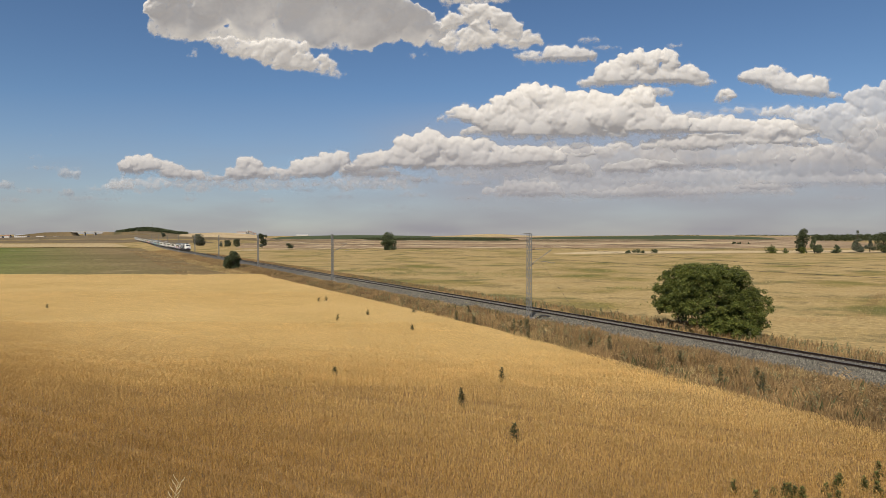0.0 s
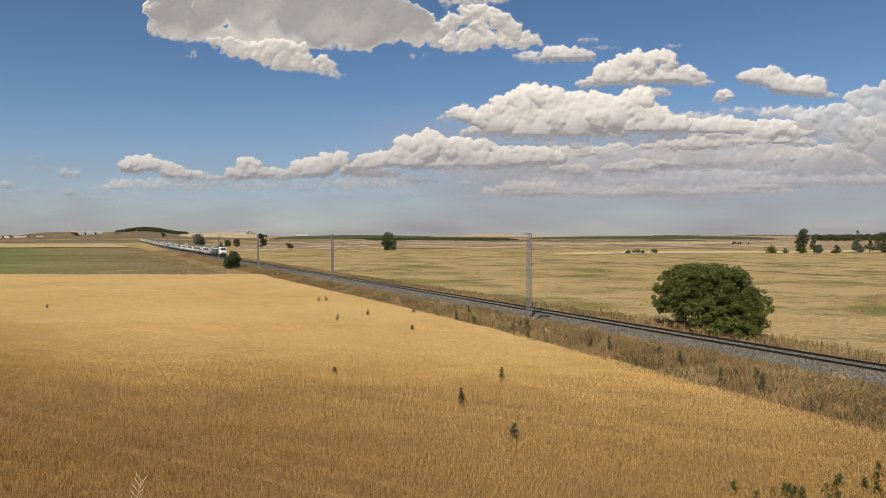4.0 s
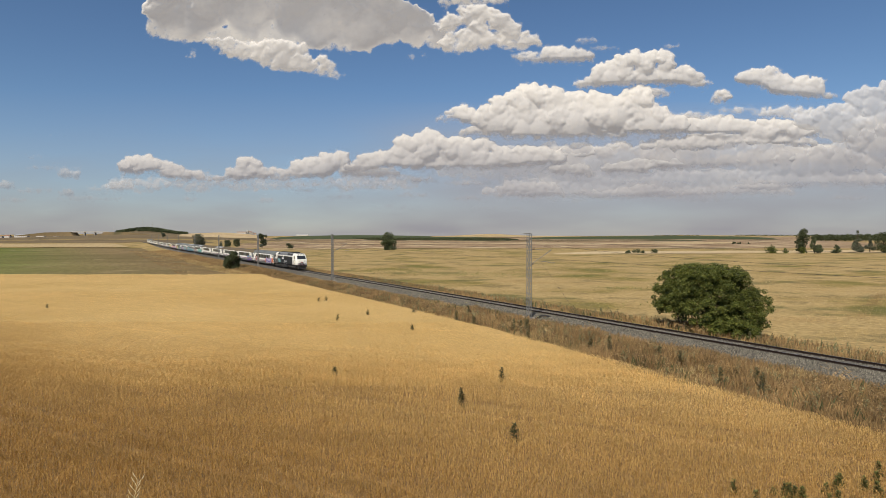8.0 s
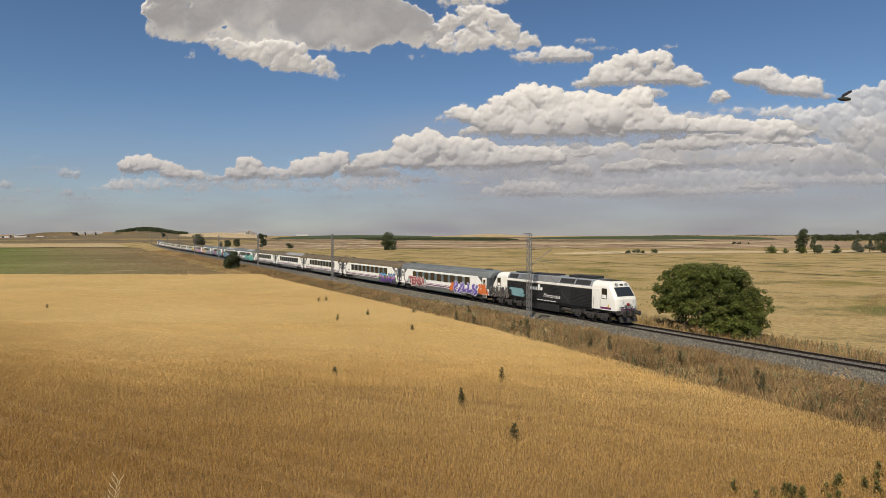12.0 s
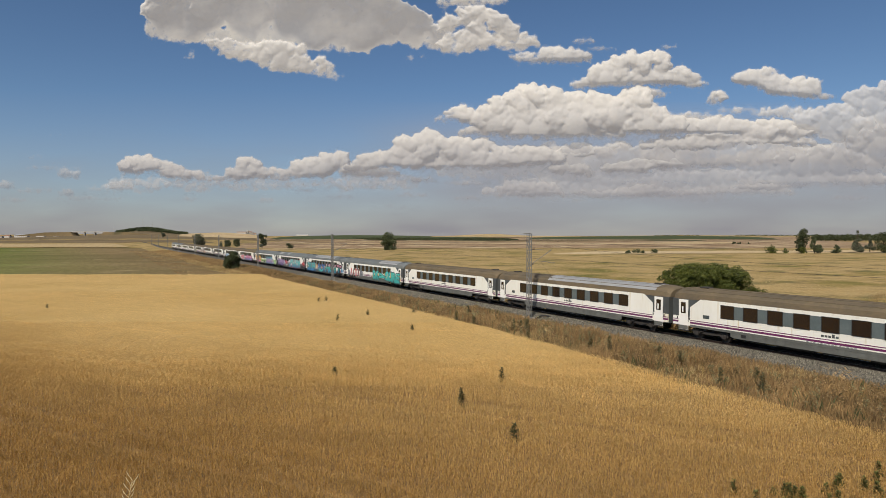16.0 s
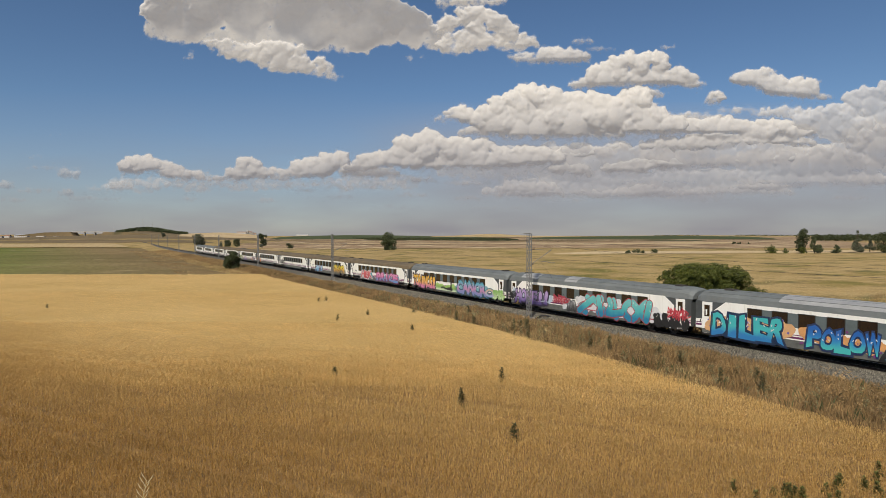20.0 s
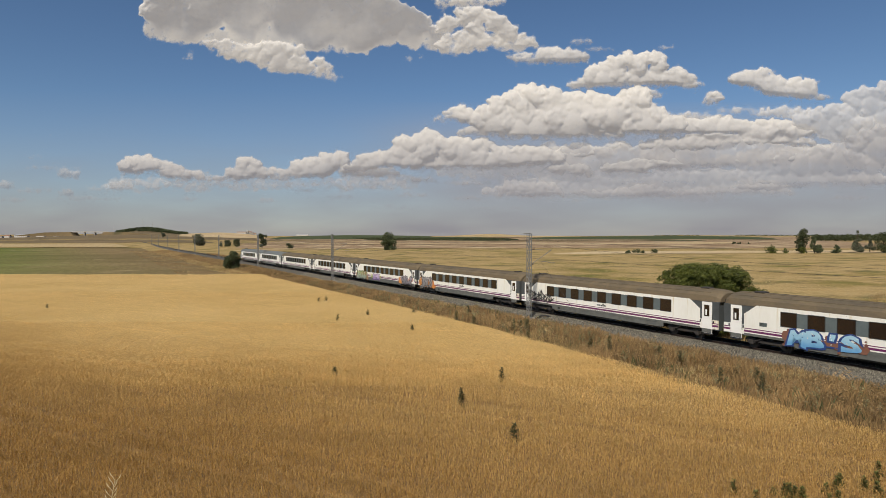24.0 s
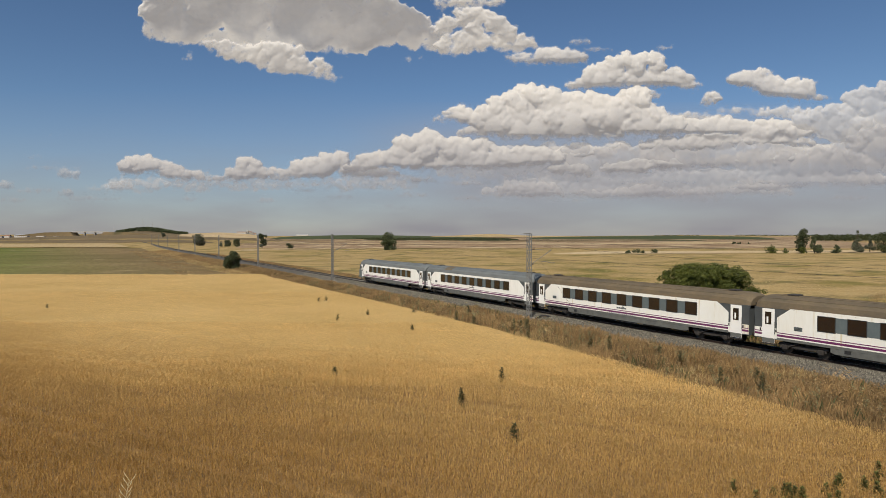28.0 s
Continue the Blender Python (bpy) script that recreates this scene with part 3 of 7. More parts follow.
def verge(name, label, s0, s1, o0, o1, per, h0, h1, width, material, seed, clump=0.0, fall=0.01):
    """A strip of weeds along the track: s0 to s1 along, o0 to o1 across."""
    rng = np.random.default_rng(seed)
    n = int(per * (s1 - s0) * abs(o1 - o0))
    s = s0 + (s1 - s0) * rng.uniform(0, 1, n) ** 1.6
    o = rng.uniform(o0, o1, n)
    if o0 < -10 and s1 < 400:
        s, o = s[o > rim(s) - 0.1], o[o > rim(s) - 0.1]
        n = len(s)
    if clump:
        keep = fbm(s / 1.7, o / 1.7, 3, seed) > clump * rng.uniform(0.2, 1.0, n)
        s, o = s[keep], o[keep]
    q = s[:, None] * np.array(AWAY)[None] + (o + TRACK)[:, None] * np.array(SIDE)[None]
    z = land(q[:, 0], q[:, 1])
    big = 0.75 + 0.5 * fbm(s / 4.0, o / 2.2, 3, seed + 1)
    h = rng.uniform(h0, h1, len(s)) * np.clip(big, 0.35, 1.4) * (1 - 0.3 * smooth(50, 120, s))
    d = np.hypot(q[:, 0], q[:, 1])
    ob = blades(name, q, z - 0.05, h, rng.uniform(0.02, 0.28, len(s)), width * (0.7 + d / 90), material, rng)
    return tagged(ob, label, "weeds", kind="stuff")


verge("dry_weeds", "tall dry brown weeds along the railway", 12, 330, -12.6, -3.9, 90, 0.35, 0.95, 0.008, M_weed_dry, 21)
verge("dry_grass", "pale dry grass along the railway", 12, 330, -12.6, -4.6, 38, 0.3, 0.75, 0.008, M_grass, 22, 0.12)
verge("green_weeds", "dull green thistles in the dry verge", 12, 220, -12.3, -4.4, 10, 0.4, 1.1, 0.035, M_weed_green, 23, 0.42)
verge("far_verge_grass", "dry grass on the far side of the track", 10, 330, 3.7, 8.5, 22, 0.3, 0.8, 0.03, M_weed_dry, 24, 0.0)
verge("far_verge_weeds", "green weeds on the far side of the track", 10, 200, 3.8, 7.5, 9, 0.35, 0.9, 0.05, M_weed_green, 25, 0.3)
verge("meadow_grass", "thin golden grass of the meadow", 5, 150, 8, 75, 6, 0.12, 0.34, 0.022, M_grass, 26, -0.2)

verge("field_margin_grass", "pale dry grass on the field margin", 95, 430, -24, -12, 2, 0.35, 0.8, 0.03, M_grass, 27, -0.1)
verge("field_margin_weeds", "brown weeds on the field margin", 95, 430, -26, -4, 11, 0.3, 0.8, 0.035, M_weed_dry, 28, -0.1)


# ---- the track ----
def track_bed():
    prof = [(-4.1, -0.95), (-3.55, -0.62), (-2.0, -0.26), (-1.7, -0.19), (1.7, -0.19), (2.0, -0.26), (3.55, -0.62), (4.1, -0.95)]
    ss = np.concatenate([np.arange(-520, 0, 10.0), np.arange(0, 150, 1.0), np.arange(150, 1100, 10.0)])
    v = []
    for s in ss:
        for k, (o, z) in enumerate(prof):
            w = 0.12 * noise.noise((s * 0.6, o, 0)) if k in (1, 6) else 0
            v.append(along(s, o + w, z))
    n, m = len(ss), len(prof)
    i, j = np.meshgrid(np.arange(n - 1), np.arange(m - 1), indexing="ij")
    f = np.stack([i * m + j, i * m + j + 1, (i + 1) * m + j + 1, (i + 1) * m + j], -1).reshape(-1, 4)
    tagged(arrays("ballast_bed", np.array([tuple(q) for q in v]), f[:, ::-1], M_bed), "grey stone ballast bed of the railway", "ballast", kind="structure")
    # loose stones on the near shoulder
    rng = np.random.default_rng(8)
    n = 64000
    s = 12 + 130 * rng.uniform(0, 1, n) ** 1.7
    o = np.where(np.arange(n) % 4 == 0, rng.uniform(-1.7, 1.9, n), -rng.uniform(1.0, 4.1, n))
    z = np.interp(o, [-4.1, -3.55, -2.0, -1.7, 1.7, 2.0], [-0.95, -0.62, -0.26, -0.19, -0.19, -0.26])
    q = s[:, None] * np.array(AWAY)[None] + (o + TRACK)[:, None] * np.array(SIDE)[None]
    r = rng.uniform(0.035, 0.085, n)
    tet = np.array([(1, 0, -0.4), (-0.5, 0.87, -0.4), (-0.5, -0.87, -0.4), (0.1, 0.1, 0.9)])
    ya = rng.uniform(0, 6.3, n)
    c, sn = np.cos(ya)[:, None], np.sin(ya)[:, None]
    tv = np.empty((n, 4, 3))
    tv[..., 0] = q[:, :1] + r[:, None] * (tet[None, :, 0] * c - tet[None, :, 1] * sn)
    tv[..., 1] = q[:, 1:] + r[:, None] * (tet[None, :, 0] * sn + tet[None, :, 1] * c)
    tv[..., 2] = z[:, None] + r[:, None] * tet[None, :, 2] + 0.01
    b = np.arange(n)[:, None] * 4
    f = np.concatenate([b + np.array([[0, 1, 3]]), b + np.array([[1, 2, 3]]), b + np.array([[2, 0, 3]])])
    tagged(arrays("ballast_stones", tv.reshape(-1, 3), f, M_ballast), "loose crushed grey ballast stones", "stones", kind="stuff")


track_bed()


def rail(off, name):
    prof = [(-0.075, -0.17), (-0.07, -0.155), (-0.012, -0.14), (-0.012, -0.05), (-0.036, -0.04), (-0.036, 0.0), (0.036, 0.0), (0.036, -0.04), (0.012, -0.05), (0.012, -0.14), (0.07, -0.155), (0.075, -0.17)]
    ss = list(np.arange(-520, 340, 20.0)) + list(np.arange(340, 1100, 10.0))
    bm = bmesh.new()
    rings = [[bm.verts.new(along(s, off + o, z)) for o, z in prof] for s in ss]
    for a, b in zip(rings, rings[1:]):
        for i in range(len(prof) - 1):
            f = bm.faces.new((a[i], b[i], b[i + 1], a[i + 1]))
            f.material_index = 1 if i == 5 else 0
    ob = part(name, bm, [M_rail, M_rail_top])
    return tagged(ob, "rusty steel rail with a bright running head", "rail", "rails of the track", "structure")


rail(-0.87, "rail")
rail(0.87, "rail")


def masts():
    """Lattice catenary masts with cantilevers, one built and copied along the line."""
    at0 = along(54.6, -3.35, -0.45)
    m = thing("catenary_mast", "grey galvanised lattice catenary mast with cantilever arm", "mast", "masts along the railway", Matrix.Translation(at0) @ pose(0, 0, 0, 0, 0, -61.19))
    H, a, b = 9.0, 0.21, 0.14
    for sx in (-1, 1):
        for sy in (-1, 1):
            bm = bmesh.new()
            box(bm, sx * a - 0.045, sx * a + 0.045, sy * b - 0.008, sy * b + 0.008, 0, H)
            box(bm, sx * a - 0.008, sx * a + 0.008, sy * b - 0.045, sy * b + 0.045, 0, H)
            part("leg", bm, M_galv, m)
    for sy in (-1, 1):
        bm = bmesh.new()
        z, k = 0.25, 1
        while z < H - 0.4:
            cyl(bm, (-k * a, sy * b, z), (k * a, sy * b, z + 0.42), 0.03, n=4)
            z, k = z + 0.42, -k
        part("lacing", bm, M_galv, m)
    for sx in (-1, 1):
        bm = bmesh.new()
        z, k = 0.35, 1
        while z < H - 0.4:
            cyl(bm, (sx * a, -k * b, z), (sx * a, k * b, z + 0.42), 0.026, n=4)
            z, k = z + 0.42, -k
        part("lacing", bm, M_galv, m)
    part("footing", box(bmesh.new(), -0.5, 0.5, -0.45, 0.45, -0.5, 0.06, 0.03), M_concrete, m, "pale concrete footing")
    bm = bmesh.new()
    box(bm, -0.95, 0.28, -0.06, 0.06, H - 0.02, H + 0.07, 0.01)
    cyl(bm, (-0.9, 0, H), (-0.9, 0, H - 0.65), 0.012, n=4)
    part("top_bracket", bm, M_galv, m)
    # cantilever: strut, top tie and registration arm reach over the track
    bm = bmesh.new()
    cyl(bm, (0, 0.14, 5.65), (0, 3.0, 7.25), 0.035, n=6)
    part("cantilever_strut", bm, M_galv, m)
    part("cantilever_tie", cyl(bmesh.new(), (0, 0.14, 7.35), (0, 2.9, 7.2), 0.02, n=5), M_galv, m)
    part("registration_arm", cyl(bmesh.new(), (0, 0.9, 6.08), (0, 3.5, 5.85), 0.02, n=5), M_galv, m)
    part("steady_arm", cyl(bmesh.new(), (0, 2.3, 5.93), (0, 3.3, 5.75), 0.014, n=5), M_galv, m)
    for y, z in ((0.3, 5.74), (0.45, 7.34)):
        bm = bmesh.new()
        for i in range(5):
            cyl(bm, (0, y + i * 0.06, z), (0, y + i * 0.06 + 0.02, z), 0.07, n=8)
        part("insulator", bm, M_insul, m, "brown ribbed insulator")
    out = [m]
    for s in (118.4, 182.5, 247.5, 312, 376, 440, 505, 570, -9.5):
        at = along(s, -3.35, -0.45)
        out.append(copy_thing(m, Matrix.Translation(at) @ pose(0, 0, 0, 0, 0, -61.19)))
    return out


masts()


def line_wire(name, label, pts, r):
    bm = bmesh.new()
    for a, b in zip(pts, pts[1:]):
        cyl(bm, a, b, r, n=4, caps=False)
    return tagged(part(name, bm, M_wire), label, "cable", "overhead wires of the railway")


def wires():
    stops = [-73, -9.5, 54.6, 118.4, 182.5, 247.5, 312, 376]
    for off, z0, sag, r, nm, lb in ((0.0, 7.2, 1.0, 0.010, "messenger_wire", "dark sagging messenger wire over the track"),
                                    (0.1, 5.75, 0.12, 0.012, "contact_wire", "dark straight contact wire over the track"),
                                    (-3.35, 7.9, 0.6, 0.008, "feeder_wire", "dark feeder wire along the masts")):
        pts = []
        for a, b in zip(stops, stops[1:]):
            for i in range(8):
                k = i / 8
                pts.append(along(a + (b - a) * k, off, z0 - sag * 4 * k * (1 - k)))
        line_wire(nm, lb, pts, r)
    a = along(53.0, -3.0, 5.6)
    b = along(45.5, -3.45, -0.35)
    line_wire("guy_wire", "thin guy wire from the mast to its anchor", [a, b], 0.014)
    bm = bmesh.new()
    box(bm, -0.55, 0.55, -0.3, 0.3, -0.4, 0.1, 0.04)
    ob = part("anchor_block", bm, M_concrete)
    ob.matrix_basis = track_pose(45.3, -3.5, -0.6)
    tagged(ob, "pale concrete anchor block beside the ballast", "block")
    # black cable duct that runs from the mast's foot under the rails
    bm = bmesh.new()
    pts = [along(54.0, -3.0, -0.45), along(53.4, -2.5, -0.1), along(53.1, -2.1, -0.12), along(52.9, -1.9, -0.25)]
    for p, q in zip(pts, pts[1:]):
        cyl(bm, p, q, 0.09, n=8)
    tagged(part("cable_duct", bm, M_black), "black cable duct from the mast foot to the rails", "duct")


wires()


# ---- the train: x forward, y to the far side, z from the rail; the origin lies under the middle ----
COACH = 26.4
HALF = 12.98          # half a coach's body
W = 1.41              # half width


def side_copies(name, build, material, parent, label="", sides=(-1, 1)):
    """The same part on the near side (-y) and, turned about, on the far side."""
    bm = bmesh.new()
    build(bm)
    first = part(name, bm, material, parent, label)
    out = [first]
    if 1 in sides:
        o = first.copy()
        scene.collection.objects.link(o)
        o.matrix_basis = pose(0, 0, 0, 0, 0, 180)
        out.append(o)
    return out


def wheelset(parent, x, r=0.46):
    bm = bmesh.new()
    for sy in (-1, 1):
        cyl(bm, (x, sy * 0.77, r), (x, sy * 0.90, r), r, n=20)
        cyl(bm, (x, sy * 0.74, r), (x, sy * 0.77, r), r + 0.03, n=20)
        cyl(bm, (x, sy * 0.90, r), (x, sy * 1.02, r), 0.16, n=10)
    cyl(bm, (x, -0.77, r), (x, 0.77, r), 0.09, n=8)
    return part("wheelset", bm, M_wheel, parent)


def heavy_side(b, x, axles, wheel, sy):
    """One side of a locomotive bogie: arched frame, axle boxes between coil springs, dampers, brake gear, sand pipes."""
    e = axles[-1] + 0.7
    bm = bmesh.new()
    ring = [(x - e, 0.60), (x - e, 0.86), (x - e + 0.3, 0.94), (x - 0.7, 0.86), (x + 0.7, 0.86), (x + e - 0.3, 0.94), (x + e, 0.86), (x + e, 0.60), (x + e - 0.25, 0.66), (x + 1.0, 0.70), (x, 0.62), (x - 1.0, 0.70), (x - e + 0.25, 0.66)]
    prism(bm, ring, sy * 1.18, sy * 1.30, bevel=0.02)
    part("side_frame", bm, M_bogie, b)
    for ax in sorted({x - axles[-1], x, x + axles[-1]}):
        bm = bmesh.new()
        cyl(bm, (ax, sy * 1.0, wheel), (ax, sy * 1.36, wheel), 0.2, n=12)
        cyl(bm, (ax, sy * 1.36, wheel), (ax, sy * 1.40, wheel), 0.13, n=10)
        box(bm, ax - 0.42, ax + 0.42, sy * 1.12, sy * 1.3, wheel - 0.30, wheel - 0.18, 0.02)
        part("axle_box", bm, M_bogie, b)
        for dx in (-0.32, 0.32):
            bm = bmesh.new()
            for i in range(5):
                cyl(bm, (ax + dx, sy * 1.24, wheel - 0.17 + i * 0.075), (ax + dx, sy * 1.24, wheel - 0.12 + i * 0.075), 0.105, n=10)
            cyl(bm, (ax + dx, sy * 1.24, wheel - 0.18), (ax + dx, sy * 1.24, wheel + 0.22), 0.06, n=8)
            part("spring", bm, M_bogie, b)
        part("damper", cyl(bmesh.new(), (ax + 0.52, sy * 1.36, 0.38), (ax + 0.62, sy * 1.36, 0.95), 0.055, n=8), M_bogie, b)
        part("brake_cylinder", cyl(bmesh.new(), (ax - 0.75, sy * 1.3, 0.62), (ax - 0.45, sy * 1.3, 0.62), 0.12, n=10), M_bogie, b)
        part("brake_block", box(bmesh.new(), ax - 0.66, ax - 0.54, sy * 0.75, sy * 0.95, 0.28, 0.72, 0.02), M_bogie, b)
    for dx in (-e - 0.08, e + 0.08):
        part("sand_pipe", cyl(bmesh.new(), (x + dx, sy * 1.15, 1.0), (x + dx * 0.96, sy * 0.85, 0.14), 0.03, n=6), M_bogie, b)
    for dx in (-0.95, 0.95):
        part("secondary_spring", cyl(bmesh.new(), (x + dx, sy * 1.12, 0.84), (x + dx, sy * 1.12, 1.12), 0.17, n=10), M_black, b)


def bogie(parent, x, axles, wheel=0.46, heavy=False):
    b = part("bogie", box(bmesh.new(), x - axles[-1] - 0.35, x + axles[-1] + 0.35, -0.7, 0.7, 0.55, 0.78, 0.03), M_under, parent)
    for sy in (-1, 1):
        bm = bmesh.new()
        e = axles[-1] + 0.55
        if heavy:
            heavy_side(b, x, axles, wheel, sy)
            continue
        prism(bm, [(x - e, 0.62), (x - e + 0.25, 0.82), (x - 0.5, 0.68), (x + 0.5, 0.68), (x + e - 0.25, 0.82), (x + e, 0.62), (x + e - 0.3, 0.52), (x + 0.4, 0.42), (x - 0.4, 0.42), (x - e + 0.3, 0.52)], sy * 1.02, sy * 1.18, bevel=0.02)
        part("side_frame", bm, M_under, b)
        for a in axles:
            for sg in ((-1, 1) if a else (1,)):
                bm = bmesh.new()
                ax = x + sg * a
                box(bm, ax - 0.17, ax + 0.17, sy * 1.0, sy * 1.25, wheel - 0.17, wheel + 0.17, 0.03)
                part("axle_box", bm, M_under, b)
                for dx in (-0.28, 0.28):
                    part("spring", cyl(bmesh.new(), (ax + dx, sy * 1.12, wheel - 0.05), (ax + dx, sy * 1.12, wheel + 0.3), 0.075, n=8), M_under, b)
        bm = bmesh.new()
        cyl(bm, (x - 0.35, sy * 1.1, 0.72), (x - 0.35, sy * 1.1, 1.02), 0.16, n=10)
        cyl(bm, (x + 0.35, sy * 1.1, 0.72), (x + 0.35, sy * 1.1, 1.02), 0.16, n=10)
        cyl(bm, (x - 0.9, sy * 1.24, 0.55), (x - 0.2, sy * 1.24, 0.85), 0.045, n=6)
        part("damper", bm, M_under, b)
    for a in axles:
        for sg in ((-1, 1) if a else (1,)):
            wheelset(b, x + sg * a, wheel)
    return b


def roof_section():
    pts = [(-W, 3.12)]
    for i in range(1, 8):
        a = math.pi * i / 8
        pts.append((-W * math.cos(a) ** 1 if i != 4 else 0.0, 3.12 + 0.93 * math.sin(a) ** 0.72))
    pts.append((W, 3.12))
    return pts


def coach_master(name, label, roof_mat, body_mat, end_mat):
    c = thing(name, label, "railway coach", "coaches of the train")
    # the body: white middle, dark ends, roof
    def white(bm):
        prism(bm, [(-HALF + 1.75, 0.98), (HALF - 1.75, 0.98), (HALF - 1.75, 2.5), (HALF - 2.75, 3.2), (-HALF + 2.75, 3.2), (-HALF + 1.75, 2.5)], -W, -W + 0.05)
    side_copies("white_side", white, body_mat, c)
    bm = bmesh.new()
    box(bm, -HALF, HALF, -W + 0.02, W - 0.02, 0.92, 3.14)
    part("body_shell", bm, end_mat, c, "dark grey body ends")
    bm = bmesh.new()
    sec = roof_section()
    xs = [(-HALF, 0.90, -0.22), (-HALF + 0.35, 0.97, -0.06), (-HALF + 0.9, 1, 0), (HALF - 0.9, 1, 0), (HALF - 0.35, 0.97, -0.06), (HALF, 0.90, -0.22)]
    hull_along(bm, sec, xs)
    part("roof", bm, roof_mat, c, smooth=False)
    bm = bmesh.new()
    for x in np.arange(-HALF + 3.0, HALF - 2.9, 2.03):
        hull_along(bm, [(y * 1.004, 3.12 + (z - 3.12) * 1.012) for y, z in sec], [(x - 0.02, 1, 0), (x + 0.02, 1, 0)])
    part("roof_seams", bm, roof_mat, c)
    for x, l in ((-HALF + 2.2, 0.8), (HALF - 2.2, 0.8)):
        bm = bmesh.new()
        box(bm, x - l / 2, x + l / 2, -0.35, 0.35, 4.02, 4.14, 0.04)
        part("roof_vent", bm, M_under, c)
    # lower end panels, white with the stripes running on
    for x0, x1 in ((HALF - 1.75, HALF - 1.57), (HALF - 0.6, HALF - 0.02), (-HALF + 0.02, -HALF + 0.6), (-HALF + 1.57, -HALF + 1.75)):
        side_copies("end_panel", lambda bm: box(bm, x0, x1, -W - 0.0, -W + 0.04, 0.98, 1.7), body_mat, c)
    # skirt
    def skirt(bm):
        prism(bm, [(-HALF + 5.5, 0.98), (HALF - 5.5, 0.98), (HALF - 5.5, 0.62), (HALF - 5.8, 0.52), (-HALF + 5.8, 0.52), (-HALF + 5.5, 0.62)], -W + 0.01, -W + 0.07)
    side_copies("skirt", skirt, M_skirt, c, "grey lower skirt")
    side_copies("sill_band", lambda bm: box(bm, -HALF + 1.75, HALF - 1.75, -W - 0.004, -W + 0.03, 0.9, 1.08), M_skirt, c)
    # stripes
    for z0, z1 in ((1.17, 1.32), (1.40, 1.46)):
        side_copies("stripe", lambda bm: box(bm, -HALF + 1.76, HALF - 1.76, -W - 0.006, -W + 0.02, z0, z1), M_purple, c, "purple stripe")
        for x0, x1 in ((HALF - 0.59, HALF - 0.03), (-HALF + 0.03, -HALF + 0.59)):
            side_copies("stripe", lambda bm: box(bm, x0, x1, -W - 0.006, -W + 0.02, z0, z1), M_purple, c)
    # windows in a grey band
    side_copies("window_band", lambda bm: box(bm, -8.35, 8.35, -W - 0.005, -W + 0.02, 1.93, 2.92), M_grey_pier, c, "grey band between the windows")
    pane = bmesh.new()
    box(pane, -0.56, 0.56, -W - 0.014, -W + 0.01, 1.93, 2.92, 0.0)
    pane_me = mesh_of(pane, "window")
    pane_me.materials.append(M_glass)
    rim = bmesh.new()
    for x0, x1, z0, z1 in ((-0.6, -0.555, 1.9, 2.95), (0.555, 0.6, 1.9, 2.95), (-0.555, 0.555, 1.9, 1.94), (-0.555, 0.555, 2.91, 2.95)):
        box(rim, x0, x1, -W - 0.022, -W + 0.01, z0, z1)
    rim_me = mesh_of(rim, "frame")
    rim_me.materials.append(M_vent)
    for i in range(9):
        for turn in (0, 180):
            o = new("window", pane_me)
            o.parent = c
            o.matrix_basis = pose((-7.76 + 1.94 * i) * (1 if not turn else -1), 0, 0, 0, 0, turn)
            f = new("frame", rim_me)
            f.parent = o
    # doors
    for x in (HALF - 1.09, -HALF + 1.09):
        for turn in (0, 180):
            bm = bmesh.new()
            box(bm, -0.47, 0.47, -W - 0.012, -W + 0.03, 0.62, 3.08, 0.01)
            d = part("door", bm, M_door, c, "white folding door")
            d.matrix_basis = pose(x if not turn else -x, 0, 0, 0, 0, turn)
            part("door_glass", box(bmesh.new(), -0.24, 0.24, -W - 0.02, -W, 1.95, 2.85, 0.0), M_glass, d)
            part("handrail", cyl(bmesh.new(), (0.53, -W - 0.05, 1.3), (0.53, -W - 0.05, 2.2), 0.02, n=6), M_under, d)
            part("step", box(bmesh.new(), -0.45, 0.45, -W - 0.1, -W + 0.2, 0.52, 0.58), M_under, d)
            part("door_foot", box(bmesh.new(), -0.46, 0.46, -W - 0.016, -W - 0.008, 0.64, 0.97), M_skirt, d, "grey lower door panel")
            for bx in (-0.6, 0.6):
                part("door_button", box(bmesh.new(), bx - 0.05, bx + 0.05, -W - 0.02, -W + 0.01, 1.45, 1.65), M_vent, d)
            part("door_sign", box(bmesh.new(), -0.12, 0.02, -W - 0.024, -W - 0.018, 2.05, 2.5), M_door, d)
    for turn in (0, 180):
        v = part("side_grille", box(bmesh.new(), -0.3, 0.3, -W - 0.012, -W + 0.01, 1.72, 2.0, 0.0), M_grey_pier, c, "grey side grille")
        v.matrix_basis = pose((-HALF + 3.3) * (1 if not turn else -1), 0, 0, 0, 0, turn)
        for i in range(3):
            part("slat", box(bmesh.new(), -0.26, 0.26, -W - 0.018, -W - 0.011, 1.76 + i * 0.08, 1.79 + i * 0.08), M_vent, v)
        k = part("small_hatch", box(bmesh.new(), -0.2, 0.2, -W - 0.004, -W + 0.03, 0.66, 0.88), M_vent, c)
        k.matrix_basis = pose((-HALF + 6.6) * (1 if not turn else -1), 0, 0, 0, 0, turn)
        bars = bmesh.new()
        for i in range(14):
            box(bars, -1.6 + i * 0.24, -1.44 + i * 0.24, -W - 0.008, -W - 0.002, 1.10, 1.14)
        b = part("small_print", bars, M_grey_pier, c)
        b.matrix_basis = pose(0, 0, 0, 0, 0, turn)
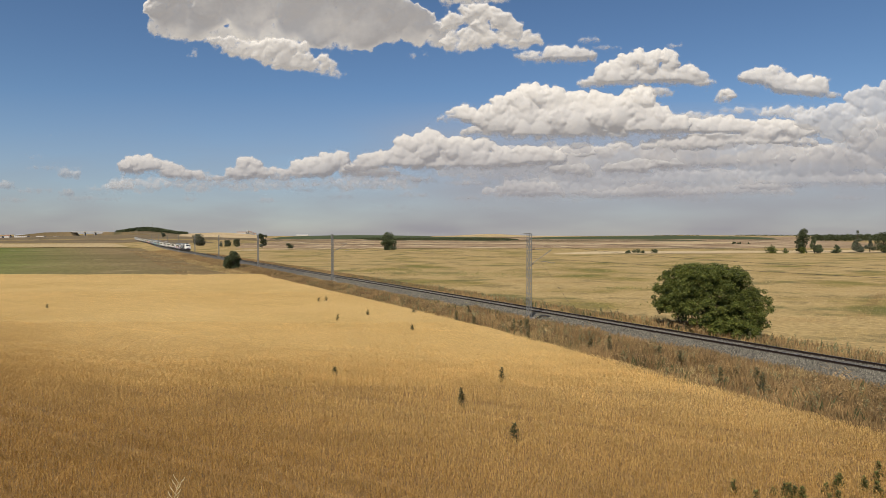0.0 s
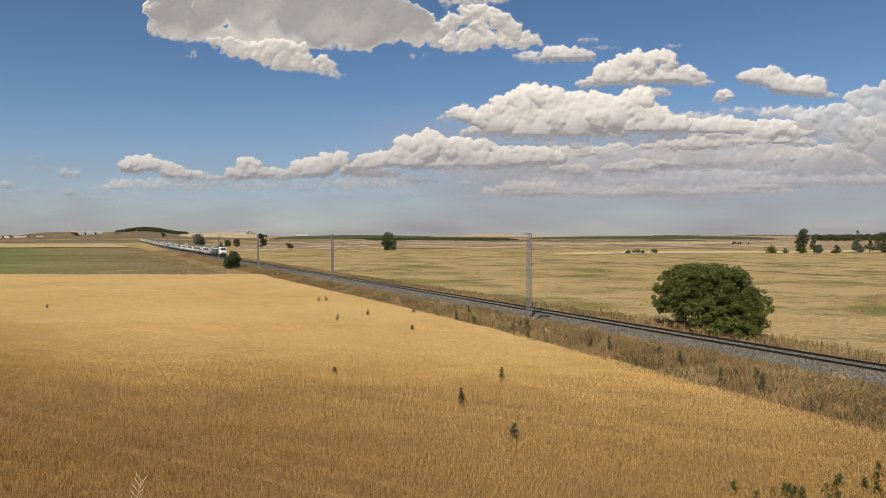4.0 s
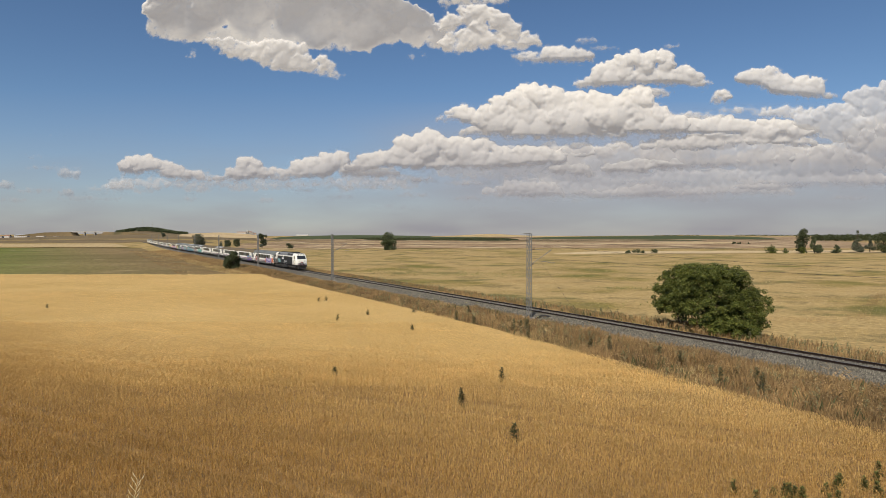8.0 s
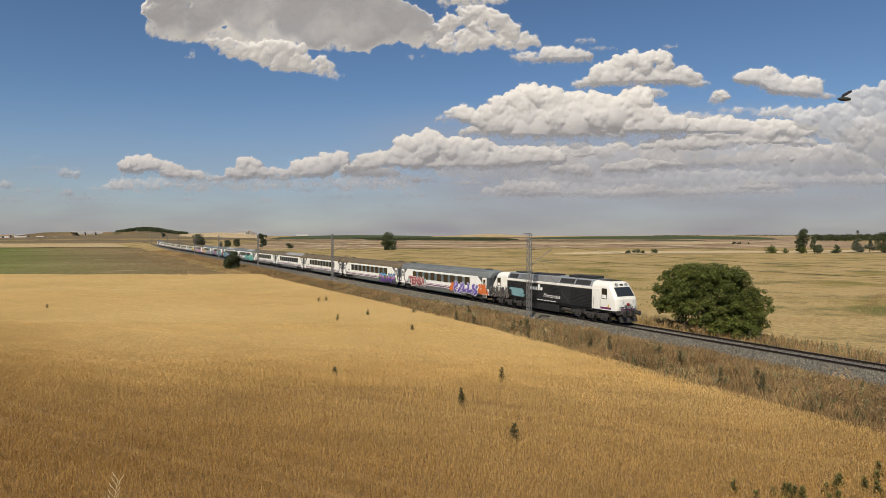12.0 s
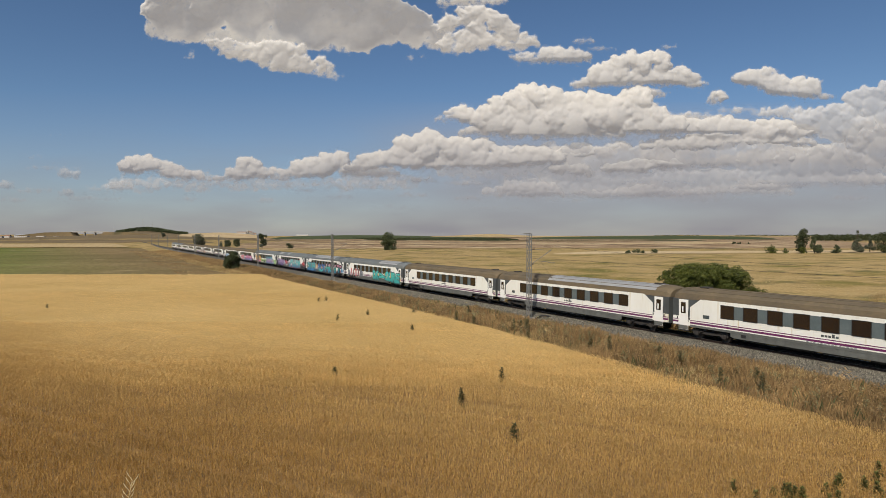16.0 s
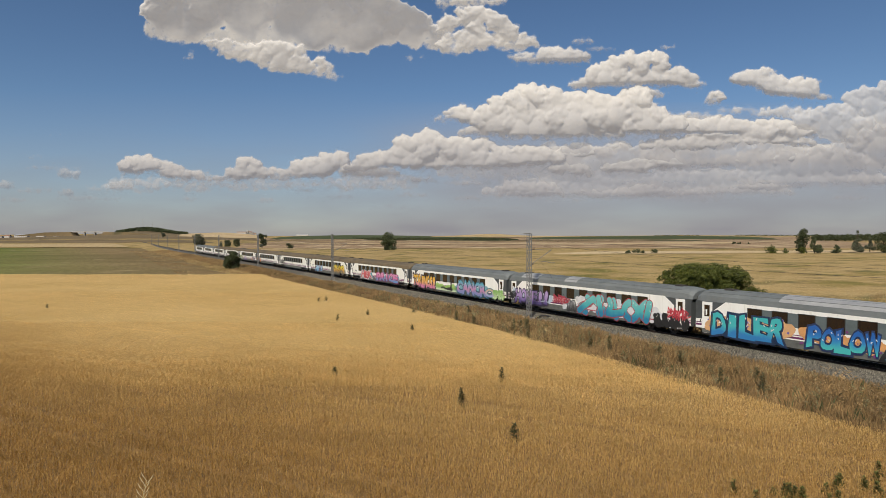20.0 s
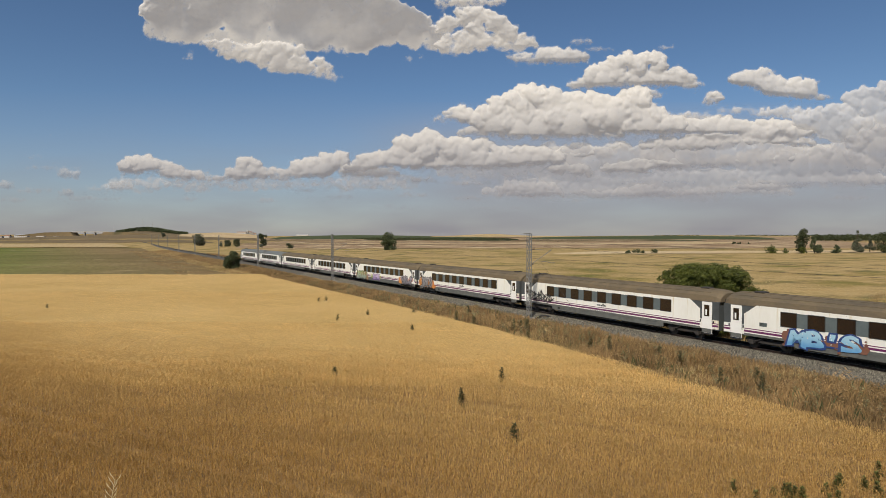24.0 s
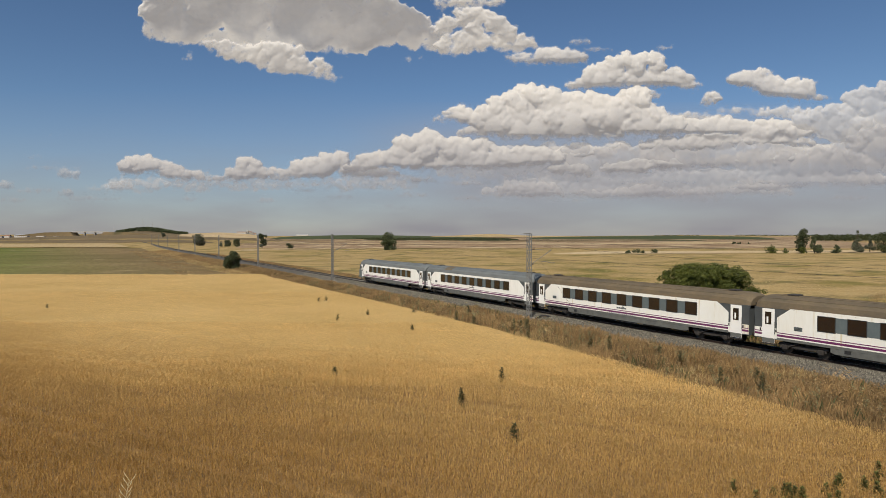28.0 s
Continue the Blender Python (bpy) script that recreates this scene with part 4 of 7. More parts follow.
    # ribs along the roof
    for ang in (0.24, 0.4, 0.6, 0.76):
        a = math.pi * ang
        y, z = -W * math.cos(a), 3.12 + 0.93 * math.sin(a) ** 0.72
        part("roof_rib", box(bmesh.new(), -HALF + 1, HALF - 1, y - 0.03, y + 0.03, z - 0.04, z + 0.022), roof_mat, c)
    # ends: bellows, buffers, coupling
    for k in (1, -1):
        bm = bmesh.new()
        for i in range(4):
            x = k * (HALF + 0.01 + i * 0.05)
            box(bm, x, x + k * 0.03, -0.68, 0.68, 1.0, 3.35, 0.0)
            box(bm, x + k * 0.03, x + k * 0.05, -0.6, 0.6, 1.08, 3.27, 0.0)
        part("bellows", bm, M_black, c, "black rubber gangway bellows")
        for sy in (-1, 1):
            bm = bmesh.new()
            cyl(bm, (k * HALF, sy * 0.95, 1.05), (k * (HALF + 0.16), sy * 0.95, 1.05), 0.1, n=8)
            cyl(bm, (k * (HALF + 0.16), sy * 0.95, 1.05), (k * (HALF + 0.2), sy * 0.95, 1.05), 0.22, n=12)
            part("buffer", bm, M_under, c)
    # underframe boxes
    for x0, x1, z0 in ((-6.8, -4.6, 0.42), (-3.9, -1.2, 0.36), (-0.6, 1.6, 0.40), (2.4, 5.2, 0.36), (5.7, 6.9, 0.42)):
        bm = bmesh.new()
        box(bm, x0, x1, -1.2, 1.2, z0, 0.92, 0.04)
        part("underfloor_box", bm, M_under, c)
    bogie(c, 9.5, (1.28,))
    bogie(c, -9.5, (1.28,))
    return c


def loco():
    L = 22.3
    c = thing("locomotive", "white and charcoal diesel locomotive with graffiti on its side", "locomotive")
    F, B = L / 2 - 0.55, -L / 2 + 0.55      # body ends
    # the two cabs
    for k, e in ((1, F), (-1, B)):
        # rings from the floor to the roof: front edge, half width
        bm = bmesh.new()
        rings = []
        for z, fx, hw in ((1.26, -0.04, 1.0), (1.45, 0.0, 1.0), (1.9, -0.01, 1.0), (2.35, -0.06, 1.0), (2.56, -0.20, 1.0), (3.0, -0.51, 0.985), (3.46, -0.84, 0.965), (3.62, -0.90, 0.93), (3.76, -0.95, 0.86), (3.88, -1.15, 0.76), (3.97, -1.6, 0.62)):
            w = W * hw
            plan = [(-3.35, w), (-1.9, w), (fx - 0.75, w * 0.995), (fx - 0.28, w * 0.955), (fx - 0.08, w * 0.86), (fx, w * 0.66), (fx + 0.02, 0.0)]
            plan += [(x, -y) for x, y in plan[-2::-1]]
            rings.append([bm.verts.new((e + k * x, y, z)) for x, y in plan])
        fs = [bm.faces.new((a[i], a[(i + 1) % 13], b[(i + 1) % 13], b[i])) for a, b in zip(rings, rings[1:]) for i in range(13)]
        fs += [bm.faces.new(rings[0][::-1]), bm.faces.new(rings[-1])]
        bmesh.ops.recalc_face_normals(bm, faces=fs)
        cab = part("cab", bm, M_loco_white, c, "white driver's cab")
        for nm, w0, z0, z1, mt, lift in (("windscreen", 0.98, 2.66, 3.36, M_windscreen, 0.05), ("windscreen_frame", 1.05, 2.60, 3.42, M_vent, 0.036)):
            bm = bmesh.new()
            p = lambda z: e + k * (-0.22 - (z - 2.56) * 0.64 / 0.90 + lift)
            a = [bm.verts.new((p(z), y, z + lift * 0.6)) for y, z in ((-w0, z0), (w0, z0), (w0 * 0.93, z1), (-w0 * 0.93, z1))]
            b = [bm.verts.new(v.co + Vector((-k * 0.05, 0, -0.03))) for v in a]
            fs = [bm.faces.new(a), bm.faces.new(b[::-1])] + [bm.faces.new((a[i], b[i], b[(i + 1) % 4], a[(i + 1) % 4])) for i in range(4)]
            bmesh.ops.recalc_face_normals(bm, faces=fs)
            part(nm, bm, mt, cab)
        part("wiper", cyl(bmesh.new(), (e + k * -0.20, 0.25, 2.62), (e + k * -0.46, -0.05, 3.02), 0.015, n=4), M_black, cab)
        for y in (-0.62, 0.62):
            bm = bmesh.new()
            r = 0.15
            cyl(bm, (e + k * -1.15, y, 3.64), (e + k * -0.86, y, 3.62), r + 0.035, n=16)
            cyl(bm, (e + k * -0.86, y, 3.62), (e + k * -0.84, y, 3.62), r - 0.01, n=16, mi=1)
            part("headlight", bm, [M_galv, M_lamp], cab)
        part("number_panel", box(bmesh.new(), e + k * -0.92 - 0.06, e + k * -0.92 + 0.06, -0.19, 0.19, 3.52, 3.74, 0.01), M_vent, cab)
        for y in (-0.95, 0.95):
            part("lower_headlight", cyl(bmesh.new(), (e - k * 0.05, y, 1.58), (e + k * 0.03, y, 1.58), 0.12, n=14), M_lamp, cab)
        # low front: grey lip, coupling, hoses, buffers, plough
        bm = bmesh.new()
        box(bm, e - k * 0.30, e + k * 0.12, -1.22, 1.22, 0.86, 1.28, 0.05)
        part("buffer_beam", bm, M_under, c)
        bm = bmesh.new()
        prism(bm, [(e + k * 0.02, 0.80), (e + k * 0.22, 0.24), (e + k * 0.12, 0.2), (e - k * 0.15, 0.72)], -1.05, 1.05)
        part("plough", bm, M_under, c)
        for y in (-0.95, 0.95):
            bm = bmesh.new()
            cyl(bm, (e + k * 0.1, y, 1.05), (e + k * 0.48, y, 1.05), 0.14, n=12)
            cyl(bm, (e + k * 0.48, y, 1.05), (e + k * 0.53, y, 1.05), 0.24, n=16)
            part("buffer", bm, M_under, c)
        part("coupling_hook", box(bmesh.new(), e + k * 0.1, e + k * 0.55, -0.12, 0.12, 0.9, 1.2, 0.02), M_under, c)
        for y in (-0.5, -0.3, 0.3, 0.5):
            bm = bmesh.new()
            cyl(bm, (e + k * 0.1, y, 1.7), (e + k * 0.25, y * 0.9, 1.35), 0.035, n=6)
            cyl(bm, (e + k * 0.25, y * 0.9, 1.35), (e + k * 0.2, y, 0.8), 0.035, n=6)
            part("hose", bm, M_black, c)
        part("nose_stripe", box(bmesh.new(), e - k * 0.02, e + k * 0.028, -0.86, 0.86, 1.34, 1.46, 0.004), M_purple, cab, "purple stripe")
        for y in (-0.62, 0.62):
            part("grab_iron", cyl(bmesh.new(), (e + k * 0.05, y, 1.95), (e + k * 0.02, y * 1.02, 2.3), 0.016, n=6), M_galv, cab)
        for sy in (-1, 1):
            for z in (0.42, 0.72, 1.0):
                part("cab_step", box(bmesh.new(), e - k * 2.3, e - k * 2.9, sy * 1.18, sy * 1.38, z, z + 0.035), M_under, cab)
        part("coupling_plate", box(bmesh.new(), e - k * 0.05, e + k * 0.05, -0.42, 0.42, 1.5, 1.86, 0.02), M_loco_roof, cab, "grey nose plate")
        if k > 0:
            part("nose_box", box(bmesh.new(), e - 0.1, e + 0.09, -0.16, 0.16, 1.74, 1.98, 0.03), M_red, c, "red multiple-unit socket")
            part("nose_logo", box(bmesh.new(), e - 0.1, e + 0.012, -0.9, -0.45, 1.5, 1.66), M_grey_end, c)
        for sy in (-1, 1):
            y0 = sy * (W + 0.012)
            part("cab_window", box(bmesh.new(), e + k * -1.3, e + k * -2.0, y0 - sy * 0.02, y0, 2.3, 3.3, 0.0), M_vent, cab)
            part("cab_pane", box(bmesh.new(), e + k * -1.36, e + k * -1.94, y0 - sy * 0.02, y0 + sy * 0.006, 2.76, 3.24, 0.0), M_glass, cab)
            part("window_sash", box(bmesh.new(), e + k * -1.36, e + k * -1.94, y0 - sy * 0.02, y0 + sy * 0.006, 2.36, 2.7, 0.0), M_loco_white, cab)
            part("cab_door", box(bmesh.new(), e + k * -2.25, e + k * -3.0, y0 - sy * 0.03, y0 + sy * 0.006, 1.3, 3.25, 0.01), M_loco_white, cab, "white cab door")
            part("handrail", cyl(bmesh.new(), (e - k * 2.15, y0 + sy * 0.05, 1.3), (e - k * 2.15, y0 + sy * 0.05, 2.4), 0.018, n=6), M_galv, cab)
            part("handrail", cyl(bmesh.new(), (e - k * 3.1, y0 + sy * 0.05, 1.3), (e - k * 3.1, y0 + sy * 0.05, 2.4), 0.018, n=6), M_galv, cab)
            part("cab_stripe", box(bmesh.new(), e + k * -0.75, e + k * -2.15, y0 - sy * 0.02, y0 + sy * 0.004, 1.36, 1.54, 0.0), M_purple, cab, "purple stripe")
    # the engine body
    x0, x1 = B + 3.35, F - 3.35
    bm = bmesh.new()
    box(bm, x0, x1, -W + 0.03, W - 0.03, 1.26, 3.1)
    part("engine_body", bm, M_loco_grey, c, "charcoal engine body")
    rib = bmesh.new()
    box(rib, x0 + 0.05, x1 - 0.05, -W - 0.012, -W + 0.06, -0.05, 0.05, 0.012)
    rib_me = mesh_of(rib, "side_rib")
    rib_me.materials.append(M_loco_grey)
    for i in range(13):
        for turn in (0, 180):
            o = new("side_rib", rib_me)
            o.parent = c
            o.matrix_basis = pose(0, 0, 1.34 + i * 0.138, 0, 0, turn)
    side_copies("panel", lambda b: box(b, x1 - 4.6, x1 - 3.1, -W - 0.02, -W + 0.03, 1.5, 2.95), M_loco_grey, c)
    side_copies("cant_rail", lambda b: box(b, x0 - 0.02, x1 + 0.02, -W - 0.005, -W + 0.3, 3.1, 3.36, 0.04), M_loco_white, c, "white cant rail")
    # sloped roof side with its hatches
    sec = [(-W + 0.02, 3.36), (-1.02, 3.98), (-0.9, 4.04), (0.9, 4.04), (1.02, 3.98), (W - 0.02, 3.36)]
    part("roof", hull_along(bmesh.new(), sec, [(x0, 1, 0), (x1, 1, 0)]), M_loco_roof, c, "grey hatch roof")
    n = Vector((0, -0.62, 0.39)).normalized()

    def hatch(name, a, b, mt, t0=0.12, t1=0.88, out=0.012, label=""):
        for sy in (-1, 1):
            bm = bmesh.new()
            q = []
            for x, t in ((a, t0), (b, t0), (b, t1), (a, t1)):
                y, z = -W + 0.02 + t * (W - 0.02 - 1.02), 3.36 + t * 0.62
                q.append(bm.verts.new((x, -sy * (y + n.y * out) if sy > 0 else (y + n.y * out), z + n.z * out)))
            w = [bm.verts.new(v.co + Vector((0, (0.04 if v.co.y < 0 else -0.04), -0.03))) for v in q]
            fs = [bm.faces.new(q), bm.faces.new(w[::-1])] + [bm.faces.new((q[i], w[i], w[(i + 1) % 4], q[(i + 1) % 4])) for i in range(4)]
            bmesh.ops.recalc_face_normals(bm, faces=fs)
            part(name, bm, mt, c, label)
    hatch("vent_grille", x0 + 0.3, x0 + 2.0, M_vent)
    hatch("roof_hatch", x0 + 2.2, x0 + 4.0, M_vent)
    for i in range(6):
        hatch("louvre", x0 + 2.25, x0 + 3.95, M_loco_roof, 0.16 + i * 0.12, 0.22 + i * 0.12, 0.03)
    hatch("roof_panel", x0 + 4.3, x0 + 7.0, M_galv, 0.06, 0.94)
    hatch("roof_panel", x0 + 7.05, x0 + 9.3, M_galv, 0.06, 0.94)
    hatch("vent_grille", x1 - 5.0, x1 - 2.75, M_vent)
    hatch("vent_grille", x1 - 2.55, x1 - 0.4, M_vent)
    for a, b, h in ((x0 + 0.8, x0 + 2.2, 0.14), (x0 + 3.6, x0 + 6.3, 0.12), (x0 + 6.5, x0 + 8.0, 0.16), (x1 - 4.2, x1 - 2.7, 0.26), (x1 - 2.2, x1 - 0.6, 0.26)):
        part("roof_fan_housing", box(bmesh.new(), a, b, -0.75, 0.75, 4.02, 4.04 + h, 0.05), M_vent, c)
    part("cab_roof_duct", box(bmesh.new(), F - 3.1, F - 1.5, -0.7, 0.7, 3.95, 4.05, 0.04), M_under, c)
    # frame, tank and gear
    part("underframe", box(bmesh.new(), B, F, -W + 0.16, W - 0.16, 1.05, 1.3), M_under, c)
    for sy in (-1, 1):
        part("fuel_tank", box(bmesh.new(), -2.4, 2.1, sy * 0.4, sy * 1.36, 0.3, 1.0, 0.06), M_loco_grey, c, "charcoal fuel tank")
        part("air_tank", cyl(bmesh.new(), (2.6, sy * 1.15, 0.7), (4.0, sy * 1.15, 0.7), 0.2, n=10), M_under, c)
        part("battery_box", box(bmesh.new(), -4.2, -2.8, sy * 0.7, sy * 1.3, 0.35, 1.0, 0.04), M_under, c)
    bogie(c, 6.9, (0, 1.85), 0.53, True)
    bogie(c, -6.9, (0, 1.85), 0.53, True)
    # writing on the near side and the far side
    me = LETTERING
    me.materials.append(M_door)
    for k in (1, -1):
        o = new("lettering", me)
        o.parent = c
        o.matrix_basis = pose(-0.35 * k, -(W + 0.02) * k, 1.72, 90, 0, 0 if k > 0 else 180)
        tagged(o, "white slanted lettering")
        logo = bmesh.new()
        for i in range(5):
            x = -2.75 + i * 0.46
            t = 0.34 if i != 3 else 0.66
            box(logo, x, x + 0.36, -W - 0.024, -W - 0.016, 2.38, 2.38 + t, 0.0)
        for v in logo.verts:
            v.co.x += (v.co.z - 2.4) * 0.12
        o = part("logo", logo, M_door, c, "white company mark as plain blocks")
        o.matrix_basis = pose(0, 0, 0, 0, 0, 0 if k > 0 else 180)
        bars = bmesh.new()
        for i in range(6):
            box(bars, -1.4 + i * 0.55, -0.98 + i * 0.55, -W - 0.024, -W - 0.016, 1.33, 1.41)
        o = part("small_print", bars, M_door, c)
        o.matrix_basis = pose(0, 0, 0, 0, 0, 0 if k > 0 else 180)
    tri = bmesh.new()
    prism(tri, [(F - 1.25, 1.56), (F - 0.95, 1.56), (F - 1.1, 1.84)], -W - 0.014, -W + 0.0)
    part("warning_triangle", tri, M_yellow, c, "yellow warning triangle")
    return c


# ---- graffiti ----
G = {}


def tone(rgb):
    if rgb not in G:
        G[rgb] = paint("spray_paint", rgb, tuple(min(1, v * 0.7 + 0.03) for v in rgb))
    return G[rgb]


def blend(tones, z0, z1):
    """Spray paint that runs from one colour to the next over its height."""
    key = (tuple(tones), round(z0, 2), round(z1, 2))
    if key not in G:
        m, t, p = nodes_of("spray_fade")
        N, L = t.nodes.new, t.links.new
        co, sx, n = N("ShaderNodeTexCoord"), N("ShaderNodeSeparateXYZ"), N("ShaderNodeTexNoise")
        n.inputs["Scale"].default_value, n.inputs["Detail"].default_value = 1.7, 4
        L(co.outputs["Object"], sx.inputs[0]), L(co.outputs["Object"], n.inputs["Vector"])
        ad = N("ShaderNodeMath")
        ad.operation = 'MULTIPLY_ADD'
        L(n.outputs["Fac"], ad.inputs[0])
        ad.inputs[1].default_value = 0.5 * (z1 - z0)
        L(sx.outputs["Z"], ad.inputs[2])
        r, ramp = N("ShaderNodeMapRange"), N("ShaderNodeValToRGB")
        r.inputs["From Min"].default_value, r.inputs["From Max"].default_value = z0 + 0.25 * (z1 - z0), z1 + 0.25 * (z1 - z0)
        L(ad.outputs[0], r.inputs["Value"]), L(r.outputs[0], ramp.inputs["Fac"])
        el = ramp.color_ramp.elements
        while len(el) < len(tones):
            el.new(0.5)
        for i, c in enumerate(tones):
            el[i].position = 0.15 + 0.7 * i / max(1, len(tones) - 1)
            el[i].color = (*c, 1)
        if len(tones) == 1:
            el[1].color = (*tones[0], 1)
        L(ramp.outputs[0], p.inputs["Base Color"])
        p.inputs["Roughness"].default_value = 0.45
        G[key] = m
    return G[key]


def capsule(bm, a, b, r, y, mi, wob, rng):
    """A fat spray stroke: a flat rounded plate on the side."""
    a, b = Vector(a), Vector(b)
    d = (b - a).normalized() if (b - a).length > 1e-4 else Vector((1, 0))
    ang = math.atan2(d.y, d.x)
    pts = []
    p1, p2 = rng.uniform(0, 6.3), rng.uniform(0, 6.3)
    for c, base in ((b, ang - math.pi / 2), (a, ang + math.pi / 2)):
        for i in range(8):
            t = base + math.pi * i / 7
            rr = r * (1 + wob * (0.6 * math.sin(3 * t + p1) + 0.4 * math.sin(5 * t + p2)))
            pts.append((c.x + math.cos(t) * rr, c.y + math.sin(t) * rr))
    top = [bm.verts.new((x, y, z)) for x, z in pts]
    bot = [bm.verts.new((x, y + 0.004, z)) for x, z in pts]
    fs = [bm.faces.new(top)]
    n = len(pts)
    for i in range(n):
        fs.append(bm.faces.new((top[i], bot[i], bot[(i + 1) % n], top[(i + 1) % n])))
    for f in fs:
        f.material_index = mi


def letter_plate(bm, ch, swell, x, z, w, h, lean, turn, y, mi):
    """One letter as a thin plate at x, z on the side; its rim is the same letter swollen more."""
    if ch == "'":
        x, z, w, h = x + w * 0.25, z + h * 0.55, w * 0.5, h * 0.42
    co = np.array([v.co[:] for v in glyph(ch, 0.05).vertices])
    lo, hi = co.min(0), co.max(0)
    cs, sn = math.cos(turn), math.sin(turn)
    slim = min(1.0, 1.5 * (hi[0] - lo[0]) / (hi[1] - lo[1]) * h / w) if ch in "I1!'" else 1.0
    vs = []
    me = glyph(ch, swell)
    for v in me.vertices:
        u, t = (v.co.x - lo[0]) / max(1e-4, hi[0] - lo[0]) - 0.5, (v.co.y - lo[1]) / max(1e-4, hi[1] - lo[1]) - 0.5
        # fuller at the foot, like a bubble that sags
        px, pz = (u * slim * (1.05 - 0.22 * t) + lean * t) * w, (t + 0.06 * math.cos(u * 5)) * h
        vs.append(bm.verts.new((x + w / 2 + px * cs - pz * sn, y, z + h / 2 + px * sn + pz * cs)))
    for p in me.polygons:
        f = bm.faces.new([vs[i] for i in p.vertices])
        f.material_index = mi


def stroke_path(rng, x, z, w, h, shapes):
    """The spine of one wild letter stroke: a bar, a bow or a hook, in the box at x, z."""
    kind = rng.choice(shapes.split())
    s = rng.choice((-1, 1))
    pts = []
    for i in range(7):
        t = i / 6
        if kind == "bar":
            u, v = 0.5 + 0.16 * s * (t - 0.5), t
        elif kind == "bow":
            u, v = 0.5 - s * 0.36 * math.cos((t - 0.5) * 2.6), t
        elif kind == "hook":
            u, v = (0.2 + 0.1 * math.sin(t * 9), 1 - 1.6 * t) if t < 0.55 else (0.2 + (t - 0.55) * 1.5, 0.12 + (t - 0.55) * 0.5)
        elif kind == "wave":
            u, v = 0.5 + 0.34 * s * math.sin(t * 6.0), t
        else:
            u, v = 0.1 + 0.8 * t, 0.5 + 0.42 * s * (t - 0.5) * 2
        pts.append(Vector((x + w * u, z + h * (0.08 + 0.84 * v))))
    return pts


def graffiti(coach, x0, x1, z0, z1, fills, rim, cloud=None, seed=1, letters=4, fat=0.17, flow=None, text="", dots=None, label="colourful sprayed graffiti"):
    """Bubble letters, or strokes where no letter can be told: a cloud behind, rims, fills that fade upward, and bright strokes, as thin plates."""
    rng = random.Random(seed)
    fade = [tone(f) for f in fills] if flow else [blend(fills, z0, z1)]
    mats = [tone(rim)] + fade + [tone(cloud or rim), tone((0.78, 0.78, 0.76)), tone(dots or rim)]
    nf = len(fade)
    letters = len(text) or letters
    wl = (x1 - x0) / letters
    hgt = z1 - z0
    Y = -W - 0.024
    bm = bmesh.new()
    if cloud:
        n = max(7, int((x1 - x0) / 0.28))
        for i in range(n):
            x = x0 - 0.15 + (x1 - x0 + 0.3) * i / (n - 1)
            zc = z0 + hgt * rng.uniform(0.25, 0.75)
            capsule(bm, (x - 0.12, zc), (x + 0.12, zc + rng.uniform(-0.15, 0.15)), hgt * rng.uniform(0.16, 0.30), Y - 0.0004 * (i % 7), nf + 1, 0.16, rng)
    for i in range(int(5 * (x1 - x0)) if dots else 0):
        x, z = rng.uniform(x0 - 0.5, x1 + 0.5), z0 + hgt * rng.uniform(-0.05, 1.0)
        capsule(bm, (x, z), (x + 0.02, z), rng.uniform(0.03, 0.10), Y - 0.0034, nf + 3, 0.1, rng)
    capsule(bm, (x0 + 0.1, z0 + 0.2 * hgt), (x1 - 0.1, z0 + 0.2 * hgt), 0.05, Y - 0.003, 0, 0.2, rng)
    whole = part("graffiti", bm, mats, coach, label)
    for j in range(letters):
        bm = bmesh.new()
        dy = -0.0012 * (j % 2)
        lx, lz = x0 + j * wl, z0 + rng.uniform(-0.05, 0.05) * hgt
        mi = 1 + (0 if not flow else min(nf - 1, int(nf * j / letters)))
        lean, turn = rng.uniform(-0.12, 0.2), rng.uniform(-0.09, 0.09)
        if text:
            letter_plate(bm, text[j], 0.125, lx, lz, wl * 1.02, hgt, lean, turn, Y - 0.006 + dy, 0)
            letter_plate(bm, text[j], 0.05, lx, lz, wl * 1.02, hgt, lean, turn, Y - 0.012 + dy, mi)
        else:
            r = min(fat * hgt, wl * 0.17)
            k = 0
            for s in range(rng.randint(2, 3)):
                spine = stroke_path(rng, lx - 0.1 * wl, lz, wl * 1.2, hgt, "bar" if flow else "bar bow hook wave cross")
                for a, b in zip(spine, spine[1:]):
                    k += 1
                    capsule(bm, a, b, r * 1.0 + 0.06, Y - 0.004 + dy - 0.004 * s - 0.0002 * (k % 6), 0, 0.04, rng)
                    capsule(bm, a, b, r * 0.95, Y - 0.006 + dy - 0.004 * s - 0.0002 * (k % 6), mi, 0.04, rng)
        # shine and drips
        for k in range(3):
            a = Vector((lx + wl * rng.uniform(0.1, 0.85), lz + hgt * rng.uniform(0.45, 0.9)))
            capsule(bm, a, a + Vector((wl * rng.uniform(-0.08, 0.08), hgt * 0.06)), 0.018 * hgt, Y - 0.018 - 0.0003 * k, nf + 2, 0.1, rng)
        part("letter", bm, mats, whole)
    return whole


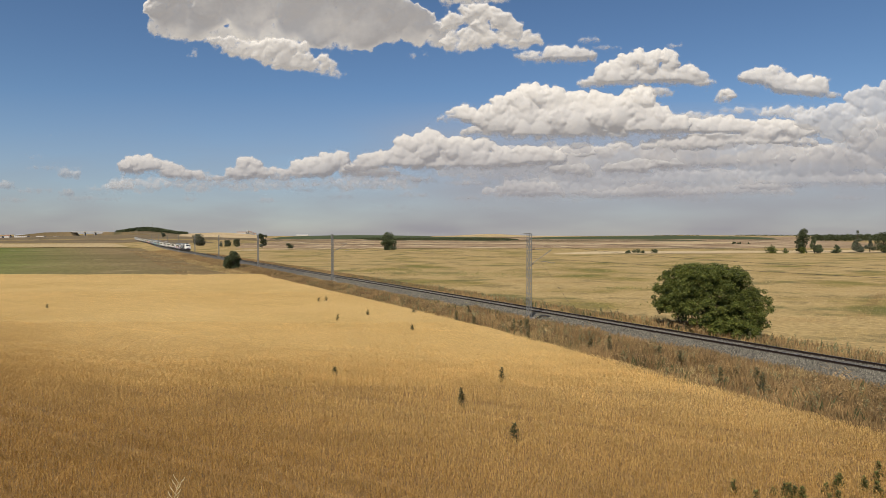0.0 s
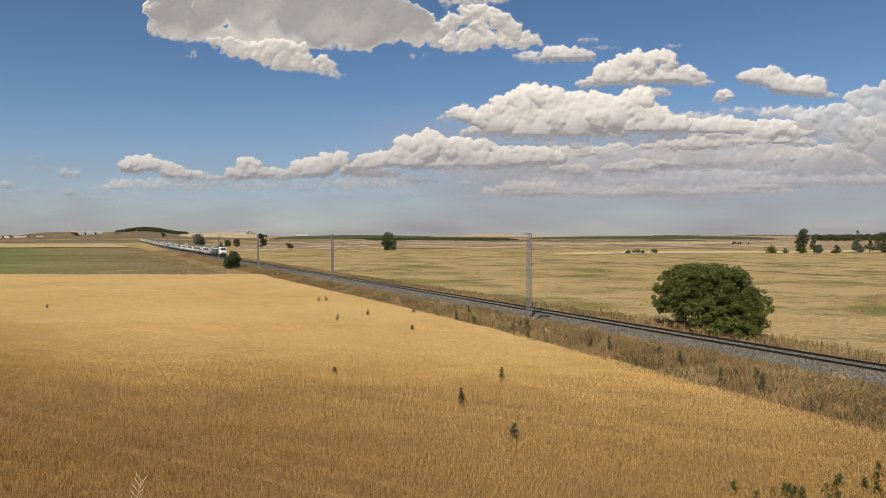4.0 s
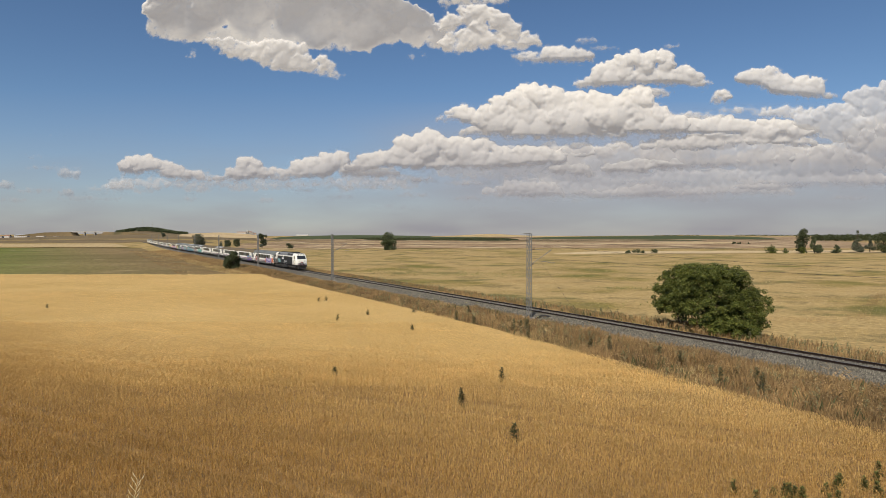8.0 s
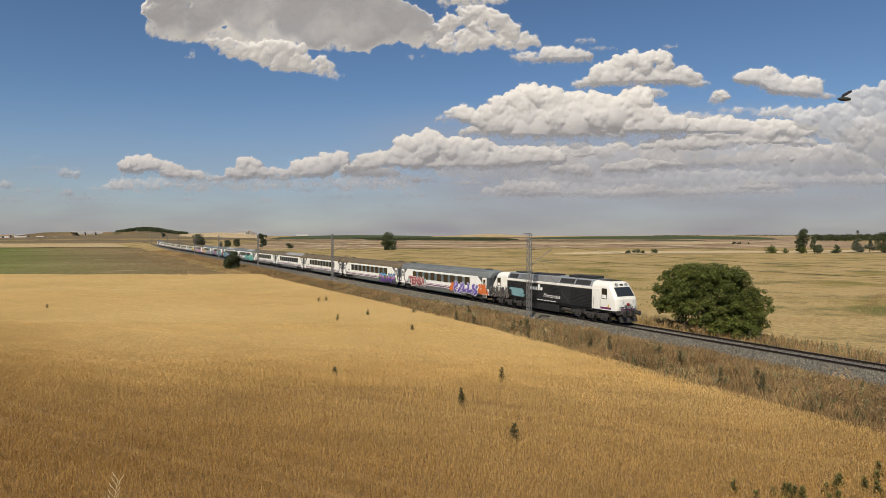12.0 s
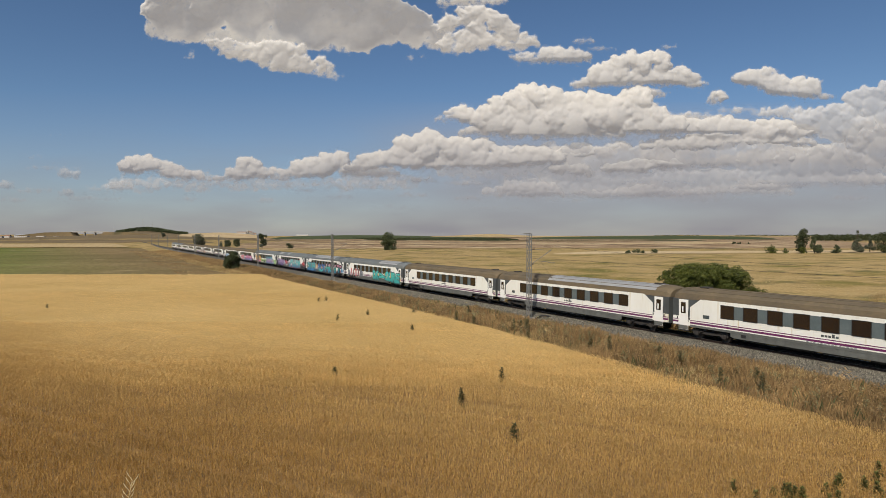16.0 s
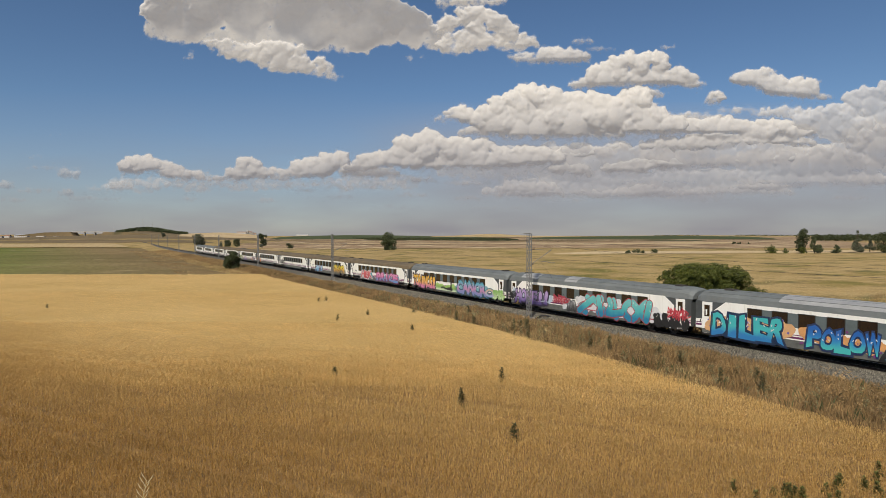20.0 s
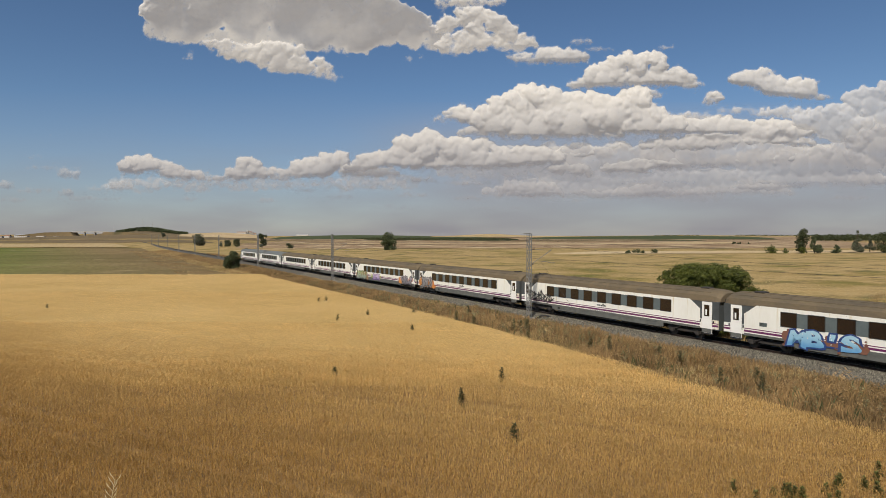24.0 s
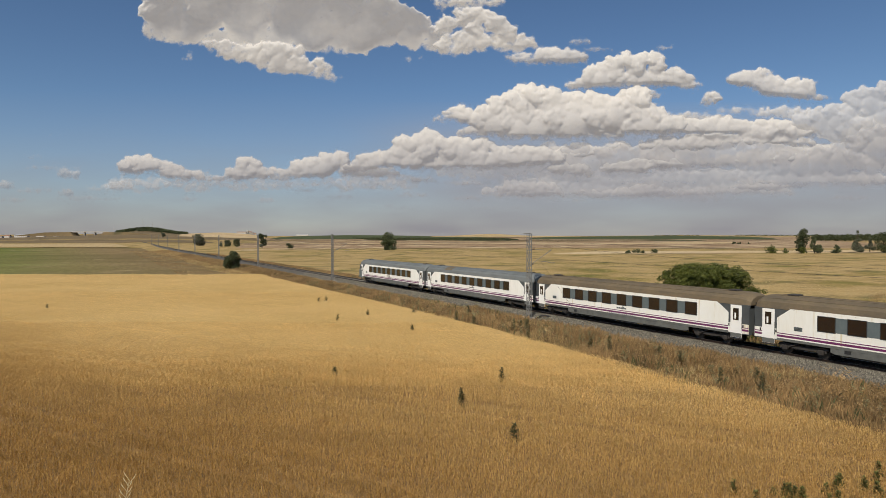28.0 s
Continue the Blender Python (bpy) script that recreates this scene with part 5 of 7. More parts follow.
def tags(coach, x0, x1, z0, z1, ink, seed, n=30, fat=0.035):
    """Thin scribbled tags."""
    rng = random.Random(seed)
    bm = bmesh.new()
    x, z = x0, (z0 + z1) / 2
    for i in range(n):
        a = 2.1 * i + rng.uniform(-0.5, 0.5)
        nx = x0 + (x1 - x0) * ((i + 0.5) / n) + 0.32 * math.cos(a)
        nz = (z0 + z1) / 2 + (z1 - z0) * 0.48 * math.sin(a) * rng.uniform(0.5, 1.0)
        capsule(bm, (x, z), (nx, nz), fat, -W - 0.048 - 0.0002 * (i % 9), 0, 0.1, rng)
        x, z = nx, nz
    return part("graffiti_tag", bm, tone(ink), coach, "thin sprayed tag")


def meadow_mural(coach):
    """A sprayed green hillside with a black cross-shaped silhouette, between two words."""
    rng = random.Random(61)
    bm = bmesh.new()
    top = [(-4.6 + 0.22 * i, 1.5 + 0.10 * math.sin(i * 0.9) + 0.12 * math.sin(i * 0.37) + rng.uniform(0, 0.10)) for i in range(28)]
    prism(bm, [(1.4, 0.72), (-4.6, 0.72)] + top, -W - 0.024, -W - 0.019)
    whole = part("graffiti", bm, blend([(0.62, 0.70, 0.48), (0.22, 0.42, 0.09), (0.36, 0.55, 0.16)], 0.72, 1.6), coach, "green sprayed hillside with a black silhouette")
    bm = bmesh.new()
    capsule(bm, (-0.2, 0.85), (-0.2, 2.2), 0.16, -W - 0.028, 0, 0.1, rng)
    for i in range(9):
        x = -3.0 + 0.33 * i
        capsule(bm, (x, 1.05 + 0.1 * math.sin(i)), (x + 0.3, 1.12 + 0.1 * math.sin(i + 1)), 0.10, -W - 0.0285 - 0.0002 * i, 0, 0.25, rng)
    capsule(bm, (-1.3, 0.95), (0.1, 1.0), 0.14, -W - 0.031, 0, 0.2, rng)
    part("silhouette", bm, tone((0.012, 0.012, 0.012)), whole, "black sprayed silhouette")


def build_train():
    eng = loco()
    graffiti(eng, -10.9, -6.9, 1.0, 2.15, [(0.20, 0.17, 0.14), (0.13, 0.115, 0.10)], (0.03, 0.03, 0.03), None, 3, 6, 0.10)
    tags(eng, -10.7, -7.4, 1.0, 2.3, (0.03, 0.03, 0.03), 4, 36, 0.035)
    bm = bmesh.new()
    rr = random.Random(9)
    for i in range(8):
        a, d = rr.uniform(-0.35, 0.25), rr.uniform(-0.35, 0.3)
        capsule(bm, (-6.5 + 0.08 * i + a, 2.3 - i * 0.115), (-4.1 + 0.06 * i + d, 2.27 - i * 0.115), 0.056, -W - 0.03 - 0.0003 * i, 0, 0.05, rr)
    part("graffiti", bm, tone((0.20, 0.38, 0.40)), eng, "pale teal painted-over patch")
    grey = coach_master("coach", "white passenger coach with grey roof and purple stripes", M_roof_grey, M_white, M_grey_end)
    brown = coach_master("coach", "white passenger coach with dusty brown roof and purple stripes", M_roof_brown, M_cream, M_grey_end)
    kinds = "gbbbbggggbbbbbbbgg"
    used = set()
    train = [eng]
    for i, k in enumerate(kinds):
        src = grey if k == "g" else brown
        if k not in used:
            used.add(k)
            train.append(src)
        else:
            train.append(copy_thing(src, Matrix()))
    c = train
    black = (0.012, 0.012, 0.014)
    # front of a coach is +x
    graffiti(c[1], 4.2, 10.2, 0.75, 2.1, [(0.10, 0.06, 0.30), (0.16, 0.10, 0.40)], (0.78, 0.78, 0.78), None, 11, 5, 0.16)
    graffiti(c[1], -9.6, -4.4, 0.95, 2.15, [(0.24, 0.03, 0.04), (0.42, 0.06, 0.06)], (0.72, 0.66, 0.62), (0.34, 0.50, 0.42), 12, text="TENSA")
    graffiti(c[1], 10.6, 12.6, 1.0, 2.1, [(0.70, 0.16, 0.03)], (0.60, 0.12, 0.02), None, 13, 2, 0.2)
    graffiti(c[1], 3.2, 4.1, 0.9, 1.9, [(0.70, 0.16, 0.03)], (0.60, 0.12, 0.02), None, 62, 1, 0.2)
    graffiti(c[2], 5.2, 11.4, 0.66, 2.05, [(0.09, 0.035, 0.20), (0.12, 0.05, 0.26), (0.62, 0.22, 0.36), (0.10, 0.36, 0.66)], black, (0.12, 0.40, 0.08), 14, text="SDAM", dots=(0.75, 0.72, 0.05))
    graffiti(c[6], 6.2, 11.8, 0.75, 2.25, [(0.03, 0.36, 0.34), (0.05, 0.50, 0.46)], (0.02, 0.11, 0.12), (0.78, 0.52, 0.22), 17, text="SURE", dots=(0.72, 0.30, 0.20))
    graffiti(c[6], 0.9, 3.4, 0.85, 2.25, [(0.03, 0.34, 0.32), (0.05, 0.50, 0.46)], (0.03, 0.12, 0.12), (0.78, 0.58, 0.30), 57, text="DK")
    graffiti(c[6], 3.7, 5.9, 1.05, 1.95, [(0.05, 0.48, 0.45)], (0.03, 0.14, 0.14), None, 63, text=">")
    # a row of plain block capitals' bars, red and maroon in turn
    graffiti(c[6], -10.4, -5.4, 0.95, 2.15, [(0.60, 0.03, 0.04), (0.22, 0.02, 0.03), (0.60, 0.03, 0.04), (0.20, 0.02, 0.03)], (0.75, 0.73, 0.72), None, 18, 4, 0.24, flow=1)
    graffiti(c[6], -11.5, -10.6, 0.9, 1.8, [(0.10, 0.12, 0.14)], (0.22, 0.25, 0.28), None, 64, 2, 0.2)
    graffiti(c[6], -5.2, -4.0, 0.9, 1.8, [(0.10, 0.12, 0.14)], (0.22, 0.25, 0.28), None, 65, 2, 0.2)
    graffiti(c[7], 1.5, 10.9, 0.75, 2.45, [(0.03, 0.22, 0.42), (0.03, 0.36, 0.32), (0.04, 0.40, 0.36), (0.62, 0.24, 0.34)], black, None, 19, text="HUIT", dots=(0.66, 0.30, 0.40))
    tags(c[7], 11.0, 12.2, 1.0, 1.9, (0.05, 0.32, 0.55), 66, 16, 0.05)
    graffiti(c[7], -3.8, 0.8, 0.72, 2.15, [(0.06, 0.46, 0.44), (0.03, 0.22, 0.50), (0.02, 0.12, 0.40)], (0.01, 0.03, 0.10), (0.74, 0.36, 0.13), 20, text="POLOW", dots=(0.20, 0.04, 0.20))
    graffiti(c[7], -11.4, -5.4, 0.65, 2.35, [(0.03, 0.20, 0.46), (0.06, 0.46, 0.46), (0.05, 0.44, 0.45)], (0.01, 0.03, 0.08), (0.74, 0.42, 0.20), 21, text="DILER", dots=(0.16, 0.12, 0.40))
    graffiti(c[8], -0.6, 9.4, 0.70, 2.45, [(0.02, 0.20, 0.34), (0.07, 0.42, 0.42), (0.16, 0.50, 0.48)], (0.42, 0.06, 0.08), (0.74, 0.74, 0.74), 22, 5, 0.20)
    graffiti(c[8], -11.5, -5.4, 0.80, 2.25, [(0.10, 0.07, 0.22), (0.36, 0.24, 0.48), (0.44, 0.30, 0.54)], (0.03, 0.02, 0.06), (0.50, 0.58, 0.66), 23, text="HONE!!")
    tags(c[8], -4.6, -2.2, 1.1, 2.3, (0.52, 0.05, 0.08), 24, 34, 0.04)
    graffiti(c[8], -2.6, -0.8, 0.7, 1.7, [(0.05, 0.05, 0.05), (0.30, 0.30, 0.30)], black, (0.70, 0.70, 0.70), 67, 2, 0.18, dots=(0.75, 0.75, 0.75))
    graffiti(c[8], 9.2, 12.7, 0.6, 1.6, [(0.02, 0.02, 0.02)], black, None, 25, 4, 0.30, dots=(0.75, 0.75, 0.75))
    tags(c[8], 10.6, 12.7, 1.2, 2.4, (0.60, 0.05, 0.07), 26, 34, 0.04)
    graffiti(c[9], -11.8, -4.7, 0.72, 2.45, [(0.62, 0.20, 0.36), (0.76, 0.40, 0.10), (0.80, 0.46, 0.05)], (0.03, 0.015, 0.02), None, 27, text="TORINOS!")
    meadow_mural(c[9])
    graffiti(c[9], 1.5, 8.6, 0.72, 2.4, [(0.22, 0.24, 0.46), (0.52, 0.24, 0.38), (0.42, 0.28, 0.48), (0.12, 0.40, 0.50)], (0.03, 0.10, 0.15), (0.20, 0.44, 0.50), 28, text="CANCR")
    graffiti(c[9], 8.4, 10.4, 0.7, 1.75, [(0.32, 0.36, 0.60), (0.55, 0.42, 0.30)], (0.05, 0.18, 0.22), None, 68, text="O")
    graffiti(c[9], 10.2, 12.6, 0.70, 1.7, [(0.55, 0.66, 0.40), (0.22, 0.44, 0.10)], (0.30, 0.50, 0.16), None, 30, 3, 0.24)
    tags(c[8], -12.6, -11.5, 0.7, 2.2, black, 69, 26, 0.05)
    graffiti(c[10], 0.2, 8.8, 0.75, 2.05, [(0.12, 0.30, 0.55), (0.66, 0.16, 0.34), (0.68, 0.28, 0.44)], (0.20, 0.03, 0.10), (0.20, 0.36, 0.56), 31, text="PRICE", dots=(0.40, 0.26, 0.14))
    graffiti(c[10], -6.8, -2.0, 0.85, 2.1, [(0.50, 0.05, 0.06), (0.62, 0.12, 0.12)], (0.72, 0.70, 0.68), (0.06, 0.36, 0.38), 32, text="HEK")
    graffiti(c[11], -7.7, -3.0, 0.72, 1.82, [(0.13, 0.34, 0.58), (0.28, 0.52, 0.68), (0.36, 0.58, 0.70)], (0.02, 0.06, 0.22), (0.24, 0.10, 0.06), 33, text="MB'S", dots=(0.20, 0.08, 0.05))
    graffiti(c[11], 3.6, 10.4, 0.65, 2.3, [(0.16, 0.15, 0.13), (0.62, 0.32, 0.04), (0.78, 0.60, 0.05)], black, (0.22, 0.21, 0.19), 34, 4, 0.20, dots=(0.78, 0.62, 0.05))
    tags(c[12], -11.4, -7.4, 0.9, 2.5, (0.015, 0.015, 0.015), 58, 40, 0.045)
    graffiti(c[13], -11.8, -8.4, 0.75, 2.3, [(0.22, 0.21, 0.21), (0.34, 0.32, 0.32)], black, (0.62, 0.24, 0.05), 36, 4, 0.22)
    graffiti(c[13], -8.3, -7.4, 0.8, 1.6, [(0.66, 0.22, 0.05)], (0.62, 0.24, 0.06), None, 37, 1)
    graffiti(c[14], 7.6, 11.5, 0.75, 2.0, [(0.20, 0.18, 0.20), (0.32, 0.29, 0.31)], black, (0.66, 0.40, 0.34), 38, 4, 0.22)
    graffiti(c[14], 6.8, 7.6, 0.8, 1.7, [(0.66, 0.25, 0.06)], (0.62, 0.30, 0.10), None, 39, 1)
    graffiti(c[14], -11.6, -6.8, 0.55, 1.95, [(0.30, 0.36, 0.30), (0.42, 0.50, 0.36), (0.38, 0.44, 0.16)], black, (0.42, 0.20, 0.07), 40, 6, 0.17, dots=(0.42, 0.18, 0.07))
    graffiti(c[14], -4.4, -1.2, 0.8, 1.7, [(0.42, 0.30, 0.56), (0.66, 0.52, 0.70)], (0.10, 0.04, 0.20), (0.34, 0.50, 0.06), 41, text="1FM", dots=(0.75, 0.72, 0.06))
    # marks of the operator, as plain bars, and roof patches
    for i in (3, 4, 5, 12, 13, 15, 16, 17, 18):
        bm = bmesh.new()
        for j in range(5):
            box(bm, -0.6 + j * 0.24, -0.42 + j * 0.24, -W - 0.012, -W - 0.002, 1.58, 1.72 + (0.1 if j == 3 else 0))
        part("logo", bm, M_grey_end, c[i], "grey company mark as plain blocks")
    sec = [(y * 1.008, 3.12 + (z - 3.12) * 1.02) for y, z in roof_section()]
    for i, a, b, m in ((4, -3.5, 11.4, M_roof_silver), (7, -6.0, 6.5, M_roof_silver), (8, -10.6, -7.6, M_roof_silver), (8, -3.1, -1.2, M_roof_silver), (17, -7.5, -5.6, M_roof_brown), (6, 3.0, 10.5, M_roof_silver)):
        part("roof_patch", hull_along(bmesh.new(), sec[1:-1], [(a, 1, 0), (b, 1, 0)]), m, c[i], "pale silver roof panel")
    # tail: a grey cover on the last coach's end
    part("end_cover", box(bmesh.new(), -HALF - 0.25, -HALF + 1.2, -W - 0.03, -W + 0.3, 0.75, 2.2, 0.1), M_grey_pier, c[18], "grey painted end corner")
    return train


TRAIN = build_train()


def run(t):
    """How far the gap between the fourth and fifth coach is along the track."""
    return 37.0 - 27.05 * (t - 17) if t > 17 else 37.0 - 26.75 * (t - 17)


# ---- trees and bushes ----
def lobes_for(rng, n, w, h, low=0.25, shape="round"):
    """Centres and radii of the leafy masses of a crown."""
    out = []
    for i in range(n):
        a = rng.uniform(0, 2 * math.pi)
        t = rng.uniform(low, 1.0)
        if shape == "cone":
            r = w / 2 * (1.05 - t) * rng.uniform(0.3, 1)
            s = w * 0.26 * (1.25 - t)
        else:
            r = w / 2 * math.sqrt(max(0.05, 1 - ((t - 0.5) / 0.56) ** 2)) * rng.uniform(0.25, 0.8)
            s = w * rng.uniform(0.15, 0.24)
        out.append((math.cos(a) * r, math.sin(a) * r, h * t * (0.96 if shape == "cone" else 0.90), s))
    return out


def leaves(rng, lobes, count, size, flat=0.8):
    """Leaf quads spread over the shells of the lobes, as arrays."""
    L = np.array(lobes)
    wts = L[:, 3] ** 2
    k = rng.choice(len(L), count, p=wts / wts.sum())
    d = rng.normal(size=(count, 3))
    d /= np.linalg.norm(d, axis=1)[:, None]
    rad = L[k, 3] * (1 - 0.55 * rng.uniform(0, 1, count) ** 2.2) * rng.uniform(0.85, 1.12, count)
    c = L[k, :3] + d * rad[:, None] * np.array([1, 1, flat])
    nrm = d * 0.6 + rng.normal(size=(count, 3)) * 0.55 + np.array([0, 0, 0.45])
    nrm /= np.linalg.norm(nrm, axis=1)[:, None]
    u = np.cross(nrm, rng.normal(size=(count, 3)))
    u /= np.linalg.norm(u, axis=1)[:, None]
    w = np.cross(nrm, u)
    s = size * rng.uniform(0.6, 1.35, count)[:, None]
    v = np.empty((count, 4, 3))
    v[:, 0] = c - u * s * 0.9
    v[:, 1] = c - w * s * 0.45 + nrm * s * 0.12
    v[:, 2] = c + u * s * 0.9
    v[:, 3] = c + w * s * 0.45 + nrm * s * 0.12
    return v.reshape(-1, 3), np.arange(count * 4).reshape(count, 4)


def tree(name, label, category, x, y, h, w, seed, shape="round", lobes=14, count=900, size=0.35, trunk=0.22, bare=0.2, mat=None, group="", stems=1):
    rng = np.random.default_rng(seed)
    z = float(land(x, y))
    tr = thing(name, label, category, group, Matrix.Translation((x, y, z)))
    lb = lobes_for(rng, lobes, w, h, bare + 0.12, shape)
    bm = bmesh.new()
    for sx in range(stems):
        bx, by = (0, 0) if stems == 1 else (rng.uniform(-0.16, 0.16) * w, rng.uniform(-0.1, 0.1) * w)
        tx, ty = bx * 1.4 + rng.uniform(-0.05, 0.05) * w, by * 1.4
        cyl(bm, (bx, by, -0.3), (tx * 0.6, ty * 0.6, h * 0.45), trunk, trunk * 0.65, 7)
        cyl(bm, (tx * 0.6, ty * 0.6, h * 0.45), (tx, ty, h * 0.75), trunk * 0.65, trunk * 0.25, 6)
    part("trunk", bm, M_bark, tr)
    for i, (a, b, c, s) in enumerate(lb[:9]):
        bm = bmesh.new()
        z0 = min(h * rng.uniform(0.18, 0.45), c * 0.8)
        cyl(bm, (a * 0.08, b * 0.08, z0), (a * 0.55, b * 0.55, (z0 + c) / 2), trunk * 0.45, trunk * 0.3, 5)
        cyl(bm, (a * 0.55, b * 0.55, (z0 + c) / 2), (a, b, c), trunk * 0.3, trunk * 0.1, 5)
        part("limb", bm, M_bark, tr)
    v, f = leaves(rng, lb, count, size)
    v[:, 2] = np.maximum(v[:, 2], 0.05)
    arrays("crown", v, f, mat or M_leaf_far, False, tr)
    return tr


def at(bearing, y):
    return bearing * y, y


M_leaf_olive = leafy("grey_green_leaves", (0.075, 0.085, 0.05), (0.13, 0.135, 0.085), 0.2, 0.2)
M_leaf_dark = leafy("dark_leaves", (0.045, 0.06, 0.025), (0.095, 0.105, 0.045), 0.2, 0.2)


def big_bush():
    """The broad many-stemmed fig-like tree beyond the track."""
    y = 59.2
    x = 0.4165 * y
    rng = np.random.default_rng(77)
    z = float(land(x, y))
    b = thing("broad_tree", "broad dark green many-stemmed tree beside the track", "tree", "", Matrix.Translation((x, y, z)) @ pose(0, 0, 0, 0, 0, -61.2))
    lb = []
    for i in range(900):
        a = rng.uniform(0, 2 * math.pi)
        t = rng.uniform(0.08, 1.0)
        ring = math.sqrt(max(0.04, 1 - abs((t - 0.42) / 0.62) ** 2.4))
        r = ring * rng.uniform(0.1, 1.0) ** 0.5
        lb.append((math.cos(a) * r * 6.3, math.sin(a) * r * 2.8, 0.05 + t * 6.05, rng.uniform(0.22, 0.5)))
    # the foot is thin where the stems show, and hangs to the ground at the other end
    lb = [q for q in lb if not (q[0] < 0.2 and q[2] < 1.8 + 0.5 * rng.uniform(-1, 1)) and not (q[0] > 3.9 and q[2] > 4.2)]
    for i in range(60):
        lb.append((rng.uniform(1.4, 5.5), rng.uniform(-2.2, 0.6), rng.uniform(0.2, 1.6), rng.uniform(0.25, 0.5)))
    for i in range(22):
        lb.append((rng.uniform(-4.4, 1.2), rng.uniform(0.2, 1.6), rng.uniform(0.2, 1.6), rng.uniform(0.2, 0.4)))
    ends = [q for q in lb if q[2] > 2.0]
    for i in range(22):
        bx, by = rng.uniform(-2.9, 2.0), rng.uniform(-1.0, 1.0)
        e = ends[int(rng.integers(len(ends)))]
        bm = bmesh.new()
        p = Vector((bx, by, -0.3))
        q = Vector((bx * 1.25 + rng.uniform(-0.3, 0.3), by, 1.6))
        s = (q + Vector(e[:3])) / 2 + Vector((0, 0, 0.4))
        cyl(bm, p, q, 0.055, 0.045, 7)
        cyl(bm, q, s, 0.045, 0.03, 6)
        cyl(bm, s, e[:3], 0.03, 0.012, 5)
        part("stem", bm, M_bark, b)
    v, f = leaves(rng, lb, 118000, 0.092, 0.9)
    arrays("crown", v, f, M_leaf, False, b)
    lb2 = [(-2.6, -0.8, 0.3, 0.5), (-1.3, -1.2, 0.4, 0.6), (0.4, -1.5, 0.45, 0.7), (1.6, -1.7, 0.5, 0.6), (-3.9, -0.5, 0.3, 0.5), (-0.4, -1.0, 0.5, 0.6)]
    v, f = leaves(rng, lb2, 2600, 0.12, 0.8)
    v[:, 2] = np.maximum(v[:, 2], 0.0)
    arrays("undergrowth", v, f, M_weed_dry, False, b)


big_bush()
tree("tree", "single dark green roundish tree in the fields", "tree", *at(-0.0865, 397), 11.2, 10.4, 31, count=3200, size=0.5, trunk=0.35, bare=-0.05, lobes=26)
tree("tree", "dark green tree behind a catenary mast", "tree", *at(-0.286, 450), 10.2, 8.6, 32, count=1300, size=0.6, trunk=0.3, bare=-0.04, mat=M_leaf_dark)
tree("tree", "small dark green tree beyond the railway", "tree", *at(-0.325, 500), 7.0, 6.2, 33, count=800, size=0.55, trunk=0.25, bare=-0.04, mat=M_leaf_dark)
tree("shrub", "low round dark green shrub", "shrub", *at(-0.3405, 500), 5.2, 5.6, 34, count=700, size=0.5, trunk=0.2, bare=0.0, mat=M_leaf_dark)
tree("shrub", "thin pale shrub beside the darker trees", "shrub", *at(-0.351, 500), 4.6, 3.4, 35, count=250, size=0.5, trunk=0.12, bare=-0.02, mat=M_leaf_olive)
tree("tree", "grey-green round olive tree near the railway", "tree", *at(-0.385, 520), 9.6, 12.2, 36, count=1500, size=0.65, trunk=0.3, bare=0.0, mat=M_leaf_olive, lobes=18)
tree("shrub", "dark green shrub in the stubble", "shrub", *at(-0.2425, 450), 4.1, 6.0, 37, count=600, size=0.5, trunk=0.15, bare=0.0, mat=M_leaf_dark)
tree("bush", "dense dark green bush at the wheat field's corner", "bush", *at(-0.333, 178), 5.0, 5.3, 38, count=3800, size=0.26, trunk=0.15, bare=-0.1, mat=M_leaf_dark, lobes=22, stems=3)
tree("tree", "small grey-green tree far along the railway", "tree", *at(-0.4425, 1000), 8.5, 8.5, 39, count=350, size=0.9, trunk=0.3, bare=0.0, mat=M_leaf_olive)
tree("tree", "tall ragged dark green tree in the fields", "tree", *at(0.5685, 321), 13.4, 9.2, 40, count=2200, size=0.5, trunk=0.35, bare=-0.02, mat=M_leaf_dark, lobes=18)
tree("tree", "lower conical tree beside the tall one", "tree", *at(0.5875, 319), 8.8, 6.4, 41, "cone", count=1200, size=0.45, trunk=0.25, bare=0.0, mat=M_leaf_far)
tree("shrub", "bright green low shrubs in a clump", "shrub", *at(0.518, 321), 3.3, 7.2, 42, count=900, size=0.35, trunk=0.1, bare=-0.1, mat=M_leaf)
tree("shrub", "small green shrub on the pale strip", "shrub", *at(0.543, 321), 2.5, 3.4, 43, count=400, size=0.3, trunk=0.1, bare=-0.1, mat=M_leaf)
tree("shrub", "green shrub below the tall tree", "shrub", *at(0.5675, 318), 3.2, 4.6, 44, count=500, size=0.35, trunk=0.1, bare=-0.1, mat=M_leaf)
tree("tree", "small conical green field tree", "tree", *at(0.6225, 321), 5.4, 4.8, 45, "cone", count=800, size=0.35, trunk=0.15, bare=0.0)
tree("tree", "slender pale green poplar tree in the fields", "tree", *at(0.655, 345), 12.8, 6.2, 46, "cone", count=1500, size=0.45, trunk=0.3, bare=-0.04, mat=M_leaf_olive, lobes=18)
tree("tree", "grey green tree of middle height", "tree", *at(0.675, 345), 8.3, 5.2, 47, "cone", count=900, size=0.45, trunk=0.25, bare=-0.04, mat=M_leaf_olive)
tree("tree", "broad dark green tree at the row's end", "tree", *at(0.697, 335), 10.5, 9.6, 48, count=1700, size=0.5, trunk=0.35, bare=-0.04, mat=M_leaf_dark, lobes=18)
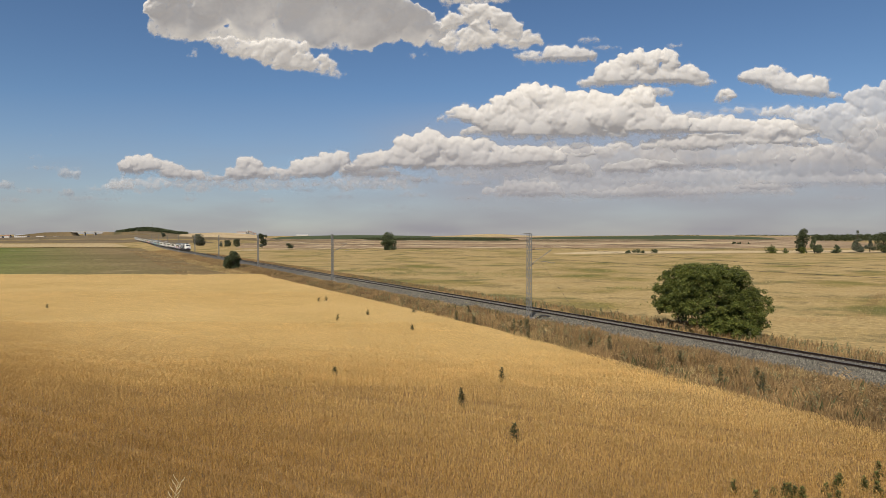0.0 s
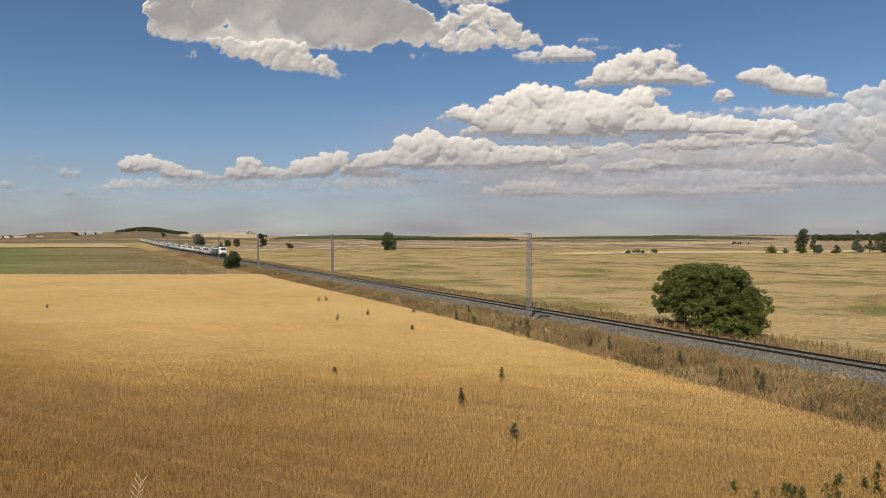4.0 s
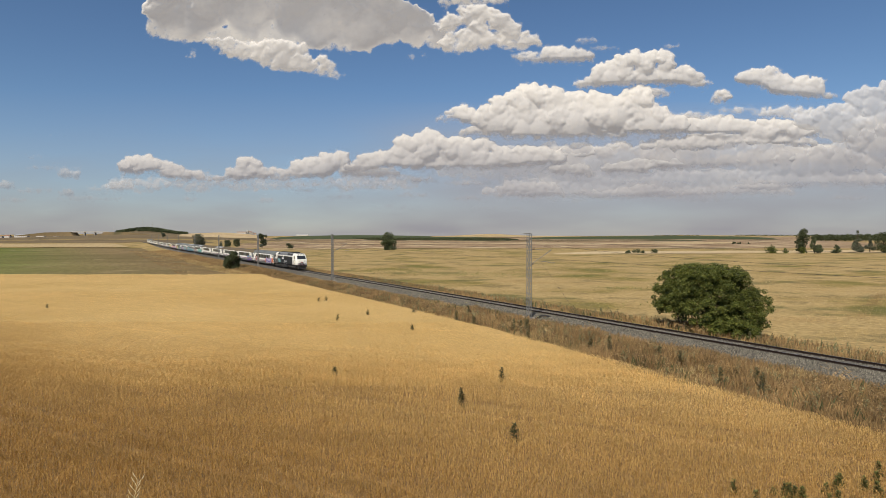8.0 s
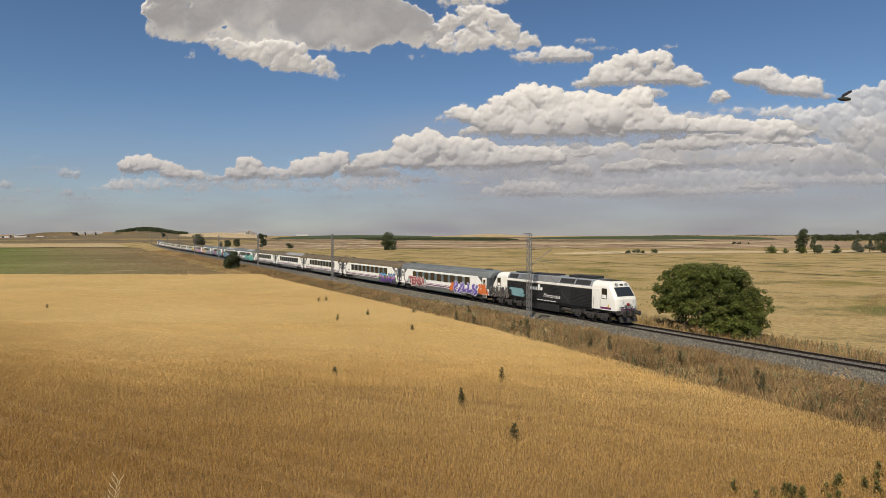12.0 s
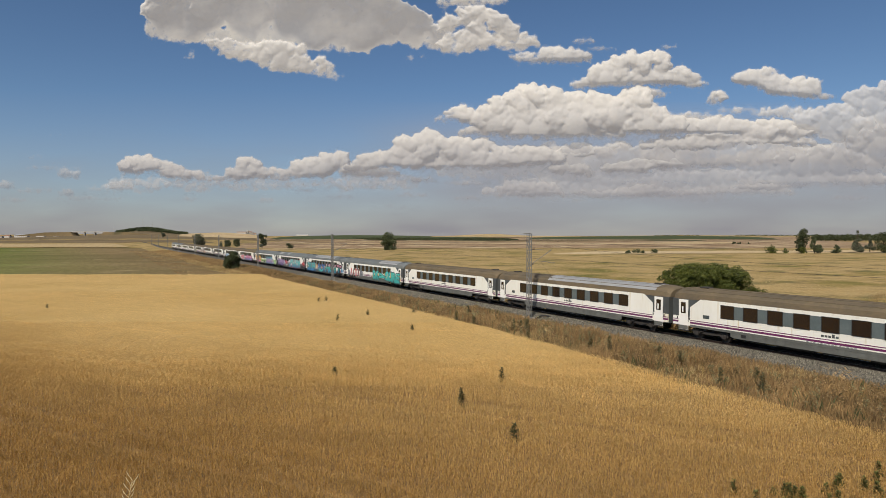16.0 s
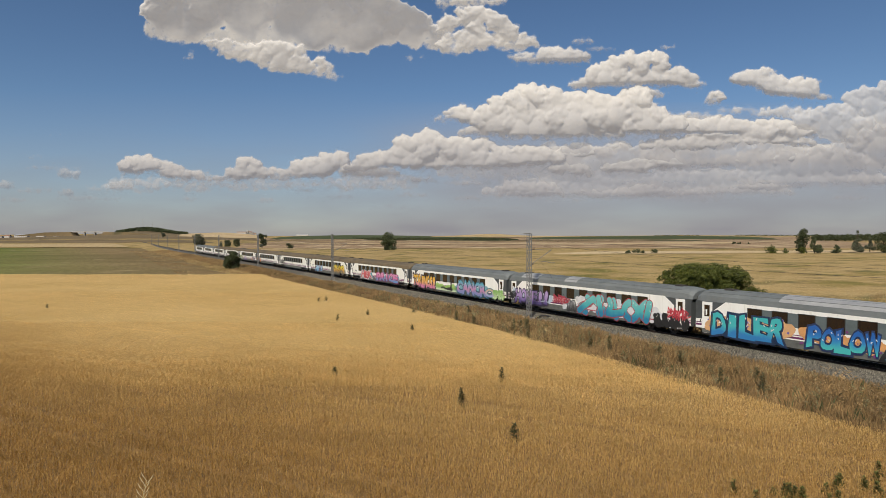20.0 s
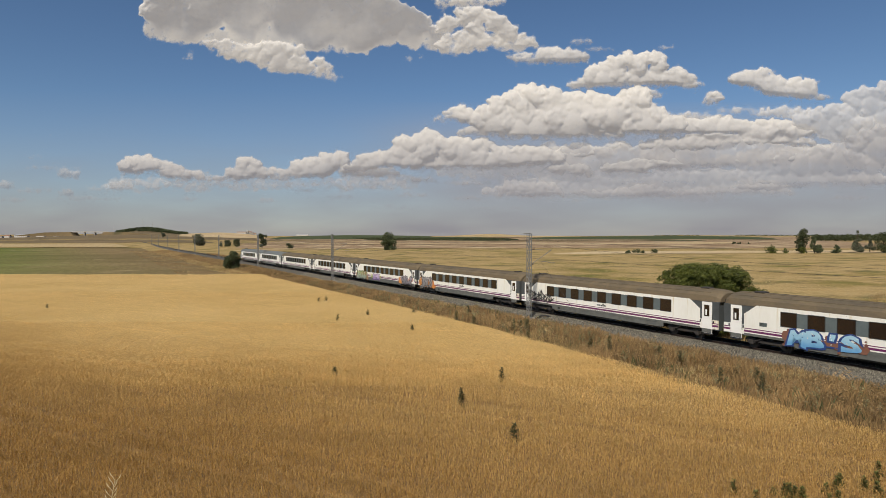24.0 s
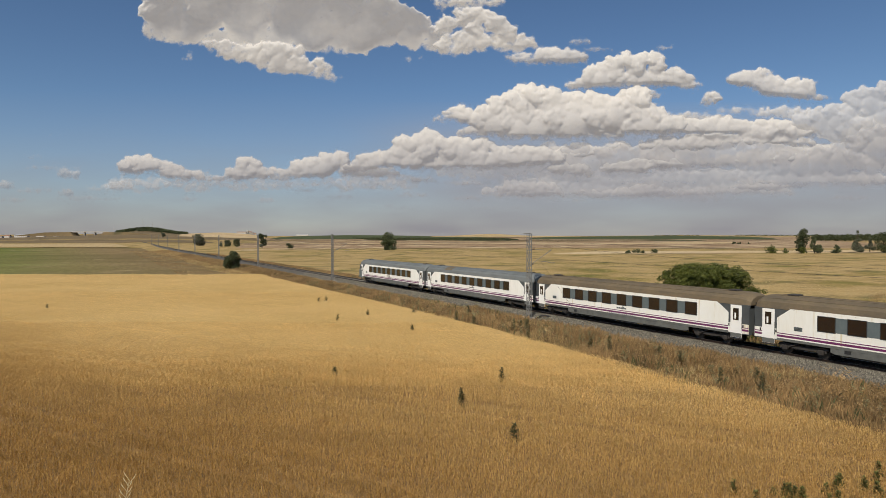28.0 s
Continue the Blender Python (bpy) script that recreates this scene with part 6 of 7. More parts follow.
for k, (b, w, h) in enumerate(((0.293, 3.0, 1.3), (0.307, 5.2, 2.0), (0.3175, 2.6, 1.0), (0.333, 5.0, 1.7))):
    tree("shrub", "low dark spreading shrub on the stubble", "shrub", *at(b, 325), h, w, 50 + k, count=420, size=0.3, trunk=0.08, bare=-0.15, mat=M_leaf_dark, group="low dark shrubs in a row")
for k, b in enumerate((0.458, 0.462, 0.4665, 0.4705, 0.4835)):
    tree("shrub", "tiny dark far shrub in the fields", "shrub", *at(b, 640), 2.6, 2.8, 60 + k, count=90, size=0.5, trunk=0.1, bare=-0.1, mat=M_leaf_dark, group="far shrubs in a row")


def wood(name, label, a0, a1, y0, y1, n, h0, h1, seed, mat, size=1.6, per=60):
    """Far woods: many small crowns in one object."""
    rng = np.random.default_rng(seed)
    V, Fc, k = [], [], 0
    for i in range(n):
        y = rng.uniform(y0, y1)
        x = rng.uniform(a0, a1) * y
        h = rng.uniform(h0, h1)
        lb = [(rng.uniform(-0.3, 0.3) * h, rng.uniform(-0.3, 0.3) * h, h * rng.uniform(0.3, 0.8), h * 0.3) for _ in range(5)]
        v, f = leaves(rng, lb, per, size)
        v += np.array([x, y, float(land(x, y))])
        V.append(v)
        Fc.append(f + k)
        k += len(v)
    return tagged(arrays(name, np.concatenate(V), np.concatenate(Fc), mat), label, "trees", kind="stuff")


wood("far_wood", "dark row of far trees on the skyline", 0.585, 0.75, 900, 1050, 230, 7, 11, 71, M_leaf_dark)
wood("hill_wood", "dark pine wood covering a low hill", -0.516, -0.404, 1960, 2420, 900, 2.5, 6, 72, M_leaf_dark, 4.0, 22)
wood("skyline_wood", "thin dark line of trees on the skyline", 0.46, 0.60, 3600, 3900, 130, 3, 5, 73, M_leaf_dark, 3.5, 20)
wood("skyline_wood", "thin dark line of trees on the skyline", 0.335, 0.405, 3600, 3900, 60, 2, 4, 74, M_leaf_dark, 3.5, 20)


def vine_rows():
    """Rows of vines, seen as dark dotted lines below the skyline."""
    rng = np.random.default_rng(75)
    V, Fc, k = [], [], 0
    for r in range(46):
        b0 = -0.115 + r * 0.0052
        for j in range(26):
            y = 1020 + j * 17
            x = (b0 - j * 0.0011) * y
            v, f = leaves(rng, [(0, 0, 0.9, 0.9)], 7, 1.5)
            v += np.array([x, y, float(land(x, y)) + 0.6])
            V.append(v)
            Fc.append(f + k)
            k += len(v)
    tagged(arrays("vine_rows", np.concatenate(V), np.concatenate(Fc), M_leaf_dark), "rows of dark green vines near the skyline", "vines", kind="stuff")


vine_rows()


# ---- thistles that stand alone ----
def thistle(name, label, x, y, h, seed, spread=0.3, z=None, group="thistles in the wheat", mat=None):
    rng = np.random.default_rng(seed)
    z = float(land(x, y)) if z is None else z
    t = thing(name, label, "thistle", group, Matrix.Translation((x, y, z)))
    bm = bmesh.new()
    cyl(bm, (0, 0, -0.1), (0.02, 0, h * 0.95), 0.012, 0.006, 5)
    part("stem", bm, M_weed_green, t)
    n = int(120 * max(1, h))
    a = rng.uniform(0, 2 * math.pi, n)
    zz = h * rng.uniform(0.12, 1.0, n) ** 0.9
    l = spread * (1.15 - zz / h) * rng.uniform(0.5, 1.2, n) + 0.06
    v = np.empty((n, 4, 3))
    ca, sa = np.cos(a), np.sin(a)
    v[:, 0] = np.stack([0 * a, 0 * a, zz], -1)
    v[:, 1] = np.stack([ca * l * 0.55 - sa * 0.024, sa * l * 0.55 + ca * 0.024, zz + l * 0.35], -1)
    v[:, 2] = np.stack([ca * l, sa * l, zz + l * 0.45], -1)
    v[:, 3] = np.stack([ca * l * 0.55 + sa * 0.024, sa * l * 0.55 - ca * 0.024, zz + l * 0.35], -1)
    arrays("foliage", v.reshape(-1, 3), np.arange(n * 4).reshape(n, 4), mat or M_weed_green, False, t)
    return t


def lone_thistles():
    # bearing, depth, height over the wheat
    spots = ((-0.197, 85.5, 0.9), (-0.185, 85.5, 1.1), (-0.167, 67, 0.95), (-0.119, 71.5, 0.9), (-0.049, 60, 0.85), (0.029, 33.6, 1.25), (0.113, 27.8, 1.0), (0.093, 39.5, 1.1), (-0.627, 78, 0.8), (-0.172, 41, 0.7))
    for i, (b, y, h) in enumerate(spots):
        thistle("thistle", "dark green thistle standing in ripe wheat", b * y, y, 0.72 * h + 0.5, 300 + i, 0.36, -1.2)
    rng = np.random.default_rng(5)
    for i in range(30):
        b = rng.uniform(0.44, 0.71)
        y = rng.uniform(20.4, 22.4) + 2.2 * (b > 0.62) * rng.uniform(0, 1)
        h = rng.uniform(0.18, 0.50) + 0.45
        if rng.uniform() < 0.15:
            continue
        thistle("thistle", "leafy green thistle at the wheat's edge", b * y, y, h, 400 + i, 0.22, -1.2, "green thistles at the field's near edge", M_thistle)
    for i in range(16):
        s, o = rng.uniform(22, 75), rng.uniform(-11.5, -6.5)
        q = along(s, o)
        thistle("thistle", "grey-green thistle in the dry verge", q.x, q.y, rng.uniform(1.0, 1.6), 500 + i, 0.45, None, "thistles in the railway verge", M_grey_green)


lone_thistles()


# ---- oat stalks close to the camera ----
M_oat = leafy("pale_oat_straw", (0.62, 0.50, 0.28), (0.72, 0.62, 0.40), 0.1, 0.3)


def oat(label, h, seed, thick, heads=11):
    """A tall wild oat; its origin is the foot."""
    rng = random.Random(seed)
    t = thing("oat_stalk", label, "grass stalk", "wild oat stalks before the camera")
    bm = bmesh.new()
    n = 16
    pts = [Vector((0.05 * h * max(0, k / n - 0.7) ** 2 * 8 + 0.004 * math.sin(k * 1.3), 0, h * k / n)) for k in range(n + 1)]
    for a, b in zip(pts, pts[1:]):
        cyl(bm, a, b, thick, thick * 0.9, 5)
    part("stem", bm, M_oat, t)
    for i in range(heads):
        # spikelets hang by turns on either side of the top hand's breadth of the stem
        k = n - 0.7 * (i + 0.4) / heads
        p = pts[int(k)].lerp(pts[min(n, int(k) + 1)], k - int(k))
        a = (0.55 + 0.3 * rng.random()) * (1 if i % 2 else -1)
        q = p + Vector((math.sin(a) * 0.007, rng.uniform(-0.004, 0.004), 0.006))
        tip = q + Vector((math.sin(a) * 0.004, 0, 0.003))
        bm = bmesh.new()
        cyl(bm, p, q, 0.0005, 0.0005, 4)
        cyl(bm, q, tip, 0.0004, 0.0010, 6)
        cyl(bm, tip, tip + Vector((math.sin(a) * 0.005, 0, 0.007)), 0.0010, 0.0002, 6)
        part("spikelet", bm, M_oat, t)
    return t


OATS = [oat("thin dry oat stalk swaying in the wind", 1.45, 5, 0.0007, 13), oat("pale nodding wild oat swaying in the wind", 1.45, 6, 0.0008, 14), oat("pale wild oat ear beside the thistles", 1.38, 7, 0.0008, 14)]


# ---- a small insect that crosses close by ----
def insect():
    t = thing("flying_insect", "small dark insect flying past the camera", "insect")
    bm = bmesh.new()
    bmesh.ops.create_uvsphere(bm, u_segments=10, v_segments=6, radius=1, matrix=Matrix.Diagonal((0.010, 0.0028, 0.0026, 1)))
    part("body", bm, M_black, t, smooth=True)
    for sy in (-1, 1):
        bm = bmesh.new()
        prism(bm, [(-0.004, 0.001), (0.010, 0.009), (0.008, 0.011), (-0.001, 0.006)], sy * 0.001, sy * 0.002)
        part("wing", bm, M_black, t, "dark blurred wing")
    return t


INSECT = insect()


def weed_line():
    """A weedy strip across the far meadow and a few low green tufts."""
    rng = np.random.default_rng(91)
    k = rng.uniform(0, 1, 700) ** 1.3
    x = 45 + 24 * k + rng.normal(0, 0.5, 700)
    y = 68.5 + 31 * k + rng.normal(0, 0.7, 700)
    z = land(x, y)
    tagged(blades("meadow_weeds", np.stack([x, y], -1), z - 0.05, rng.uniform(0.12, 0.34, 700) * np.where(k > 0.45, 1.3, 0.7), rng.uniform(0.05, 0.6, 700), 0.04 + 0 * x, M_weed_dry, rng), "weedy green strip across the dry meadow", "weeds", kind="stuff")
    P = []
    for bx, by, r, n in ((31.5, 110, 2.5, 240), (20, 150, 6, 300), (-8, 160, 9, 500), (-14, 172, 8, 400), (2, 150, 8, 600), (60, 150, 8, 300), (31, 84, 2, 160), (75, 190, 12, 600), (38, 200, 14, 700)):
        P.append(np.stack([rng.normal(bx, r, n), rng.normal(by, r * 0.7, n)], -1))
    P += [p + rng.normal(0, 3.0, p.shape) for p in P]
    q = np.concatenate(P)
    n = len(q)
    tagged(blades("green_tufts", q, land(q[:, 0], q[:, 1]) - 0.05, rng.uniform(0.12, 0.32, n), rng.uniform(0.05, 0.5, n), 0.10 + 0 * q[:, 0], M_thistle, rng), "low green tufts in the dry meadow", "weeds", kind="stuff")


weed_line()


def weed_bushes(name, label, s0, s1, o0, o1, plants, h0, h1, leafs, size, material, seed):
    """Tangled weeds: upright plants of many small curled leaves on thin stems."""
    rng = np.random.default_rng(seed)
    s = s0 + (s1 - s0) * rng.uniform(0, 1, plants) ** 1.5
    o = rng.uniform(o0, o1, plants)
    keep = (o > rim(s) + 0.5)
    s, o = s[keep], o[keep]
    plants = len(s)
    q = s[:, None] * np.array(AWAY)[None] + (o + TRACK)[:, None] * np.array(SIDE)[None]
    h = rng.uniform(h0, h1, plants) * np.clip(0.8 + 0.7 * fbm(s / 3.5, o / 2.0, 3, seed), 0.4, 1.4) * (1 - 0.35 * smooth(50, 120, s))
    k = np.repeat(np.arange(plants), leafs)
    n = len(k)
    t = rng.uniform(0.1, 1.0, n)
    a = rng.uniform(0, 2 * math.pi, n)
    r = h[k] * 0.24 * (1.15 - 0.8 * t) * rng.uniform(0.2, 1.1, n)
    c = np.stack([q[k, 0] + np.cos(a) * r, q[k, 1] + np.sin(a) * r, land(q[k, 0], q[k, 1]) + h[k] * t], -1)
    u = rng.normal(size=(n, 3)) * 0.6 + np.stack([np.cos(a), np.sin(a), 0.5 + 0 * a], -1)
    u /= np.linalg.norm(u, axis=1)[:, None]
    w = np.cross(u, rng.normal(size=(n, 3)))
    w /= np.linalg.norm(w, axis=1)[:, None]
    z = (size * rng.uniform(0.5, 1.5, n) * (0.7 + np.hypot(c[:, 0], c[:, 1]) / 120))[:, None]
    v = np.stack([c - u * z, c + w * z * 0.3, c + u * z + np.array([0, 0, -0.3]) * z, c - w * z * 0.3], 1).reshape(-1, 3)
    tagged(arrays(name, v, np.arange(n * 4).reshape(n, 4), material), label, "weeds", kind="stuff")


M_tangle = leafy("tangled_weeds", (0.20, 0.128, 0.06), (0.54, 0.38, 0.19), 0.4, 0.3)
weed_bushes("tangled_weeds", "tangled brown weeds along the railway", 12, 170, -11.6, -5.9, 2300, 0.7, 1.35, 34, 0.06, M_tangle, 131)
weed_bushes("grey_green_weeds", "grey-green thistles among the brown weeds", 14, 120, -11.8, -6.2, 330, 0.8, 1.5, 46, 0.065, M_grey_green, 132)
weed_bushes("far_tangled_weeds", "tangled weeds on the far side of the track", 10, 130, 4.4, 6.8, 420, 0.5, 1.1, 34, 0.06, M_grey_green, 133)


# ---- far buildings, bridge and poles ----
M_wall_far = plain("pale_render", (0.62, 0.58, 0.52), (0.48, 0.44, 0.39), 0.3, 0.9)
M_tile_far = plain("clay_roof", (0.30, 0.16, 0.10), (0.22, 0.12, 0.08), 0.5, 0.9)
M_steel_far = plain("grey_sheet", (0.40, 0.41, 0.42), (0.30, 0.31, 0.32), 0.3, 0.6)


def house(label, b, y, w, d, h, roof=1.5, mat=None, top=None, turn=0, kind="house"):
    x = b * y
    t = thing(kind, label, kind.replace("_", " "), "buildings on the skyline", Matrix.Translation((x, y, float(land(x, y)))) @ pose(0, 0, 0, 0, 0, turn))
    part("wall", box(bmesh.new(), -w / 2, w / 2, -d / 2, d / 2, -1, h), mat or M_wall_far, t)
    bm = bmesh.new()
    o = 0.3
    v = [bm.verts.new(p) for p in ((-w / 2 - o, -d / 2 - o, h), (w / 2 + o, -d / 2 - o, h), (w / 2 + o, d / 2 + o, h), (-w / 2 - o, d / 2 + o, h), (-w / 2 - o, 0, h + roof), (w / 2 + o, 0, h + roof))]
    fs = [bm.faces.new([v[i] for i in q]) for q in ((0, 1, 5, 4), (2, 3, 4, 5), (0, 4, 3), (1, 2, 5), (0, 3, 2, 1))]
    bmesh.ops.recalc_face_normals(bm, faces=fs)
    part("roof", bm, top or M_tile_far, t)
    n = max(1, int(w / 5))
    for i in range(n):
        cx = -w / 2 + (i + 0.5) * w / n
        part("window", box(bmesh.new(), cx - 0.6, cx + 0.6, -d / 2 - 0.05, -d / 2 + 0.1, h * 0.4, h * 0.4 + 1.4), M_vent, t)
    return t


house("long white farm building on the plain", -0.665, 1750, 34, 14, 5.5, 3, top=M_steel_far, kind="farm_building")
house("pale farmhouse with a clay roof", -0.688, 1700, 16, 10, 5, 2.4)
house("low pale shed beside the farm", -0.635, 1800, 22, 10, 4, 1.6, top=M_steel_far, kind="shed")
house("small pale house in the plain", -0.612, 1850, 12, 9, 5, 2)
house("small pale house in the plain", -0.70, 1650, 14, 9, 4, 2)
house("long low barn on the skyline", -0.222, 3300, 60, 20, 8, 3, top=M_steel_far, kind="barn")
house("pale grain store on the ridge", -0.318, 2380, 34, 16, 8, 3, kind="barn")
house("pale village house on the ridge", -0.306, 2400, 20, 12, 10, 4)
house("pale village house on the ridge", -0.299, 2420, 16, 12, 7, 3)


def silo(b, y, h):
    x = b * y
    t = thing("silo", "tall grey grain silo tower on the ridge", "silo", "", Matrix.Translation((x, y, float(land(x, y)))))
    part("tower", box(bmesh.new(), -4, 4, -4, 4, -2, h, 0.2), M_concrete, t)
    part("head_house", box(bmesh.new(), -6, 6, -3, 3, h - 4, h - 1, 0.2), M_concrete, t)
    for i in range(3):
        part("bin", cyl(bmesh.new(), (8 + i * 6.5, 0, -2), (8 + i * 6.5, 0, h * 0.6), 3, n=14), M_concrete, t)


silo(-0.309, 2390, 17)


def road_bridge():
    """The far road bridge over the railway's plain, between two banks."""
    y = 1500
    b0, b1 = -0.583, -0.532
    x0, x1 = b0 * y, b1 * y
    zg = float(land((x0 + x1) / 2, y))
    t = thing("road_bridge", "pale concrete road bridge between grassy banks", "bridge", "", Matrix.Translation(((x0 + x1) / 2, y, zg)))
    w = (x1 - x0) / 2
    part("deck", box(bmesh.new(), -w - 3, w + 3, -5, 5, 7.0, 8.4, 0.2), M_wall_far, t)
    for k in (-1, 1):
        part("parapet", box(bmesh.new(), -w - 3, w + 3, k * 4.9 - 0.15, k * 4.9 + 0.15, 8.4, 9.3), M_concrete, t)
    for x in (-w * 0.32, w * 0.32):
        part("pier", box(bmesh.new(), x - 0.8, x + 0.8, -3.5, 3.5, -1, 7.0), M_concrete, t)
    for k in (-1, 1):
        bm = bmesh.new()
        prism(bm, [(k * (w - 7), -1.5), (k * (w + 1), 7.9), (k * (w + 60), 7.0), (k * (w + 140), -1.5)], -14, 14)
        part("bank", bm, F_scrub, t, "dry grassy bank")


road_bridge()


def pole(label, b, y, h, name="utility_pole", r=0.25):
    x = b * y
    t = thing(name, label, "pole", "poles on the skyline", Matrix.Translation((x, y, float(land(x, y)))))
    part("shaft", cyl(bmesh.new(), (0, 0, -1), (0, 0, h), r, r * 0.6, 6), M_steel_far, t)
    part("crossarm", box(bmesh.new(), -r * 4, r * 4, -0.1, 0.1, h * 0.92, h * 0.95), M_steel_far, t)


for b, y, h in ((-0.474, 2450, 40), (-0.459, 2450, 24), (-0.055, 1900, 14), (0.0, 1900, 14), (-0.52, 2400, 22)):
    pole("thin grey mast on the skyline", b, y, h, "radio_mast" if h > 20 else "utility_pole", 0.6)


# ---- the sky's clouds: relief sheets of vapour far off, lit by the sun ----
CLOUDS = []
FAR = 4560.0


def vapour(name, cover, tilt):
    """Cloud: white, lit by the sun, with light scattered inside it; thin rims let the sky through."""
    m, t, p = nodes_of(name)
    N, L = t.nodes.new, t.links.new

    def attr(key, out="Fac"):
        a = N("ShaderNodeAttribute")
        a.attribute_name = key
        return a.outputs[out]

    def grain(scale, detail, rough):
        n = N("ShaderNodeTexNoise")
        n.inputs["Scale"].default_value, n.inputs["Detail"].default_value, n.inputs["Roughness"].default_value = scale, detail, rough
        L(sheet, n.inputs["Vector"])
        return n.outputs["Fac"]

    def ranged(src, a, b, c, d, smooth_step=False):
        r = N("ShaderNodeMapRange")
        if smooth_step:
            r.interpolation_type = 'SMOOTHSTEP'
        for key, val in (("From Min", a), ("From Max", b), ("To Min", c), ("To Max", d)):
            r.inputs[key].default_value = val
        L(src, r.inputs["Value"])
        return r.outputs[0]

    def calc(op, a, b):
        k = N("ShaderNodeMath")
        k.operation = op
        for i, q in enumerate((a, b)):
            if isinstance(q, float):
                k.inputs[i].default_value = q
            else:
                L(q, k.inputs[i])
        return k.outputs[0]
    sheet = attr("sheet", "Vector")
    fine = grain(0.024, 9, 0.58)
    broad = grain(0.0042, 5, 0.55)
    # how solid: depth frayed by noise
    frayed = calc('ADD', attr("depth"), calc('MULTIPLY', calc('SUBTRACT', fine, 0.5), 2.2))
    solid = ranged(frayed, 0.0, 1.1, 0.0, cover, True)
    bp = N("ShaderNodeBump")
    bp.inputs["Distance"].default_value = 3.5
    L(fine, bp.inputs["Height"])
    d = N("ShaderNodeBsdfDiffuse")
    d.inputs["Color"].default_value = (0.32, 0.303, 0.276, 1)
    L(bp.outputs[0], d.inputs["Normal"])
    # scattered light inside: thin vapour and crests glow more than a deep base
    core = calc('ADD', attr("core"), calc('MULTIPLY', calc('SUBTRACT', broad, 0.5), 0.8 + 1.3 * tilt))
    e = N("ShaderNodeEmission")
    hue = N("ShaderNodeMix")
    hue.data_type = 'RGBA'
    hue.inputs["A"].default_value, hue.inputs["B"].default_value = (1.02, 0.985, 0.94, 1), (0.91, 0.94, 1.04, 1)
    L(ranged(core, 0.0, 1.0, 0.0, 1.0), hue.inputs["Factor"])
    L(hue.outputs["Result"], e.inputs["Color"])
    L(ranged(core, 0.0, 1.0, GLOW[0] + 0.08 * tilt, GLOW[1] + 0.08 * tilt), e.inputs["Strength"])
    ad = N("ShaderNodeAddShader")
    L(d.outputs[0], ad.inputs[0]), L(e.outputs[0], ad.inputs[1])
    tr = N("ShaderNodeBsdfTransparent")
    mx = N("ShaderNodeMixShader")
    L(solid, mx.inputs[0]), L(tr.outputs[0], mx.inputs[1]), L(ad.outputs[0], mx.inputs[2])
    L(mx.outputs[0], t.nodes["Material Output"].inputs["Surface"])
    return m


GLOW = (0.42, 0.20)


def billows(rng, puffs, base):
    """Balls of vapour: each puff carries smaller balls on its upper skin, and those smaller ones again."""
    out = []
    for cx, cz, rx, rz in puffs:
        r0 = min(rx, rz)
        floor = cz - rz * base
        n = max(1, int(round(1.6 * rx / max(1.0, rz))))
        for i in range(n):
            u = 0 if n == 1 else -1 + 2 * i / (n - 1)
            out.append((cx + u * (rx - r0 * 0.8), cz - 0.1 * rz + rng.uniform(-0.1, 0.1) * rz, 0.0, r0 * (0.98 - 0.3 * abs(u) ** 2), floor))
        for i in range(int(9 + 2.6 * rx / max(1.0, rz) * 3)):
            a = rng.uniform(-0.25, math.pi + 0.25)
            k = rng.uniform(0.25, 0.92) ** 0.6
            x, z = cx + math.cos(a) * rx * k, cz + math.sin(a) * rz * k * 0.95
            r = r0 * rng.uniform(0.22, 0.46)
            h = r0 * 0.62 * math.sqrt(max(0.0, 1 - k * k))
            out.append((x, z, h, r, floor))
            for j in range(7 if r > 3 else 0):
                b = rng.uniform(-0.5, math.pi + 0.5)
                g = rng.uniform(0.45, 1.0)
                q = r * rng.uniform(0.22, 0.48)
                xx, zz = x + math.cos(b) * r * g, z + math.sin(b) * r * g
                hh = h + r * 0.8 * math.sqrt(max(0.0, 1 - g * g))
                out.append((xx, zz, hh, q, floor))
                if q > 2.6:
                    for _ in range(5):
                        c, s = rng.uniform(0, 2 * math.pi), rng.uniform(0.5, 1.0)
                        out.append((xx + math.cos(c) * q * s, zz + math.sin(c) * q * s, hh + q * 0.7 * math.sqrt(max(0.0, 1 - s * s)), q * rng.uniform(0.3, 0.5), floor))
    return out


